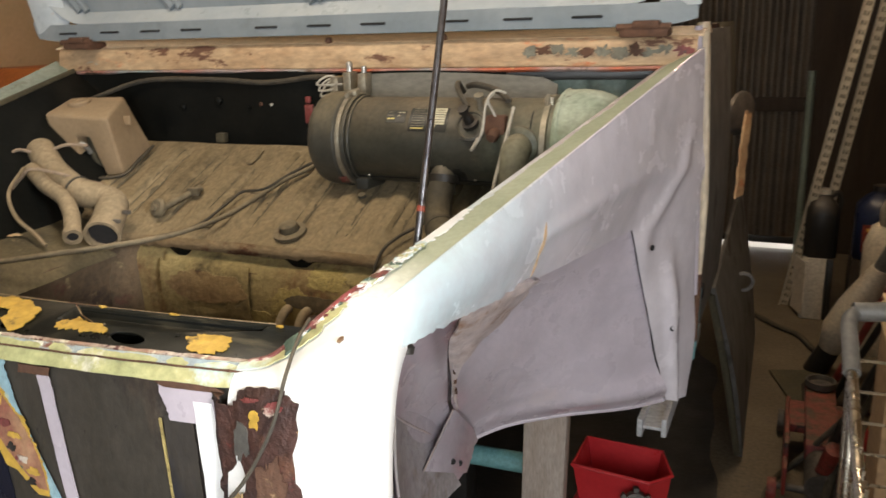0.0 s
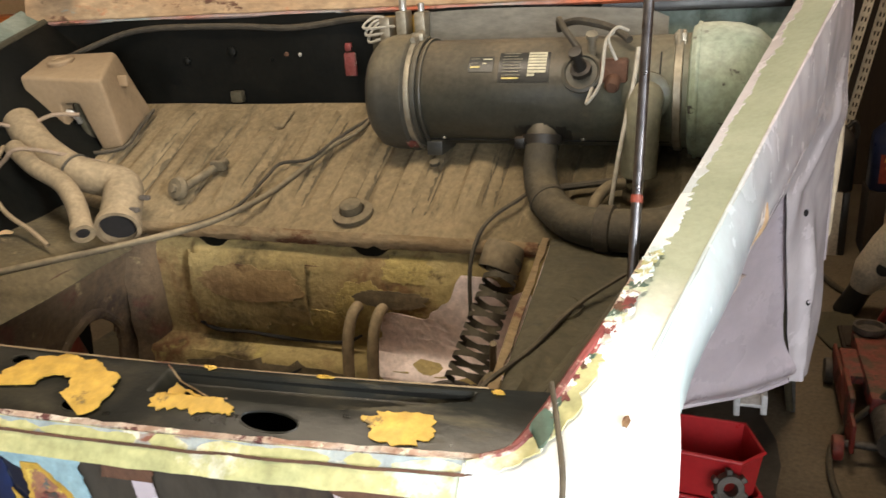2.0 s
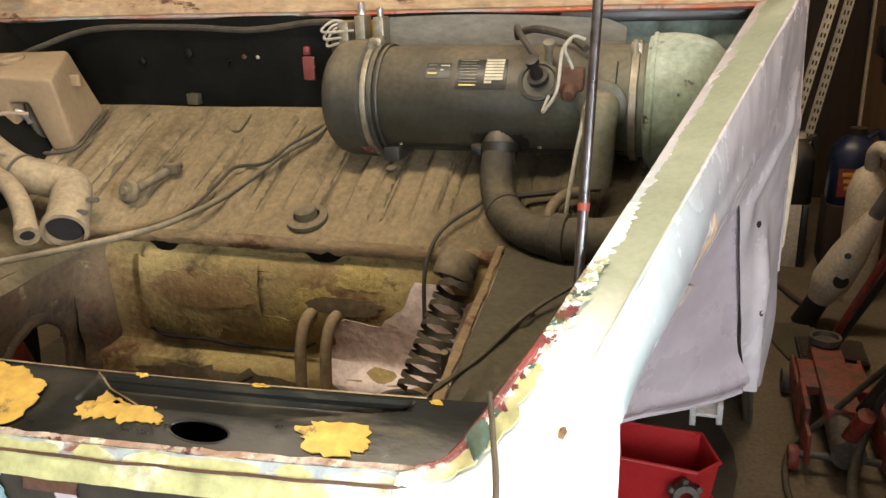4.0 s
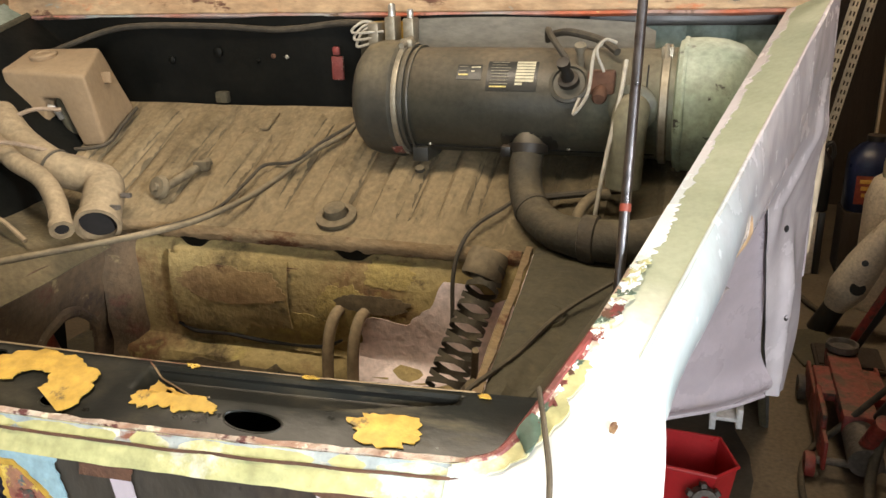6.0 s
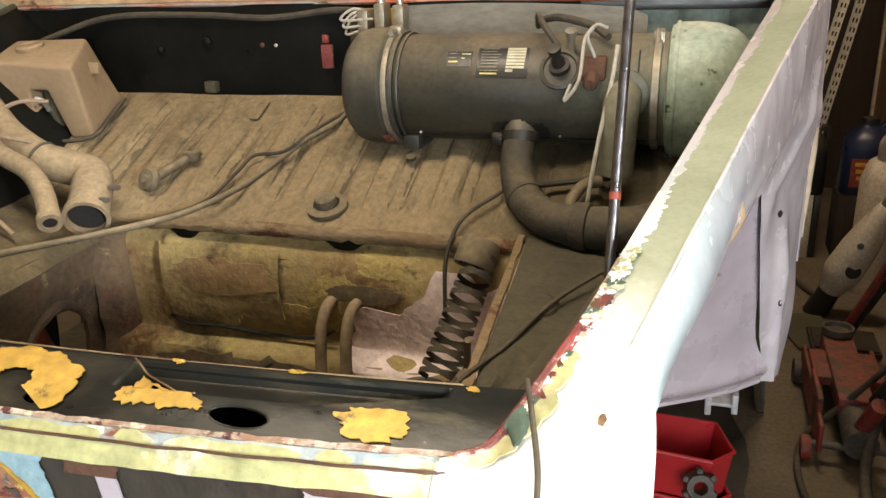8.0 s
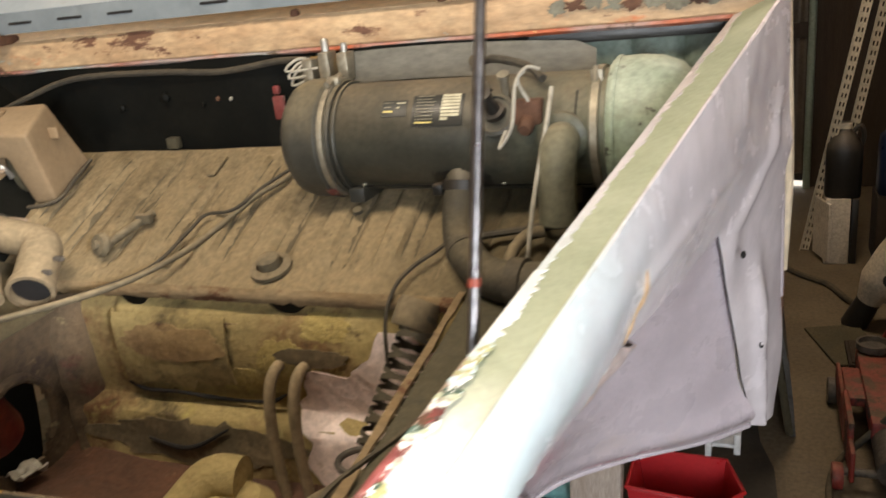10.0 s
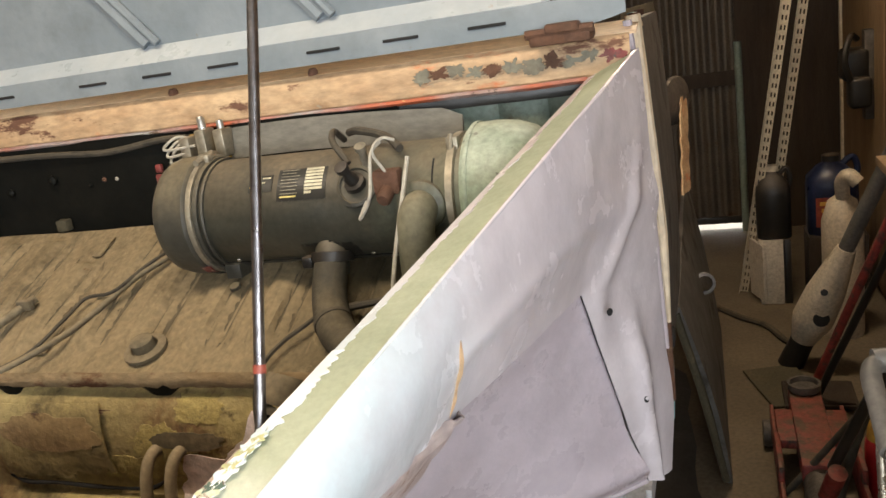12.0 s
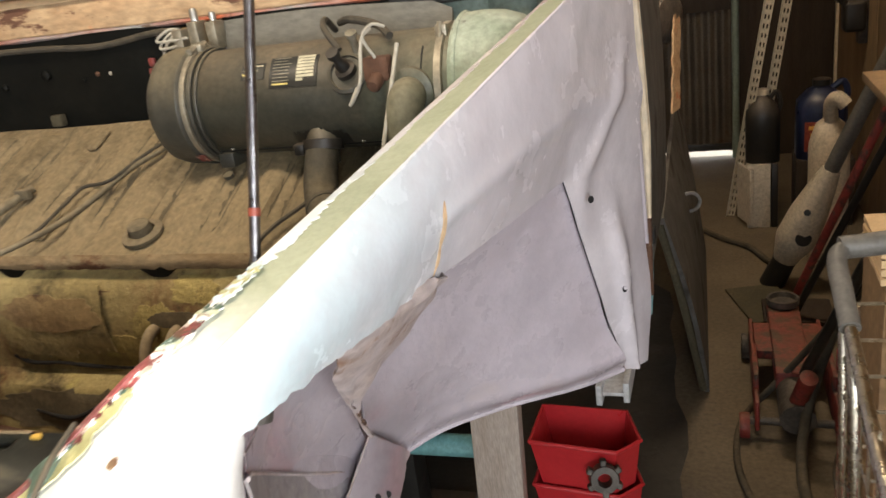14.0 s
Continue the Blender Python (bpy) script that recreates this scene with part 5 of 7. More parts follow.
fl_ = part("flap", sheet(flap, 48, 10, 0.003), "flap", wing, "torn brown-stained inner flap")
part("flap_edge", tube([flap(k / 20, 0.0, 0.001) for k in range(17)], 0.0016, 6), "jamb", fl_, "tan rust-bled edge")
for k in range(4):
    part("slot", tube([flap(0.72 + 0.07 * k, 0.3, 0.002), flap(0.75 + 0.07 * k, 0.35, 0.002)], 0.0030, 6, 1, smooth=False), "rustpanel", fl_)
part("inner_wing", sheet(lambda u, v: Vector((-0.545 + 0.03 * math.sin(v * 3) * (1 - u), 0.80 + 0.59 * u, 1.050 - 0.41 * v + wob((u, v, 0), 4, 0.01))), 30, 24, 0.003), "primer", wing, "dusty primed inner wing")


def splash(u, v, out=0.0):
    a = chain([(-0.388, 0.828, 1.125), (-0.415, 0.856, 1.06), (-0.440, 0.872, 0.92), (-0.445, 0.880, 0.70)], v)
    b = chain([(-0.395, 1.06, 1.125), (-0.465, 1.15, 1.01), (-0.515, 1.245, 0.86), (-0.545, 1.385, 0.66)], v)
    p = a.lerp(b, u)
    p.x += -0.050 * math.sin(u * math.pi) + out + wob(p, 9, 0.004)
    return p


part("splash_panel", sheet(splash, 24, 30, -0.003), "primer", wing, "dusty lilac splash panel")


def ridge_v(u):
    return 0.29 + 0.60 * u


def lower(u, v, out=0.0):
    """The stained plate below the fold of the splash panel."""
    return splash(u, ridge_v(u) + (1 - ridge_v(u)) * v, 0.004 + 0.035 * v + out)


part("lower_plate", sheet(lambda u, v: lower(0.02 + 0.80 * u, v), 20, 14, -0.003), "splashdirt", wing, "stained lower plate with bolt holes")
part("seam", tube([splash(u, ridge_v(u), 0.005) for u in (0.02, 0.2, 0.4, 0.6, 0.82)], 0.0022, 6), "flap", wing, "dark fold above the lower plate")
part("seam", tube([splash(0.16, 0.30, 0.004), splash(0.30, 0.36, 0.004), splash(0.42, 0.36, 0.004)], 0.0012, 6), "flap", wing)
RT, CT, CO, RB = Vector((-0.514, 1.264, 0.832)), Vector((-0.535, 1.425, 0.692)), Vector((-0.522, 1.335, 0.668)), Vector((-0.520, 1.150, 0.775))


def corner_plate(u, v):
    return RB.lerp(RT, u).lerp(CO.lerp(CT, u), v) + Vector((0.008 * math.sin(math.pi * v) + wob((u * 3, v * 3, 0), 2, 0.003), 0, 0))


cp_ = part("corner_plate", sheet(corner_plate, 14, 14, 0.003), "primer", wing, "lilac primed corner plate with two bolt holes")
part("seam", tube([corner_plate(k / 6, 0.0) + Vector((0.002, -0.002, 0)) for k in range(7)], 0.0016, 6), "flap", cp_)
for v_ in (0.40, 0.62):
    part("bolt_hole", revolve([(0, 0), (0.0055, 0), (0.0055, 0.002), (0, 0.002)], along(corner_plate(0.22, v_) + Vector((0.0035, -0.001, 0)), (1, -0.6, 0.3)), 10), "slot", cp_)

# ---- body side behind the wing ----
part("side_panel", sheet(lambda u, v: Vector((-0.222 + 0.020 * math.sin(v * 2.6), 1.785 + 0.84 * u, 1.45 - 0.72 * v)), 20, 20, 0.02), "darkgrey", car, "dull dark grey door shell")
part("wing_rear_edge", tube([(-0.190, 1.738, 1.462), (-0.180, 1.744, 1.30), (-0.176, 1.754, 1.10), (-0.171, 1.762, 0.92)], [0.007, 0.006, 0.006, 0.004], 8), "primer", car, "lilac rolled wing edge")
part("door_jamb", tube([(-0.184, 1.766, 1.468), (-0.174, 1.770, 1.30), (-0.168, 1.776, 1.12), (-0.166, 1.780, 0.96)], [0.012, 0.010, 0.011, 0.004], 8), "jamb", car, "tan rust-bled door jamb edge")
part("door_edge", tube([(-0.186, 1.800, 1.47), (-0.176, 1.804, 1.30), (-0.172, 1.808, 1.05), (-0.174, 1.808, 0.80)], 0.008, 8), "rustpanel", car)
part("door_edge", tube([(-0.192, 1.850, 1.47), (-0.182, 1.85, 1.2), (-0.176, 1.85, 0.86), (-0.182, 1.85, 0.74)], 0.008, 8), "tealpaint", car, "teal painted edge")
part("hinge", box(-0.190, -0.165, 1.862, 1.90, 0.875, 0.905, 0.004), "slot", car)
part("side_panel", sheet(lambda u, v: Vector((-0.315 + 0.025 * math.sin(v * 2.6), 2.66 + 1.35 * u, 1.46 - 0.80 * v)), 20, 20, 0.02), "darkdust", car, "dark rear side of the body")
part("pillar", tube([(-0.245, 2.64, 1.46), (-0.235, 2.645, 1.2), (-0.235, 2.65, 0.85)], 0.012, 8), "rustpanel", car)
part("lamp_bulge", revolve([(0, 0.03), (0.05, 0.028), (0.085, 0.012), (0.09, 0)], along((-0.222, 3.62, 1.10), (1, -0.3, 0)) @ Matrix.Diagonal((1.6, 1, 1, 1)), 24), "steelwool", car, "dull rounded wing bulge")
part("rust_strip", sheet(lambda u, v: Vector((-0.205 + 0.02 * u + wob((u, v * 3, 0), 3, 0.006), 3.62 - 0.30 * v + 0.09 * u, 1.135 - 0.33 * v)), 4, 20, 0.008), "cowl", car, "tan stripped strip with rust")
part("underbody", box(-1.75, -0.60, 1.45, 4.0, 0.62, 0.66, 0.01), "darkdust", car, "dark dirty underbody")

# ---- hood ----
hood = part("hood", sheet(lambda u, v: Vector((-1.84 + 1.65 * u - 0.11 * (1 - u) * v, 1.722 - 0.10 * v, 1.53 + 0.90 * v)), 40, 20, 0.004), "hood", car, "open hood, blue-grey underside with diagonal ribs")
part("slotted_flange", sheet(lambda u, v: Vector((-1.845 + 1.66 * u - 0.02 * (1 - u) * v, 1.680 + 0.006 * v - 0.002 * math.sin(v * 3), 1.464 + 0.042 * v + 0.010 * max(0, (0.06 - u) / 0.06) ** 2 + 0.012 * max(0, (u - 0.95) / 0.05) ** 2)), 80, 4, 0.004), "hood", hood, "grey slotted hood flange")
part("bevel", sheet(lambda u, v: Vector((-1.80 + 1.59 * u + 0.02 * (0.5 - u) * v, 1.685 + 0.045 * v, 1.506 + 0.036 * v + 0.05 * max(0, (0.07 - u) / 0.07) ** 2 + 0.05 * max(0, (u - 0.93) / 0.07) ** 2)), 80, 4, 0.003), "hoodlit", hood, "glossy pressed bevel, caught light in its paler colour")
part("side_frame", sheet(lambda u, v: Vector((-1.845 - 0.13 * u + 0.085 * v, 1.684 - 0.10 * u + 0.03 * v * v, 1.485 + 0.95 * u)), 30, 4, 0.004), "hoodlit", hood, "pale hood side frame")
part("side_frame", sheet(lambda u, v: Vector((-0.255 + 0.075 * v, 1.70 - 0.10 * u - 0.02 * v, 1.50 + 0.93 * u)), 30, 4, 0.004), "hoodlit", hood, "pale hood side frame")
# Slots are thin black boxes for the dark inside, not cut through
for x in (-1.74, -1.60, -1.47, -1.345, -1.13, -0.99, -0.855, -0.665, -0.53, -0.39):
    part("slot", box(x - 0.030, x + 0.030, 1.6775, 1.6815, 1.4815, 1.4865, 0.0015), "slot", hood)
for x in (-1.72, -1.42, -1.02, -0.675, -0.36):
    d = Vector((-0.62, -0.08, 0.78)).normalized()
    p0 = Vector((x, 1.716, 1.538))
    ln = min(0.9, (x + 1.86) / 0.62)
    b = part("rib", tube([p0, p0 + d * ln], 0.013, 8, 1, smooth=False), "hood", hood)
    part("rib_edge", tube([p0 + Vector((0.022, -0.003, 0.0)), p0 + Vector((0.022, -0.003, 0.0)) + d * ln], 0.008, 8, 1, smooth=False), "hood", b)

# prop rod of the hood
rod_d = Vector((0.003, 0.337, 0.9415))
r0 = Vector((-0.4185, 0.905, 1.098))
pr = part("prop_rod", tube([r0, r0 + rod_d * 0.95], 0.0047, 12, 1, smooth=False), "chrome", car, "worn chrome hood prop rod")
for s, h in ((0.168, 0.007),):
    part("red_mark", tube([r0 + rod_d * s, r0 + rod_d * (s + h)], 0.0054, 12, 1, smooth=False), "orangedot", pr)
part("foot", revolve([(0, 0), (0.010, 0), (0.011, 0.008), (0.006, 0.014), (0, 0.014)], along(r0 - Vector((0, 0, 0.006)), (0, 0.3, 1)), 12), "steelwool", pr)

# ---- gas heater on the shelf ----
HY, HZ, HR = 1.565, 1.255, 0.085
AX = Matrix.Translation((0, HY, HZ)) @ Matrix.Rotation(radians(90), 4, "Y")


def hcyl(profile, seg=48):
    """(radius, x) profile round the heater's axis."""
    return revolve(profile, AX, seg)


def hsurf(x, deg, r=HR):
    return Vector((x, HY - r * math.cos(radians(deg)), HZ + r * math.sin(radians(deg))))


heater = thing("gas_heater", (-0.62, HY, shelf_z(HY)), "dusty dark cylindrical gas heater with pale green dome", "heater")
body = part("body", hcyl([(0.0, -0.84), (HR - 0.004, -0.84), (HR, -0.835), (HR, -0.62), (HR, -0.43), (HR + 0.0015, -0.428), (HR + 0.0015, -0.400), (0.0, -0.398)]), "heater", heater, "dusty dark grey drum")
part("end_cap", hcyl([(0.0, -0.922), (0.050, -0.921), (0.078, -0.916), (0.091, -0.904), (0.0955, -0.888), (0.0965, -0.858), (0.098, -0.853), (0.0985, -0.848), (0.095, -0.844), (0.086, -0.840)]), "heatercap", heater, "dusty black end cap")
for x, r, w, mt in ((-0.838, 0.0950, 0.0045, "clamp"), (-0.829, 0.0905, 0.004, "heatercap"), (-0.818, 0.0885, 0.0025, "heatercap")):
    part("clamp_band", hcyl([(r - 0.006, x - w), (r, x - w), (r + 0.001, x), (r, x + w), (r - 0.006, x + w)]), mt, heater, "dull steel clamp band")
part("clamp_screw", merge(box(-0.848, -0.826, HY - 0.026, HY - 0.010, HZ + 0.086, HZ + 0.101, 0.004), tube([(-0.838, HY - 0.044, HZ + 0.091), (-0.838, HY + 0.004, HZ + 0.099)], 0.005, 8)), "clamp", heater)
part("red_mark", sheet(lambda u, v: hsurf(-0.852 + 0.018 * v, -44 - 14 * u, 0.0995), 6, 3, 0.001), "redline", heater)
part("collar", hcyl([(HR, -0.426), (0.0915, -0.424), (0.0915, -0.414), (HR + 0.002, -0.412)]), "clamp", heater)
part("dome", hcyl([(HR, -0.405), (0.0965, -0.402), (0.101, -0.392), (0.102, -0.365), (0.099, -0.335), (0.090, -0.310), (0.072, -0.290), (0.045, -0.278), (0, -0.274)]), "domegreen", heater, "pale green chipped dome")
part("seam", hcyl([(0.1025, -0.396), (0.1035, -0.393), (0.1025, -0.390)]), "domegreen", heater)
part("clip", merge(box(-0.428, -0.410, HY - 0.045, HY - 0.030, HZ + 0.070, HZ + 0.092, 0.003), tube([(-0.42, HY - 0.055, HZ + 0.06), (-0.42, HY - 0.04, HZ + 0.095)], 0.004, 8)), "clamp", heater)
part("seam", sheet(lambda u, v: hsurf(-0.445 + 0.002 * v, 50 - 60 * u, HR + 0.0015), 16, 1, 0.001), "slot", heater)
part("seam", sheet(lambda u, v: hsurf(-0.83 + 0.40 * u, -52 - 1.5 * v, HR + 0.0012), 30, 1, 0.001), "slot", heater)
part("drip_stain", sheet(lambda u, v: hsurf(-0.665 + 0.090 * u, -18 - 34 * v - 5 * noise.noise((u * 9, 2, 0)), HR + 0.0012), 24, 10, 0.0006, lambda u, v: v > 0.25 + 0.3 * abs(u - 0.5) + 0.25 * noise.noise((u * 12, 0, 1))), "plate", heater, "black oily stain")
for x in (-0.79, -0.66, -0.56):
    part("rivet", revolve([(0.0035, 0), (0.0025, 0.0025), (0, 0.003)], along(hsurf(x, -50), (0, -0.6, -0.77)), 8), "clamp", heater)
# data plates, printing as bars
for x0, x1, d0, d1, rows in ((-0.688, -0.608, 19, 53, 9), (-0.737, -0.697, 30, 48, 3)):
    pl = part("data_plate", sheet(lambda u, v: hsurf(x0 + (x1 - x0) * u, d0 + (d1 - d0) * v, HR + 0.0012), 8, 10, 0.0008), "plate", heater, "black data plate with pale print")
    for k in range(rows):
        dm = d1 - (k + 0.7) * (d1 - d0) / (rows + 0.6)
        w = (x1 - x0)
        last = k > rows - 2
        part("print_bar", sheet(lambda u, v: hsurf(x0 + w * (0.08 + (0.34 + 0.10 * noise.noise((k * 1.7, 0, 0))) * u), dm + (0.8 + 0.8 * last) * v, HR + 0.0026), 3, 1, 0.0004), "printyel" if last else "printdim", pl)
        if k < rows - 1:
            part("print_bar", sheet(lambda u, v: hsurf(x0 + w * (0.58 + (0.36 if k < rows - 2 else 0.14) * u), dm - 0.9 + (2.6 if rows > 4 else 1.4) * v, HR + 0.0026), 3, 1, 0.0004), "print", pl)
# plug, thermostat and their leads
pb = hsurf(-0.558, 28)
nrm = Vector((0, -math.cos(radians(28)), math.sin(radians(28))))
part("plug_base", revolve([(0.031, -0.002), (0.031, 0.002), (0.026, 0.004), (0.024, 0.001), (0.0, 0.001)], along(pb, nrm), 28), "heatercap", heater)
part("glow_plug", revolve([(0.016, 0), (0.016, 0.008), (0.010, 0.010), (0.010, 0.020), (0.007, 0.024), (0.007, 0.036), (0.010, 0.037), (0.010, 0.045), (0, 0.047)], along(pb + Vector((0, 0, 0.002)), nrm + Vector((-0.15, 0, 0.5))), 12), "blackplastic", heater, "black glow plug")
part("glow_plug", revolve([(0.006, 0), (0.006, 0.03), (0.009, 0.031), (0.009, 0.038), (0, 0.04)], along(hsurf(-0.545, 48), nrm + Vector((0.1, 0, 1.2))), 10), "clamp", heater)
part("thermostat", merge(box(-0.530, -0.490, HY - 0.084, HY - 0.060, HZ + 0.025, HZ + 0.060, 0.004), revolve([(0.011, 0), (0.011, 0.02), (0.008, 0.024), (0, 0.024)], along((-0.51, HY - 0.080, HZ + 0.03), (0, -0.8, -0.3)), 14)), "rustpanel", heater, "rusty overheat switch on a bracket")
part("lead", tube([(-0.56, HY - 0.085, HZ + 0.075), (-0.585, HY - 0.07, HZ + 0.105), (-0.60, HY - 0.03, HZ + 0.115), (-0.61, HY + 0.02, HZ + 0.095)], 0.005, 8), "cable", heater)
part("lead", tube([(-0.60, HY + 0.02, HZ + 0.105), (-0.57, HY - 0.01, HZ + 0.110), (-0.52, HY - 0.03, HZ + 0.100), (-0.49, HY - 0.06, HZ + 0.085)], 0.006, 8), "cable", heater)
part("lead", tube([(-0.505, HY - 0.09, HZ + 0.06), (-0.515, HY - 0.10, HZ + 0.09), (-0.505, HY - 0.085, HZ + 0.105), (-0.49, HY - 0.075, HZ + 0.10)], 0.0024, 8), "wirewhite", heater, "pale looped lead")
part("lead", tube([(-0.54, HY - 0.09, HZ + 0.02), (-0.545, HY - 0.11, HZ + 0.0), (-0.525, HY - 0.11, HZ + 0.03), (-0.52, HY - 0.095, HZ + 0.085), (-0.51, HY - 0.08, HZ + 0.10)], 0.0026, 8), "wirewhite", heater, "pale looped lead")
part("lead", tube([(-0.475, HY - 0.075, HZ + 0.075), (-0.478, HY - 0.105, HZ + 0.03), (-0.490, HY - 0.14, HZ - 0.05), (-0.50, HY - 0.16, HZ - 0.13), (-0.505, HY - 0.15, HZ - 0.17)], 0.0032, 8), "wirewhite", heater, "pale lead hanging down")
# outlets
part("outlet_flange", revolve([(0.036, -0.012), (0.036, 0.004), (0.030, 0.007), (0, 0.007)], along(hsurf(-0.462, 4), (0, -1, 0.05)), 28), "heater", heater)
part("outlet_pipe", tube([hsurf(-0.462, 2), (-0.462, HY - 0.102, HZ + 0.002), (-0.464, HY - 0.114, HZ - 0.02), (-0.466, HY - 0.114, HZ - 0.06), (-0.468, HY - 0.112, HZ - 0.105)], 0.0265, 20), "outlet", heater, "dusty green-grey elbow outlet")
part("exhaust_clamp", merge(revolve([(0.028, -0.008), (0.0315, -0.007), (0.0315, 0.007), (0.028, 0.008)], along((-0.622, 1.500, 1.190), (0, 0.3, 1)), 24), box(-0.662, -0.645, 1.475, 1.492, 1.18, 1.198, 0.003)), "blackplastic", heater, "black hose clamp")
part("outlet_stub", tube([(-0.622, 1.520, 1.215), (-0.622, 1.500, 1.192), (-0.622, 1.49, 1.165)], 0.026, 18), "heater", heater)
for x in (-0.81, -0.46):
    part("foot", merge(box(x - 0.014, x + 0.014, HY - 0.05, HY + 0.03, shelf_z(HY) + 0.004, HZ - HR + 0.012, 0.003), revolve([(0.009, 0), (0.009, 0.006), (0, 0.008)], along((x, HY - 0.052, shelf_z(HY - 0.05) + 0.012), (0, -0.4, 1)), 8)), "heatercap", heater)

# control unit behind the heater
cu = thing("relay_box", (-0.90, 1.66, 1.33), "small dusty relays and terminals on a yellow bracket", "relay")
part("bracket", box(-0.955, -0.855, 1.680, 1.690, 1.29, 1.375, 0.002), "yellow", cu, "yellow painted bracket")
part("body", merge(box(-0.945, -0.925, 1.635, 1.675, 1.315, 1.375, 0.003), box(-0.915, -0.895, 1.640, 1.675, 1.32, 1.385, 0.003), box(-0.882, -0.862, 1.645, 1.678, 1.335, 1.382, 0.003)), "clamp", cu, "dusty steel terminals")
part("cap", revolve([(0.007, 0), (0.007, 0.018), (0.004, 0.022), (0, 0.022)], Matrix.Translation((-0.905, 1.655, 1.385)), 10), "zinc", cu)
part("cap", revolve([(0.006, 0), (0.006, 0.014), (0, 0.016)], Matrix.Translation((-0.872, 1.66, 1.382)), 10), "zinc", cu)
for k in range(3):
    part("wire", tube([(-0.94 + 0.012 * k, 1.64, 1.34 + 0.01 * k), (-0.965 - 0.004 * k, 1.63, 1.335 + 0.012 * k), (-0.96, 1.65, 1.36 + 0.008 * k), (-0.935, 1.66, 1.372)], 0.0025, 6), "wirewhite", cu)
part("wire", tube([(-0.89, 1.64, 1.34), (-0.865, 1.62, 1.345), (-0.850, 1.625, 1.325)], 0.005, 8), "cable", cu)
solo("red_tag", merge(box(-1.040, -1.016, 1.674, 1.682, 1.268, 1.312, 0.003), box(-1.036, -1.022, 1.673, 1.681, 1.314, 1.330, 0.003)), "redline", "small chipped red tag on the black bulkhead", "tag")
solo("bracket", box(-0.972, -0.955, 1.66, 1.70, 1.22, 1.375, 0.003), "darkdust", "dark upright bracket beside the heater", "bracket")
# rubber flap behind the heater
solo("rubber_flap", sheet(lambda u, v: Vector((-0.868 + 0.42 * u, 1.668 + 0.012 * v - 0.006 * math.sin(u * 4), 1.322 + 0.052 * v + 0.010 * math.sin(u * 2.6 + 0.5) - 0.006 * u + (0.012 * (u - 0.93) / 0.07 * (0.5 - v) * 2 if u > 0.93 else 0))), 40, 5, 0.008), "grayboard", "grey rubber flap lying behind the heater", "flap")
# exhaust hose towards the wing
ah = thing("air_hose", (-0.622, 1.49, 1.10), "dusty black hose curving from the heater", "hose")
part("hose", tube([(-0.622, 1.492, 1.182), (-0.618, 1.462, 1.145), (-0.598, 1.420, 1.115), (-0.562, 1.380, 1.100), (-0.520, 1.352, 1.098), (-0.470, 1.345, 1.098), (-0.425, 1.352, 1.10), (-0.375, 1.375, 1.11)], [0.0255, 0.026, 0.027, 0.027, 0.029, 0.031, 0.031, 0.031], 18), "darkhose", ah)
part("collar", revolve([(0.030, -0.012), (0.0345, -0.010), (0.0345, 0.010), (0.030, 0.012)], along((-0.500, 1.348, 1.098), (1, -0.12, 0)), 24), "cable", ah, "thicker cuff on the hose")
part("joint_ring", revolve([(0.0265, -0.004), (0.0285, -0.003), (0.0285, 0.003), (0.0265, 0.004)], along((-0.598, 1.420, 1.115), (0.5, -0.65, -0.35)), 24), "cable", ah)
solo("cable", tube([(-0.60, 1.45, 1.125), (-0.56, 1.46, 1.128), (-0.50, 1.47, 1.135), (-0.46, 1.47, 1.14)], 0.006, 8), "cable", "dark cable under the heater", "cable")
solo("pipe", tube([(-0.52, 1.37, 1.085), (-0.525, 1.40, 1.115), (-0.51, 1.43, 1.135), (-0.485, 1.44, 1.14)], 0.009, 10), "hose", "dusty bent fuel pipe", "pipe")
solo("cable", tube([(-0.62, 1.47, 1.13), (-0.64, 1.43, 1.115), (-0.675, 1.395, 1.095), (-0.69, 1.36, 1.075), (-0.70, 1.34, 1.03), (-0.70, 1.33, 0.95)], 0.0035, 6), "cable", "thin dark cable over the shelf edge", "cable")

# ---- coil and hoses in the tank bay ----
coil = thing("hose_guard", (-0.70, 1.24, 0.87), "dusty hose guard of crossed flat straps below a cup", "hose guard")
cd = Vector((-0.045, -0.115, -0.165))
c0 = Vector((-0.660, 1.345, 1.045))
part("cup", revolve([(0.023, 0.016), (0.025, -0.010), (0.029, -0.012), (0.0305, -0.008), (0.0305, 0.022), (0.027, 0.030), (0.0, 0.031)], along(c0 + Vector((0.008, -0.01, -0.004)), -cd), 30), "hose", coil, "dusty rubber cup")
part("core", tube([c0 + Vector((0.008, -0.006, 0)) - cd * 0.10, c0 + Vector((0.010, -0.006, 0)) + cd * 0.08], 0.018, 12), "slot", coil)
FX = cd.normalized()
SX = FX.orthogonal().normalized()
SY = FX.cross(SX)


def strap(turns, ph, turn_way):
    """A flat strap wound round the hose's axis."""
    def fn(u, v):
        a = turn_way * turns * 2 * math.pi * u + ph
        r = 0.0235 + 0.005 * u + 0.0008 * turn_way
        return c0 + Vector((0.020, 0, 0.010)) + cd * (0.03 + 0.95 * u) + FX * (0.0075 * (v - 0.5)) + (SX * math.cos(a) + SY * math.sin(a)) * r
    return sheet(fn, int(turns * 20), 2, 0.0016)


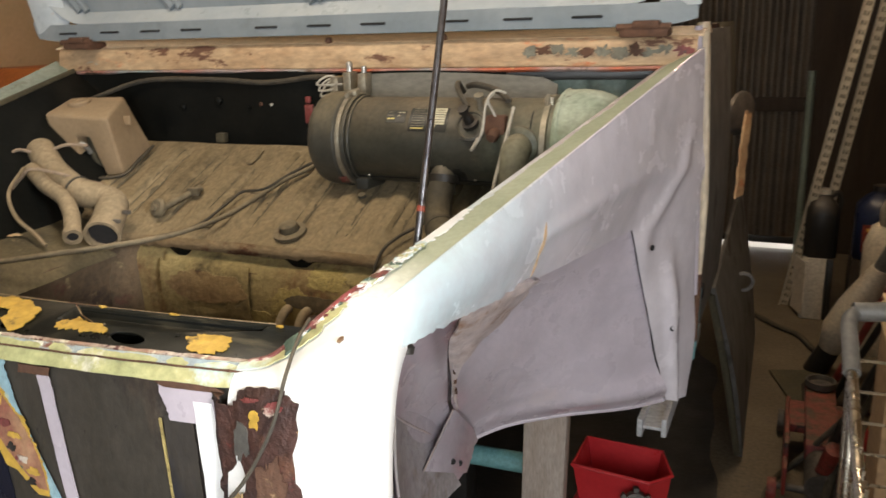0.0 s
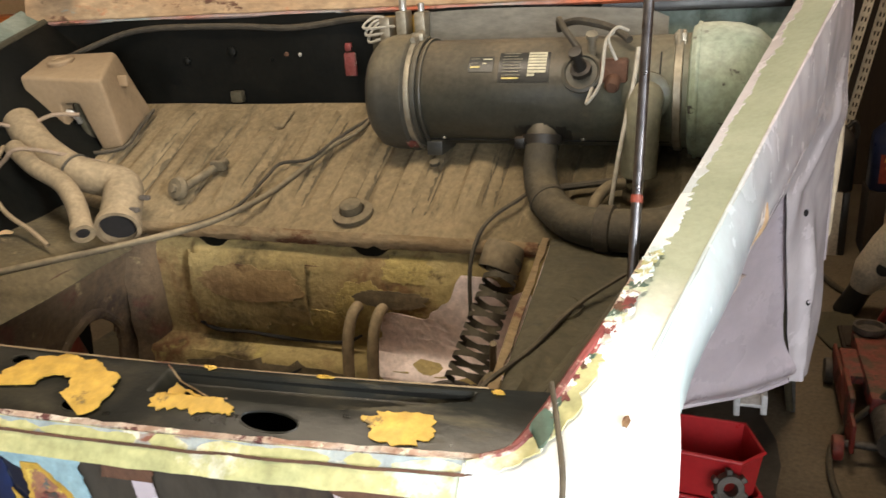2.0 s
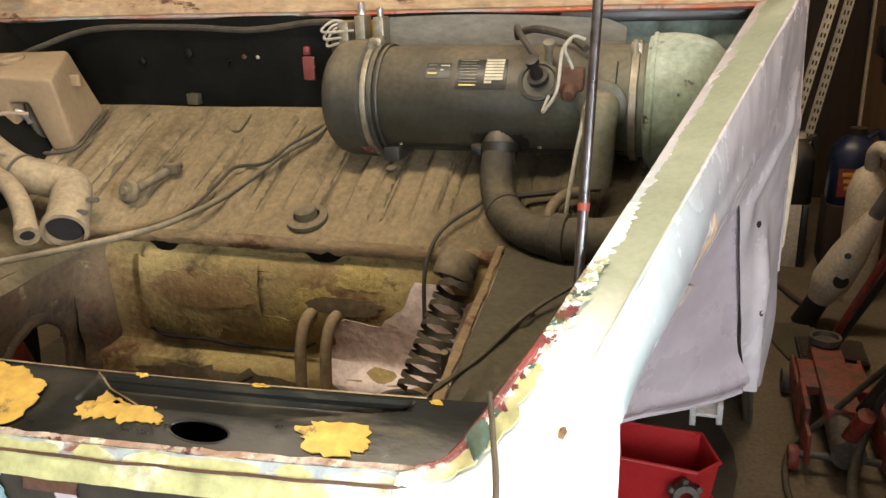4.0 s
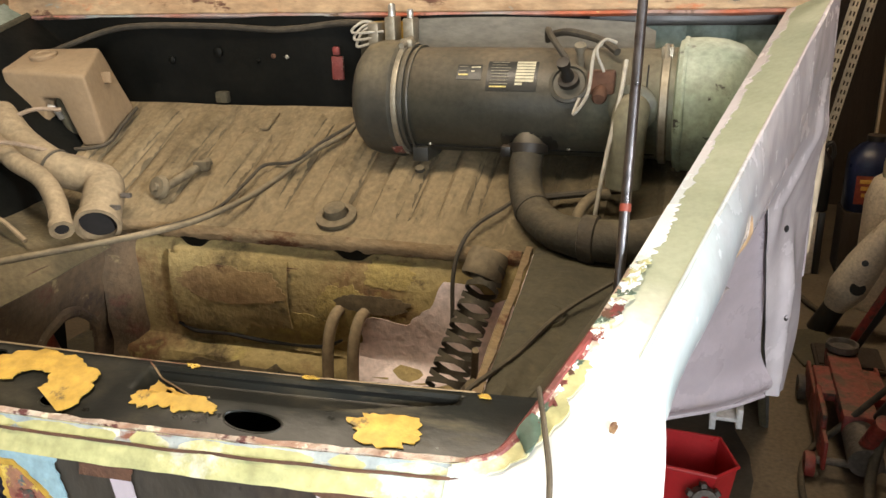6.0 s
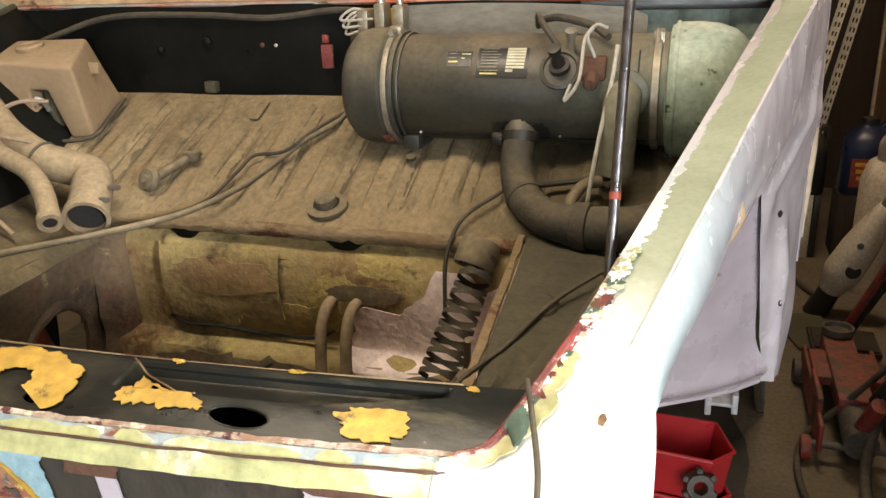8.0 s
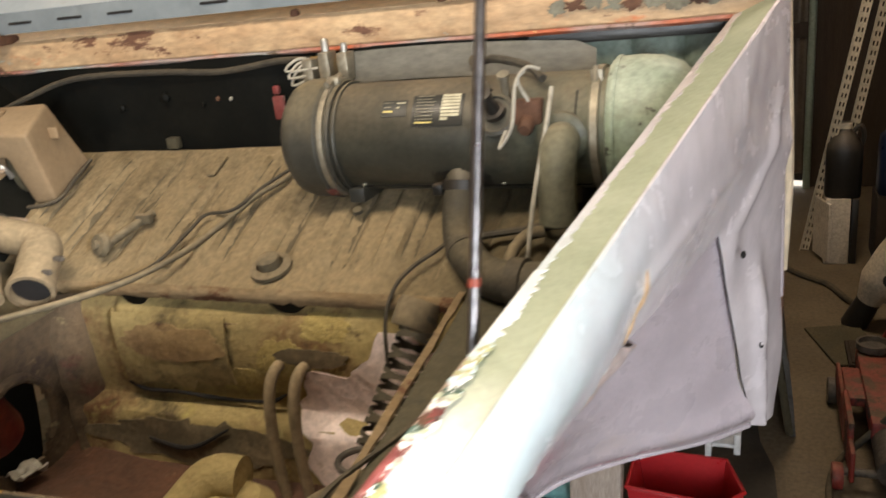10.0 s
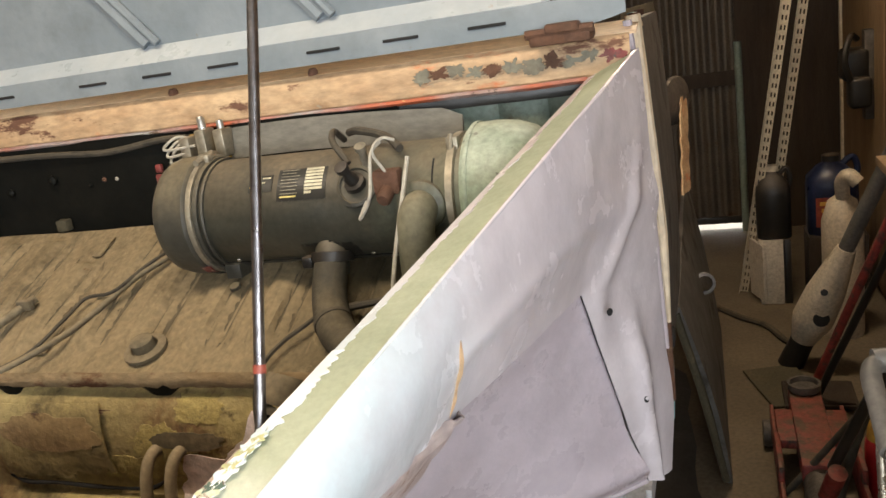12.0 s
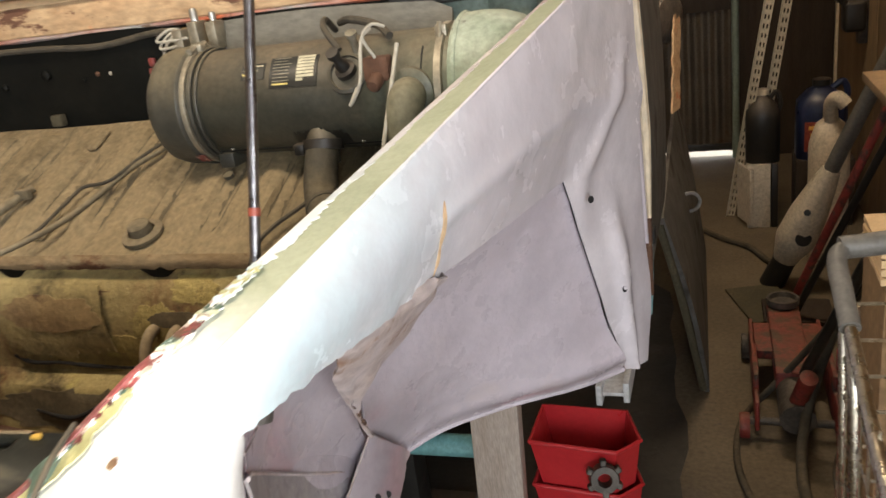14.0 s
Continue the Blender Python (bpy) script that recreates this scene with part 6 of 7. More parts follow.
FACE = Vector((0.26, -0.90, 0.35))
PH = math.atan2(FACE.dot(SY), FACE.dot(SX))
part("strap", strap(6.5, PH - 0.5, 1), "darkhose", coil, "dusty flat steel strap")
part("strap", strap(6.5, PH + 0.5, -1), "darkhose", coil, "dusty flat steel strap")
part("ring", tube([c0 + cd * 1.02 + Vector((0.034 * math.cos(k * 0.524), 0.03 * math.sin(k * 0.524), 0)) for k in range(13)], 0.005, 8), "steelwool", coil)
for x in (-0.896, -0.852):
    solo("fuel_hose", tube([(x, 1.365, 0.945), (x - 0.004, 1.335, 0.940), (x - 0.010, 1.318, 0.90), (x - 0.012, 1.312, 0.82), (x - 0.005, 1.31, 0.72)], 0.0095, 10), "duct", "tan rubber fuel hose in the tank bay", "hose", group="fuel hoses")
solo("hose", tube([(-0.60, 1.10, 0.98), (-0.64, 1.15, 0.92), (-0.70, 1.18, 0.875), (-0.78, 1.16, 0.83)], 0.012, 10), "hose", "grey-brown hose across the bay", "hose")
solo("cable", tube([(-0.615, 1.16, 1.0), (-0.63, 1.19, 0.93), (-0.665, 1.19, 0.88), (-0.67, 1.15, 0.83)], 0.005, 8), "hose", "dusty twisted cable in the bay", "cable")
solo("cable", tube([(-0.43, 1.26, 1.09), (-0.50, 1.14, 1.075), (-0.53, 1.02, 1.072), (-0.56, 0.93, 1.07), (-0.575, 0.88, 1.05)], 0.0032, 6), "cable", "thin black cable along the wing apron", "cable")
can = thing("oil_can", (-1.46, 1.22, 0.745), "dark red can with worn lettering", "can")
part("body", revolve([(0, 0), (0.05, 0), (0.052, 0.01), (0.052, 0.13), (0.045, 0.14), (0, 0.14)], along((-1.47, 1.27, 0.80), (0.3, -0.5, 0.8)), 24), "label", can)
for k in range(4):
    part("print_bar", box(-0.007, 0.007, -0.003, 0.003, -0.045 + 0.022 * k, -0.030 + 0.022 * k, 0.001, 1, along((-1.43, 1.222, 0.885), (0.3, -0.5, 0.8))), "wirewhite", can)
solo("rag", sheet(lambda u, v: Vector((-1.375 + 0.04 * u, 1.20 + 0.05 * v, 0.775 + 0.03 * noise.noise((u * 2, v * 2, 5)))), 12, 12, 0.004), "wirewhite", "crumpled pale rag at the bay's bottom", "rag")
solo("pump", merge(tube([(-1.02, 1.20, 0.76), (-0.98, 1.24, 0.80), (-0.93, 1.25, 0.80)], 0.035, 14), revolve([(0.06, 0), (0.06, 0.03), (0.04, 0.05), (0, 0.05)], Matrix.Translation((-0.93, 1.22, 0.74)), 20)), "tank", "rusty brown round fitting at the bay's bottom", "fitting")

# ---- washer tank, ducts and cables in the trunk ----
wt = thing("washer_tank", (-1.51, 1.54, 1.14), "dusty beige plastic washer tank", "tank")


def tank_at(a, d, h):
    """Point of the tank: a along its front, d towards its back, h upwards."""
    top = lerp((-1.645, 1.487, 1.302), (-1.455, 1.492, 1.292), a).lerp(lerp((-1.662, 1.590, 1.332), (-1.505, 1.602, 1.334), a), d)
    low = lerp((-1.632, 1.500, 0), (-1.470, 1.535, 0), a).lerp(lerp((-1.645, 1.645, 0), (-1.478, 1.650, 0), a), d)
    low.z = shelf_z(low.y) + 0.014
    return low.lerp(top, h)


def tank_mesh():
    """A moulded block with a deep notch in its front."""
    sa, sdp, sh = (0, 0.40, 0.62, 1), (0, 0.45, 1), (0, 0.66, 1)
    full = {(i, j, k) for i in range(3) for j in range(2) for k in range(2)} - {(1, 0, 0)}
    bm, vs = bmesh.new(), {}

    def vert(i, j, k):
        if (i, j, k) not in vs:
            vs[i, j, k] = bm.verts.new(tank_at(sa[i] + (0.10 if i == 2 and k == 0 else 0), sdp[j], sh[k]))
        return vs[i, j, k]
    for i, j, k in full:
        for dx, quad in (((-1, 0, 0), ((0, 0, 0), (0, 0, 1), (0, 1, 1), (0, 1, 0))), ((1, 0, 0), ((1, 0, 0), (1, 1, 0), (1, 1, 1), (1, 0, 1))),
                         ((0, -1, 0), ((0, 0, 0), (1, 0, 0), (1, 0, 1), (0, 0, 1))), ((0, 1, 0), ((0, 1, 0), (0, 1, 1), (1, 1, 1), (1, 1, 0))),
                         ((0, 0, -1), ((0, 0, 0), (0, 1, 0), (1, 1, 0), (1, 0, 0))), ((0, 0, 1), ((0, 0, 1), (1, 0, 1), (1, 1, 1), (0, 1, 1)))):
            if (i + dx[0], j + dx[1], k + dx[2]) not in full:
                bm.faces.new([vert(i + q[0], j + q[1], k + q[2]) for q in quad])
    bmesh.ops.dissolve_limit(bm, angle_limit=0.02, verts=bm.verts, edges=bm.edges)
    bmesh.ops.bevel(bm, geom=[e for e in bm.edges if e.calc_face_angle(0) > 0.3], offset=0.008, segments=3, profile=0.5, affect="EDGES")
    bmesh.ops.triangulate(bm, faces=[f for f in bm.faces if len(f.verts) > 4])
    bmesh.ops.subdivide_edges(bm, edges=bm.edges, cuts=1, use_grid_fill=True)
    for v in bm.verts:
        v.co += Vector((wob(v.co, 14, 0.002), wob(v.co, 14, 0.002, 2), wob(v.co, 14, 0.0015, 5)))
    return bm


part("body", tank_mesh(), "beige", wt, "dusty beige moulded tank")
part("cap", revolve([(0.026, -0.002), (0.027, 0.005), (0.024, 0.008), (0.016, 0.008), (0.015, 0.006), (0, 0.006)], along(tank_at(0.34, 0.62, 1), (0, -0.2, 1)), 24), "beige", wt, "round screw cap")
part("spout", tube([tank_at(0.50, 0.34, 0.60), tank_at(0.50, 0.26, 0.52), tank_at(0.52, 0.22, 0.30), tank_at(0.54, 0.24, 0.04)], [0.006, 0.009, 0.011, 0.010], 10), "darkdust", wt, "dusty pump spout in the notch")
part("nozzle", tube([tank_at(0.44, 0.02, 0.56), tank_at(0.49, 0.05, 0.53), tank_at(0.51, 0.10, 0.42), tank_at(0.51, 0.12, 0.36)], 0.0055, 8), "zinc", wt, "pale hose nozzle")
lg = tank_at(1.0, 0.62, 0.70)
part("lug", merge(box(lg.x - 0.006, lg.x + 0.020, lg.y - 0.004, lg.y + 0.004, lg.z - 0.010, lg.z + 0.012, 0.003)), "beige", wt)
part("rim", tube([tank_at(-0.02, -0.04, 0.02), tank_at(0.5, -0.05, 0.02), tank_at(1.01, -0.03, 0.02), tank_at(1.02, 0.5, 0.02), tank_at(1.02, 1.0, 0.02)], 0.004, 8, 3), "cable", wt, "dark grimy rubber rim")
duct = thing("heater_duct", (-1.2900, 1.3100, 1.0540), "dusty tan air duct with an open end", "duct")
part("pipe", tube([(-1.5900, 1.4150, 1.2290), (-1.5100, 1.3750, 1.1890), (-1.4200, 1.3500, 1.1560), (-1.3650, 1.3550, 1.1420), (-1.3250, 1.3500, 1.1320), (-1.3020, 1.3180, 1.1160), (-1.2750, 1.2680, 1.0900)], [0.030, 0.030, 0.030, 0.030, 0.032, 0.033, 0.033], 22, cap=False), "duct", duct, "tan dusty duct pipe")
part("open_end", revolve([(0.033, -0.012), (0.0365, -0.010), (0.0365, 0.004), (0.030, 0.004), (0.029, -0.03), (0, -0.03)], along((-1.2730, 1.2640, 1.0880), Vector((0.027, -0.05, -0.026))), 28), "duct", duct, "rim of the open duct")
part("mouth", revolve([(0.0295, 0), (0, 0)], along((-1.2765, 1.2705, 1.0914), Vector((0.027, -0.05, -0.026))), 28), "slot", duct)
part("band", revolve([(0.0305, -0.003), (0.0325, -0.002), (0.0325, 0.002), (0.0305, 0.003)], along((-1.4200, 1.3500, 1.1560), (0.7, -0.1, -0.25)), 24), "cable", duct)
for k in range(2):
    part("clip", box(-1.260 + 0.001 * k, -1.240, 1.277 + 0.03 * k, 1.286 + 0.03 * k, 1.110 + 0.012 * k, 1.118 + 0.012 * k, 0.002), "steelwool", duct)
sd = thing("small_hose", (-1.3900, 1.2600, 1.0640), "dusty tan small hose with an open end", "hose")
part("pipe", tube([(-1.5300, 1.3350, 1.1990), (-1.4600, 1.3050, 1.1740), (-1.3900, 1.2850, 1.1540), (-1.3350, 1.2500, 1.1290), (-1.2950, 1.2120, 1.1010)], 0.0165, 16), "duct", sd)
part("end_clamp", revolve([(0.014, -0.01), (0.0185, -0.009), (0.0185, 0.006), (0.011, 0.006), (0.010, -0.004), (0, -0.004)], along((-1.2930, 1.2090, 1.0990), (0.04, -0.038, -0.028)), 20), "duct", sd)
part("mouth", revolve([(0.0112, 0), (0, 0)], along((-1.2910, 1.2071, 1.0976), (0.04, -0.038, -0.028)), 20), "slot", sd)
solo("taped_cable", tube([(-0.965, 1.635, 1.205), (-0.985, 1.595, 1.180), (-1.02, 1.535, 1.160), (-1.075, 1.435, 1.112), (-1.122, 1.335, 1.090), (-1.17, 1.262, 1.084), (-1.23, 1.185, 1.083), (-1.295, 1.118, 1.080), (-1.38, 1.02, 1.078), (-1.46, 0.90, 1.085)], [0.004, 0.0048, 0.005, 0.0056, 0.005, 0.0056, 0.005, 0.0054, 0.005, 0.004], 10), "hose", "thick taped dark cable across the shelf", "cable")
solo("cable", tube([(-0.97, 1.63, 1.20), (-1.01, 1.56, 1.175), (-1.04, 1.50, 1.150), (-1.10, 1.50, 1.140), (-1.11, 1.455, 1.122), (-1.13, 1.37, 1.090), (-1.185, 1.27, 1.082), (-1.25, 1.19, 1.074)], 0.0032, 8), "cable", "thin wire beside the cable bundle", "cable")
solo("wire", tube([(-1.482, 1.452, 1.236), (-1.52, 1.425, 1.240), (-1.56, 1.39, 1.225), (-1.60, 1.36, 1.235), (-1.61, 1.33, 1.20), (-1.57, 1.30, 1.155), (-1.50, 1.28, 1.19), (-1.46, 1.29, 1.21), (-1.40, 1.40, 1.16)], 0.0038, 8), "hosepale", "pale washer hose looped round the ducts", "hose")
solo("wire", tube([(-1.56, 1.34, 1.20), (-1.53, 1.27, 1.16), (-1.47, 1.23, 1.12), (-1.40, 1.21, 1.095), (-1.36, 1.20, 1.075)], 0.0042, 8), "duct", "dusty tan loop of hose on the tray", "hose")
solo("cable", tube([(-1.72, 1.60, 1.29), (-1.62, 1.66, 1.335), (-1.50, 1.685, 1.366), (-1.30, 1.69, 1.367), (-1.15, 1.69, 1.360), (-1.02, 1.685, 1.372), (-0.95, 1.67, 1.372)], 0.006, 8), "cable", "black cable along the bulkhead's top", "cable")
bl = thing("bolt_with_knob", (-1.265, 1.42, 1.095), "dusty knob on a rod lying on the shelf", "knob")
part("knob", revolve([(0, -0.006), (0.020, -0.006), (0.022, 0), (0.018, 0.008), (0.008, 0.009), (0.007, 0.015), (0, 0.015)], along((-1.262, 1.415, 1.112), (-0.2, -0.9, 0.3)), 18), "hose", bl)
part("rod", tube([(-1.258, 1.425, 1.110), (-1.215, 1.505, 1.142)], 0.008, 10), "hose", bl)
part("clip", merge(box(-1.235, -1.205, 1.478, 1.492, 1.128, 1.146, 0.003)), "hose", bl)
br = thing("bracket", (-1.41, 1.17, 0.96), "dusty bent bracket beside the bay", "bracket")
part("arm", tube([(-1.35, 1.16, 1.01), (-1.42, 1.12, 1.02), (-1.50, 1.06, 1.04)], 0.016, 10), "dusty", br)
part("arm", tube([(-1.42, 1.05, 1.03), (-1.45, 1.0, 1.03), (-1.44, 0.97, 0.99)], 0.010, 10), "duct", br)
wl = thing("horn_wires", (-1.15, 0.77, 1.13), "loop of grey and green wires at the front rail", "wiring")
part("loop", tube([(-1.150, 0.752, 1.140), (-1.138, 0.752, 1.182), (-1.100, 0.752, 1.202), (-1.060, 0.752, 1.204), (-1.030, 0.752, 1.186), (-1.018, 0.752, 1.150)], 0.009, 12), "hose", wl)
part("socket", merge(revolve([(0.022, -0.006), (0.024, 0.0), (0.022, 0.012), (0.014, 0.016), (0.012, 0.012), (0, 0.012)], along((-0.985, 0.705, 1.166), (0.1, -0.2, 1)), 20), box(-0.965, -0.935, 0.695, 0.715, 1.160, 1.176, 0.004)), "ochre", wl, "dirty brass lamp socket")
part("wire", tube([(-1.00, 0.745, 1.176), (-1.04, 0.70, 1.172), (-1.10, 0.66, 1.160), (-1.20, 0.645, 1.15)], 0.0025, 6), "sealgreen", wl, "green wire")
part("wire", tube([(-1.10, 0.74, 1.18), (-1.09, 0.655, 1.158), (-1.085, 0.635, 1.10), (-1.10, 0.62, 1.03)], 0.0025, 6), "redline", wl, "red wire")
lw = thing("hanging_wire", (-0.45, 0.66, 0.9), "grey wire with a tan tag hanging over the lip", "wire")
part("wire", tube([(-0.452, 0.755, 1.185), (-0.440, 0.715, 1.180), (-0.428, 0.672, 1.160), (-0.432, 0.648, 1.115), (-0.460, 0.632, 1.060), (-0.500, 0.622, 1.018)], 0.0020, 8), "cable", lw)
part("tag", box(-0.018, 0.018, -0.0035, 0.0035, -0.006, 0.006, 0.002, 2, along((-0.517, 0.621, 1.012), (0, -1, 0)) @ Matrix.Rotation(0.4, 4, "Z")), "cloth", lw, "tan masking tape tag")

# ---- under the car ----
sb = thing("support_profile", (-0.265, 2.2, 0.50), "pale grey steel profile end under the body", "channel")
part("web", box(-0.290, -0.244, 1.895, 2.60, 0.524, 0.532, 0.001), "alu", sb)
part("flange", box(-0.301, -0.288, 1.885, 2.60, 0.505, 0.552, 0.002), "alu", sb)
part("flange", box(-0.246, -0.233, 1.900, 2.60, 0.505, 0.552, 0.002), "alu", sb)
solo("plank", box(-0.055, 0.055, -0.02, 0.02, 0.0, 0.66, 0.004, 2, Matrix.Translation((-0.545, 1.90, 0.0)) @ Matrix.Rotation(radians(3), 4, "Y") @ Matrix.Rotation(radians(4), 4, "X")), "wood", "weathered plank standing under the body", "plank")
solo("axle_tube", tube([(-0.95, 1.95, 0.33), (-0.58, 1.96, 0.33)], 0.028, 14), "tealpaint", "teal painted tube under the body", "tube")
js = thing("jack_stand", (-0.85, 2.05, 0.0), "dark steel stand under the body", "stand")
part("column", box(-0.88, -0.80, 2.01, 2.09, 0.0, 0.62, 0.005), "blackplastic", js)
part("base", box(-0.98, -0.70, 1.92, 2.18, 0.0, 0.02, 0.004), "blackplastic", js)


def bin_(z):
    """Stacking bin with a pointed end; the walls taper downwards."""
    t = thing("storage_bin", (-0.36, 2.02, z), "red plastic stacking bin with an angled end", "bin", group="red bins")
    rim = [Vector(p) for p in ((-0.475, 1.952, 0), (-0.272, 1.930, 0), (-0.224, 1.985, 0), (-0.264, 2.100, 0), (-0.474, 2.110, 0))]
    mid = sum(rim, Vector()) / 5
    h, k = 0.118, 0.004

    def at(i, f, lift):
        p = mid.lerp(rim[i % 5], f)
        return Vector((p.x, p.y, z + lift))

    def slab(pts):
        bm = bmesh.new()
        bm.faces.new([bm.verts.new(p) for p in pts])
        bm.normal_update()
        thicken(bm, k)
        return bm
    part("bottom", slab([at(i, 0.84, 0.004) for i in range(5)]), "redplastic", t)
    for i in range(5):
        part("side", slab([at(i, 0.85, 0.004), at(i + 1, 0.85, 0.004), at(i + 1, 0.985, h), at(i, 0.985, h)]), "redplastic", t)
    part("rim", tube([at(i, 0.99, h) for i in range(6)], 0.0055, 8, 1, smooth=False), "redplastic", t)
    return t


for z_ in (0.238, 0.119, 0.0):
    bin_(z_)
hub = thing("hub", (-0.300, 1.895, 0.27), "dirty grey iron hub hanging on the bin", "hub")
HM = along((-0.298, 1.898, 0.312), (0.2, -0.9, 0.3))
part("ring", revolve([(0.016, -0.02), (0.030, -0.018), (0.034, 0.0), (0.030, 0.018), (0.016, 0.02), (0.014, 0.0), (0.016, -0.02)], HM, 20), "steelwool", hub)
for k in range(6):
    part("lug", box(-0.007, 0.007, 0.024, 0.042, -0.012, 0.012, 0.002, 1, HM @ Matrix.Rotation(k * 1.05, 4, "Z")), "steelwool", hub)

# ---- beside the car ----
lp = thing("leaning_panel", (-0.12, 2.95, 0.0), "dusty grey body panel leaning on the car", "panel")
part("skin", sheet(lambda u, v: Vector((-0.212 + 0.108 * v - 0.02 * u + 0.02 * math.sin(v * 3) * (1 - 0.5 * u), 2.62 + 1.40 * u + 0.17 * v * (1 - u), 0.72 - 0.715 * v - 0.06 * (1 - u) * (1 - v))), 20, 20, 0.014), "darkgrey", lp)
part("rolled_edge", tube([(-0.210, 2.625, 0.64), (-0.155, 2.69, 0.36), (-0.106, 2.785, 0.02)], 0.012, 8), "darkdust", lp, "dark worn edge")
part("ring", revolve([(0.030, -0.006), (0.040, -0.006), (0.040, 0.006), (0.030, 0.006), (0.030, -0.006)], along((-0.150, 3.36, 0.465), (0.2, -1, 0)), 20), "greypanel", lp)
solo("cable", tube([(-0.13, 4.3, 0.01), (-0.02, 4.15, 0.012), (0.08, 4.05, 0.012), (0.14, 3.9, 0.012), (0.20, 3.78, 0.012)], 0.014, 8), "cable", "dark cable on the concrete floor", "cable")


def slotted_post(a, b, label):
    a, b = Vector(a), Vector(b)
    t = thing("perforated_post", a, label, "post", group="perforated posts")
    d = (b - a).normalized()
    side = Vector((1, -0.25, 0))
    side = (side - d * side.dot(d)).normalized()
    nrm_ = d.cross(side)
    ln = (b - a).length
    n = int(ln / 0.042)

    def leg(w, s):
        def fn(u, v):
            return a + d * (ln * u) + s * (w * v)
        return sheet(fn, n * 4, 10, 0.0025, lambda u, v: not ((u * n) % 1 > 0.30 and (u * n) % 1 < 0.70 and (0.2 < v < 0.4 or 0.6 < v < 0.8)))
    part("flange", leg(0.036, side), "creampost", t)
    part("flange", leg(0.030, -nrm_ if nrm_.y > 0 else nrm_), "creampost", t)
    return t


slotted_post((-0.012, 4.532, 0.0), (0.392, 3.94, 2.60), "cream perforated steel angle leaning upright")
slotted_post((0.085, 4.60, 0.0), (0.445, 4.05, 2.58), "cream perforated steel angle leaning upright")
wb = thing("carton_box", (0.15, 4.43, 0.0), "dusty white carton standing on the floor", "carton")
part("body", box(0.078, 0.182, 4.335, 4.52, 0.0, 0.315, 0.004), "whitebox", wb)
part("edge", box(0.186, 0.215, 4.34, 4.50, 0.0, 0.315, 0.003), "blackplastic", wb, "dark side of the carton")
part("flap", box(0.055, 0.072, 4.30, 4.46, 0.02, 0.30, 0.003, 1, Matrix.Translation((0.06, 4.4, 0)) @ Matrix.Rotation(0.35, 4, "Z") @ Matrix.Translation((-0.06, -4.4, 0))), "whitebox", wb)


def jug(name, at, w, d, h, mt, label, capm, lab=None):
    t = thing(name, at, label, "jug")
    bm = bmesh.new()
    rows = [(0.0, 0.94), (0.02, 1.0), (0.62, 1.0), (0.72, 0.96), (0.86, 0.55), (0.90, 0.32), (0.93, 0.30)]
    rings = []
    for z, f in rows:
        rings.append([bm.verts.new((at[0] + w * f * sx, at[1] + d * f * sy, at[2] + h * z)) for sx, sy in ((-0.5, -0.32), (-0.32, -0.5), (0.32, -0.5), (0.5, -0.32), (0.5, 0.32), (0.32, 0.5), (-0.32, 0.5), (-0.5, 0.32))])
    for a, b in zip(rings, rings[1:]):
        for j in range(8):
            bm.faces.new((a[j], a[(j + 1) % 8], b[(j + 1) % 8], b[j]))
    bm.faces.new(rings[0][::-1]), bm.faces.new(rings[-1])
    part("body", bm, mt, t, smooth=60)
    part("cap", revolve([(w * 0.19, 0), (w * 0.19, h * 0.07), (w * 0.16, h * 0.08), (0, h * 0.08)], Matrix.Translation((at[0], at[1], at[2] + h * 0.92)), 14), capm, t)
    part("handle", tube([(at[0] + w * 0.2, at[1], at[2] + h * 0.86), (at[0] + w * 0.42, at[1], at[2] + h * 0.95), (at[0] + w * 0.52, at[1], at[2] + h * 0.80), (at[0] + w * 0.44, at[1], at[2] + h * 0.66)], w * 0.07, 8), mt, t)
    if lab:
        lb = part("label", box(at[0] - w * 0.36, at[0] + w * 0.36, at[1] - d * 0.5 - 0.003, at[1] - d * 0.5 - 0.001, at[2] + h * 0.12, at[2] + h * 0.50, 0.0008, 1), lab, t, "dark red label with orange print")
        for k in range(3):
            part("print_bar", box(at[0] - w * (0.28 - 0.03 * k), at[0] + w * (0.26 - 0.02 * k), at[1] - d * 0.5 - 0.006, at[1] - d * 0.5 - 0.0036, at[2] + h * (0.40 - 0.09 * k), at[2] + h * (0.45 - 0.09 * k), 0.0005, 1), "labelor", lb)
    return t


jug("oil_jug", (0.148, 4.42, 0.315), 0.15, 0.15, 0.34, "blackplastic", "black plastic oil jug with a pale cap on the carton", "offwhite")
jug("oil_jug", (0.40, 4.44, 0.32), 0.21, 0.18, 0.36, "blueplastic", "dark blue plastic oil jug with a red and orange label", "blackplastic", "label")
solo("crate", box(0.29, 0.54, 4.34, 4.56, 0.0, 0.32, 0.006), "darkwood", "dark wooden crate below the blue jug", "crate")
# power tool hanging on the wall
tl = thing("chainsaw", (0.55, 4.6, 0.85), "dark grimy power tool hung on the plywood wall", "tool")
part("body", merge(box(0.47, 0.58, 4.55, 4.72, 0.98, 1.12, 0.02, 3), box(0.49, 0.585, 4.50, 4.62, 0.86, 1.0, 0.02, 3)), "blackplastic", tl)
part("handle", tube([(0.50, 4.52, 0.98), (0.47, 4.50, 1.08), (0.50, 4.54, 1.18), (0.54, 4.64, 1.16)], 0.014, 8), "blackplastic", tl)
part("bracket", box(0.56, 0.60, 4.56, 4.64, 0.80, 1.2, 0.004), "steelwool", tl)
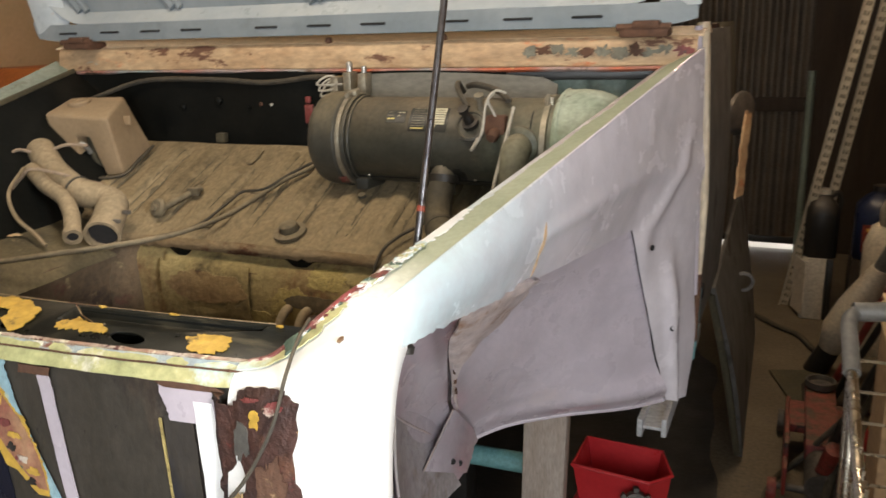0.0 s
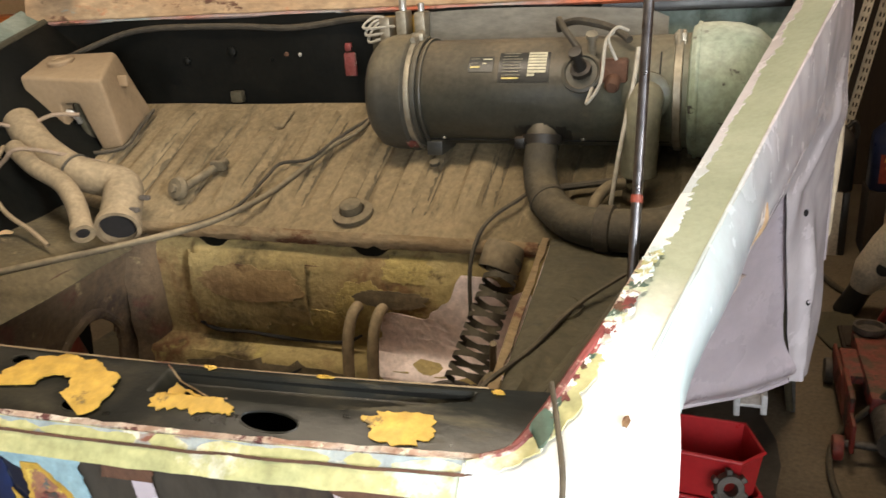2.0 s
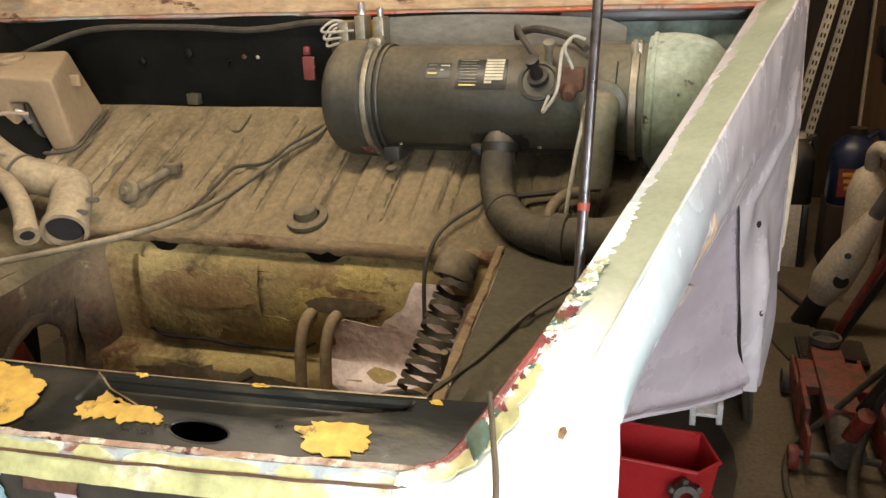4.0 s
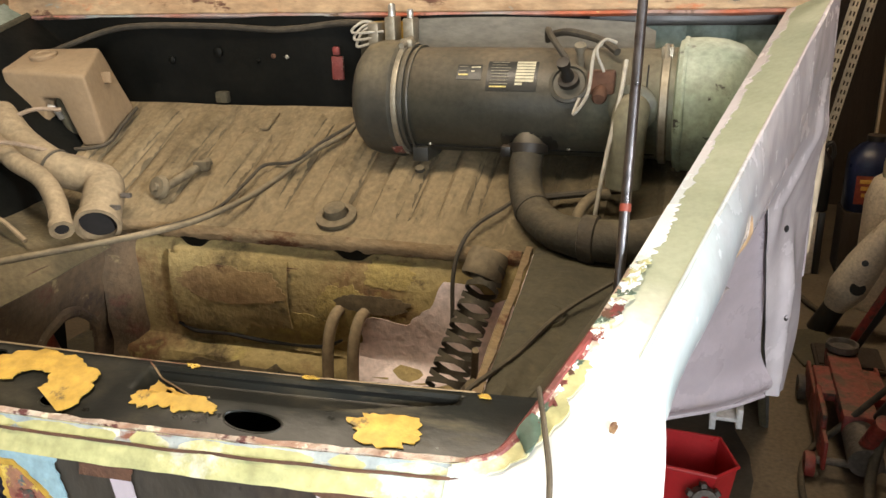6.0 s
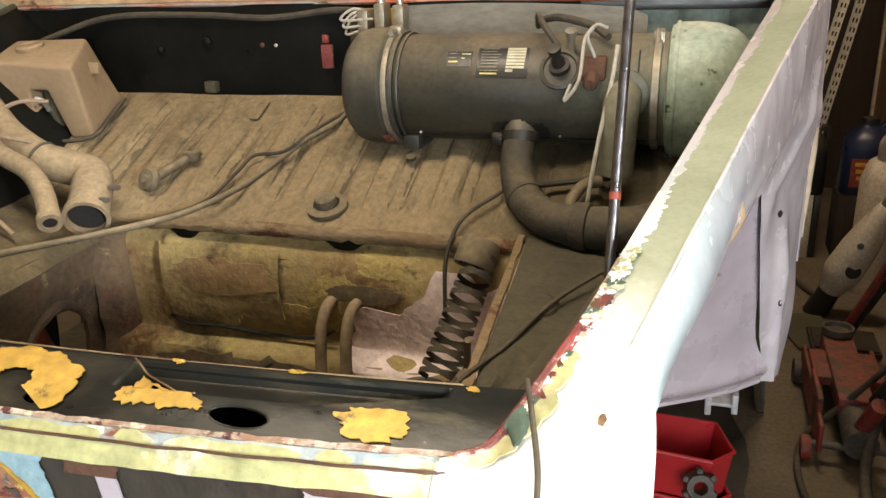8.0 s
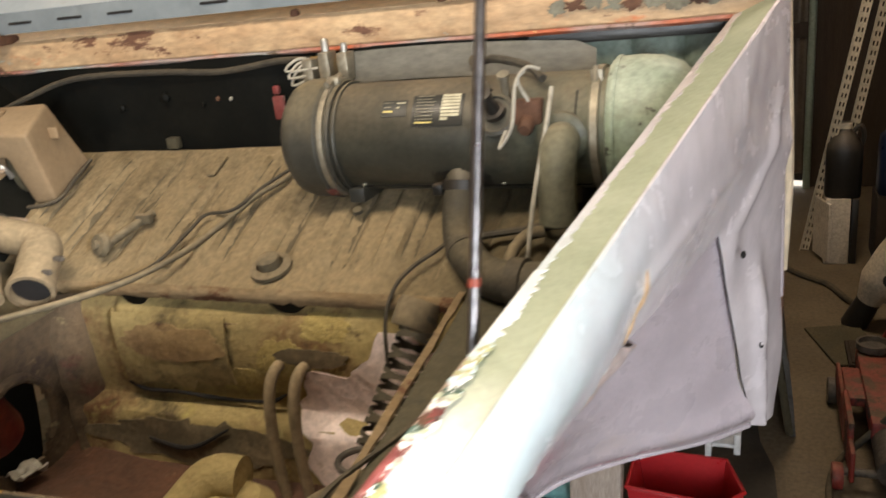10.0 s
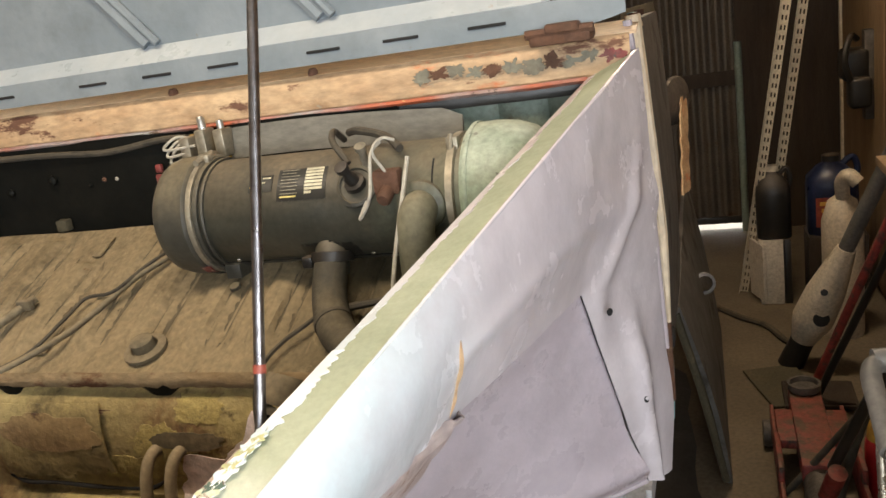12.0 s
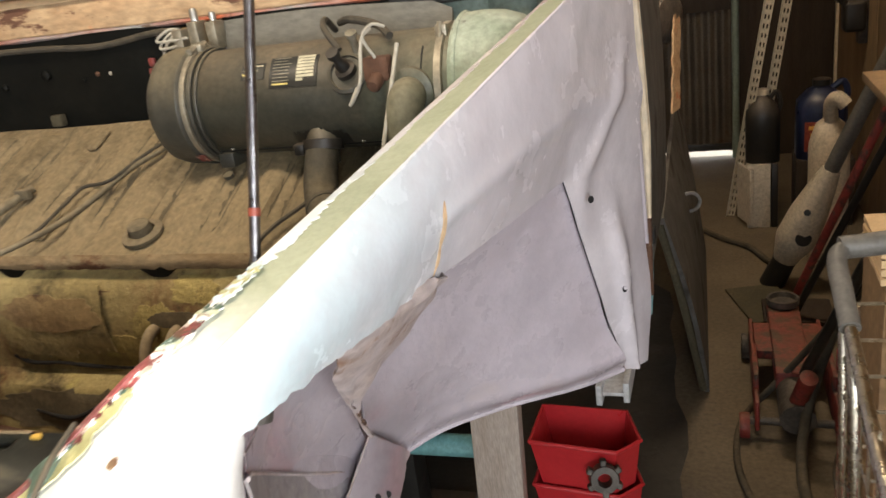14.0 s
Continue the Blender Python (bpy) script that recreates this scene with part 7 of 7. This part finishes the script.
# string trimmer / blower leaning
bw = thing("leaf_blower", (0.22, 3.62, 0.0), "off-white garden blower with a grey tube, leaning", "blower")
bd_ = Vector((0.20, -0.10, 0.52)).normalized()
b0 = Vector((0.195, 3.64, 0.12))
part("body", tube([b0, b0 + bd_ * 0.10, b0 + bd_ * 0.22, b0 + bd_ * 0.33, b0 + bd_ * 0.42], [0.045, 0.075, 0.070, 0.052, 0.034], 20), "offwhite", bw, "off-white plastic body")
part("vent", revolve([(0.030, 0), (0.028, 0.004), (0, 0.005)], along(b0 + bd_ * 0.13 + Vector((0.012, -0.072, 0.0)), (0.1, -1, 0.1)), 18), "blackplastic", bw)
part("vent", revolve([(0.013, 0), (0.012, 0.004), (0, 0.005)], along(b0 + bd_ * 0.25 + Vector((-0.020, -0.062, 0.0)), (-0.2, -1, 0.1)), 14), "blackplastic", bw)
part("foot", tube([b0 - bd_ * 0.13, b0], [0.05, 0.045], 14), "blackplastic", bw)
part("tube", tube([b0 + bd_ * 0.40, b0 + bd_ * 0.75, b0 + bd_ * 1.3], 0.028, 14), "greytube", bw, "grey blower tube")
hd = thing("white_can", (0.37, 3.95, 0.0), "off-white plastic can with a bent spout", "can")
part("body", revolve([(0, 0), (0.075, 0), (0.08, 0.02), (0.08, 0.50), (0.055, 0.58), (0.03, 0.60), (0, 0.60)], Matrix.Translation((0.385, 3.98, 0.0)), 20), "offwhite", hd)
part("spout", tube([(0.385, 3.96, 0.60), (0.38, 3.93, 0.67), (0.40, 3.90, 0.70), (0.43, 3.89, 0.67)], 0.028, 12), "offwhite", hd)
solo("pole", tube([(0.185, 3.24, 0.10), (0.60, 2.95, 1.35)], 0.014, 10, 1), "redpaint", "red painted pole leaning on the wall", "pole")
solo("pole", tube([(0.21, 3.30, 0.05), (0.60, 3.02, 1.16)], 0.013, 10, 1), "blackplastic", "black pole leaning on the wall", "pole")
solo("hose", tube([(0.60, 2.30, 0.92), (0.46, 2.36, 0.84), (0.35, 2.42, 0.70), (0.25, 2.52, 0.42), (0.17, 2.50, 0.12), (0.15, 2.30, 0.02), (0.20, 2.1, 0.016), (0.24, 1.9, 0.016)], 0.015, 10), "cable", "thick black hose hanging to the floor", "hose")
solo("hose", tube([(0.58, 2.5, 0.75), (0.40, 2.50, 0.62), (0.28, 2.58, 0.42), (0.10, 2.66, 0.12), (0.01, 2.62, 0.02), (-0.01, 2.40, 0.012), (0.05, 2.15, 0.012), (0.12, 1.95, 0.012)], 0.010, 10), "cable", "black cable lying in a loop on the floor", "cable")
solo("hose", tube([(0.36, 2.44, 0.55), (0.30, 2.42, 0.30), (0.24, 2.40, 0.06), (0.23, 2.30, 0.012), (0.25, 2.15, 0.012)], 0.008, 8), "cable", "thin black cable beside the jack", "cable")
# mats on the floor
solo("floor_mat", box(0.03, 0.23, 3.30, 3.62, 0.001, 0.012, 0.003, 1, Matrix.Translation((0.1, 3.4, 0)) @ Matrix.Rotation(0.3, 4, "Z") @ Matrix.Translation((-0.1, -3.4, 0))), "darkdust", "flat dark rubber mat on the floor", "mat")
solo("tray", merge(box(0.10, 0.34, 3.26, 3.46, 0.012, 0.030, 0.004), box(0.11, 0.33, 3.27, 3.45, 0.028, 0.036, 0.003)), "darkwood", "shallow dark tray on the floor", "tray")
# floor jack
jk = thing("floor_jack", (0.15, 2.80, 0.0), "worn red hydraulic floor jack with a round saddle", "jack")
for x in (0.045, 0.255):
    part("side_plate", merge(box(x - 0.006, x + 0.006, 2.52, 3.06, 0.045, 0.140, 0.004), box(x - 0.008, x + 0.008, 2.60, 2.80, 0.09, 0.185, 0.006)), "redpaint", jk, "worn red side plate")
part("frame", box(0.05, 0.25, 2.80, 3.00, 0.125, 0.155, 0.005), "redpaint", jk)
part("lift_arm", box(0.10, 0.20, 2.64, 3.12, 0.11, 0.170, 0.008), "redpaint", jk)
part("saddle", revolve([(0.0, 0), (0.045, 0), (0.052, 0.008), (0.052, 0.028), (0.044, 0.028), (0.040, 0.012), (0, 0.012)], Matrix.Translation((0.15, 3.10, 0.172)), 24), "steelwool", jk, "dirty iron saddle")
part("cylinder", tube([(0.15, 2.50, 0.10), (0.15, 2.70, 0.115)], 0.048, 18), "steelwool", jk, "grimy hydraulic cylinder")
part("cross_bar", tube([(0.0, 2.56, 0.055), (0.30, 2.56, 0.055)], 0.012, 10), "steelwool", jk)
for x, y, r in ((0.012, 2.56, 0.036), (0.288, 2.56, 0.036), (0.03, 3.04, 0.042), (0.27, 3.04, 0.042)):
    part("wheel", revolve([(0.010, -0.014), (r, -0.014), (r + 0.002, -0.010), (r + 0.002, 0.010), (r, 0.014), (0.010, 0.014)], along((x, y, r + 0.002), (1, 0, 0)), 20), "redpaint" if r < 0.04 else "steelwool", jk)
part("handle_socket", tube([(0.15, 2.54, 0.13), (0.17, 2.46, 0.26)], 0.024, 12), "redpaint", jk)
part("handle", tube([(0.165, 2.52, 0.24), (0.25, 2.30, 0.62), (0.33, 2.10, 0.96)], 0.014, 10), "blackplastic", jk, "black jack handle")
# bottles by the jack
bt = thing("spray_bottle", (0.33, 2.62, 0.0), "red bottle with a yellow collar by the jack", "bottle")
part("body", revolve([(0, 0), (0.042, 0), (0.045, 0.01), (0.045, 0.20), (0.040, 0.215)], Matrix.Translation((0.315, 2.72, 0.0)), 20), "redplastic", bt)
part("collar", revolve([(0.040, 0.0), (0.036, 0.05), (0.020, 0.085), (0, 0.087)], Matrix.Translation((0.315, 2.72, 0.2155)), 20), "yellow", bt, "yellow collar")
part("spout", tube([(0.315, 2.72, 0.29), (0.318, 2.72, 0.35)], [0.016, 0.010], 12), "offwhite", bt)

# ---- shopping cart at the wall ----
ct = thing("shopping_cart", (0.36, 1.55, 0.0), "chrome wire shopping cart with a grey handle", "cart")
part("handle_bar", tube([(0.112, 1.585, 0.975), (0.28, 1.605, 0.985), (0.56, 1.62, 0.985)], 0.017, 14), "greytube", ct, "grey plastic handle bar")
part("handle_label", tube([(0.175, 1.594, 0.980), (0.235, 1.600, 0.9835)], 0.0185, 14), "blackplastic", ct)
part("corner", tube([(0.125, 1.588, 0.977), (0.106, 1.565, 0.968), (0.106, 1.50, 0.945), (0.108, 1.44, 0.92)], 0.0135, 12), "greytube", ct, "grey plastic corner grip")
part("frame_tube", tube([(0.107, 1.46, 0.93), (0.110, 1.38, 0.90), (0.112, 1.20, 0.86), (0.115, 0.85, 0.84)], 0.0085, 10), "cartwire", ct)
part("frame_tube", tube([(0.112, 1.50, 0.91), (0.114, 1.44, 0.86), (0.116, 1.40, 0.72), (0.118, 1.36, 0.45), (0.12, 1.32, 0.16)], 0.0085, 10), "cartwire", ct)
part("frame_tube", tube([(0.116, 1.56, 0.88), (0.118, 1.50, 0.60), (0.12, 1.44, 0.20)], 0.007, 10), "cartwire", ct)
part("frame_tube", tube([(0.56, 1.60, 0.98), (0.56, 1.50, 0.92), (0.56, 1.30, 0.50), (0.56, 1.25, 0.14)], 0.009, 10), "cartwire", ct)
for k in range(7):
    z = 0.88 - 0.055 * k
    part("basket_wire", tube([(0.118, 1.60 - 0.01 * k, z), (0.118, 0.85, z - 0.03)], 0.003, 6, 1, smooth=False), "cartwire", ct)
    part("basket_wire", tube([(0.118, 1.60 - 0.01 * k, z), (0.56, 1.62 - 0.01 * k, z)], 0.003, 6, 1, smooth=False), "cartwire", ct)
for k in range(12):
    y = 1.56 - 0.06 * k
    part("basket_wire", tube([(0.1155, y, 0.885), (0.1155, y - 0.03, 0.50)], 0.0025, 6, 1, smooth=False), "cartwire", ct)
for x, y in ((0.14, 1.30), (0.54, 1.24), (0.16, 0.90), (0.52, 0.90)):
    part("castor", merge(revolve([(0.01, -0.012), (0.05, -0.012), (0.052, 0), (0.05, 0.012), (0.01, 0.012)], along((x, y, 0.053), (1, 0, 0)), 18), box(x - 0.018, x + 0.018, y - 0.015, y + 0.015, 0.05, 0.17, 0.004)), "steelwool", ct)
part("bottom_frame", merge(box(0.13, 0.15, 0.88, 1.36, 0.15, 0.17, 0.004), box(0.52, 0.54, 0.88, 1.36, 0.15, 0.17, 0.004), box(0.13, 0.54, 1.28, 1.30, 0.15, 0.17, 0.004)), "cartwire", ct)
part("basket_floor", box(0.12, 0.56, 0.85, 1.50, 0.488, 0.494, 0.001), "cartwire", ct)
cn = thing("carton", (0.35, 1.75, 0.0), "tall brown cardboard box beside the cart", "carton")
part("body", box(0.185, 0.52, 1.655, 1.85, 0.0, 0.875, 0.006), "carton", cn)
part("flap", box(0.186, 0.350, 1.656, 1.849, 0.876, 0.880, 0.001), "carton", cn)
part("flap", box(0.354, 0.519, 1.656, 1.849, 0.876, 0.880, 0.001), "carton", cn)
part("tape", box(0.325, 0.380, 1.652, 1.853, 0.8805, 0.8815, 0.0003, 1), "offwhite", cn, "pale packing tape")
for k in range(4):
    solo("towel", sheet(lambda u, v: Vector((0.178 + 0.26 * u, 1.65 + 0.17 * v + 0.004 * noise.noise((u * 3, v * 3, k)), 0.897 + 0.015 * k + 0.010 * math.sin(math.pi * u) * math.sin(math.pi * v) + 0.005 * noise.noise((u * 4, v * 4, k * 3)))), 16, 12, 0.011), "cloth", "folded cream towel stacked on the carton", "towel", group="folded towels")
# Bucket shape and its shelf are made up for a cream hanging thing
solo("cream_stand_in", revolve([(0, 0), (0.11, 0), (0.13, 0.34), (0.136, 0.34), (0.136, 0.36), (0.125, 0.36)], Matrix.Translation((0.46, 2.62, 0.98)), 28), "offwhite", "off-white bucket shape standing in for a cream hanging thing", "bucket")
solo("shelf", merge(box(0.33, 0.615, 2.4, 2.9, 0.955, 0.98, 0.003), box(0.58, 0.615, 2.44, 2.47, 0.72, 0.955, 0.003), box(0.58, 0.615, 2.83, 2.86, 0.72, 0.955, 0.003)), "wallwood", "small plywood shelf on the wall", "shelf")

# ---- along the west wall ----
cb = thing("cabinet", (-3.80, 3.55, 0.0), "orange painted steel cabinet", "cabinet")
part("body", box(-3.98, -3.62, 3.16, 3.62, 0.0, 1.33, 0.008), "orange", cb)
part("door", box(-3.618, -3.603, 3.175, 3.605, 0.05, 1.30, 0.004), "orange", cb)
part("handle", box(-3.602, -3.585, 3.24, 3.256, 0.65, 0.80, 0.004), "zinc", cb)
wbd = thing("wall_board", (-3.97, 2.1, 1.08), "large cream board in a dark frame on the wall", "board")
part("panel", box(-3.992, -3.975, 1.30, 2.60, 1.10, 2.10, 0.001), "whiteboard", wbd)
for a in ((1.28, 2.63, 1.065, 1.10), (1.28, 2.63, 2.10, 2.135)):
    part("frame", box(-3.995, -3.965, *a, 0.004), "darkwood", wbd)
for a in ((1.26, 1.30, 1.065, 2.135), (2.60, 2.64, 1.065, 2.135)):
    part("frame", box(-3.995, -3.964, *a, 0.004), "darkwood", wbd)
solo("paper_sheet", sheet(lambda u, v: Vector((-3.93 + 0.05 * v + 0.04 * noise.noise((u * 4, v * 4, 0)), 1.3 + 1.5 * u, 1.02 - 0.55 * v)), 24, 12, 0.004), "pinkpaper", "crumpled pinkish paper sheets against the wall", "paper")
solo("conduit", tube([(-3.95, 3.10, 0.0), (-3.95, 3.08, 1.2), (-3.95, 3.06, 2.65)], 0.022, 10), "offwhite", "pale upright conduit on the wall", "pipe")
solo("plank", box(-3.99, -3.955, 2.70, 2.98, 0.0, 2.4, 0.006), "wood", "grey weathered board standing at the wall", "board")
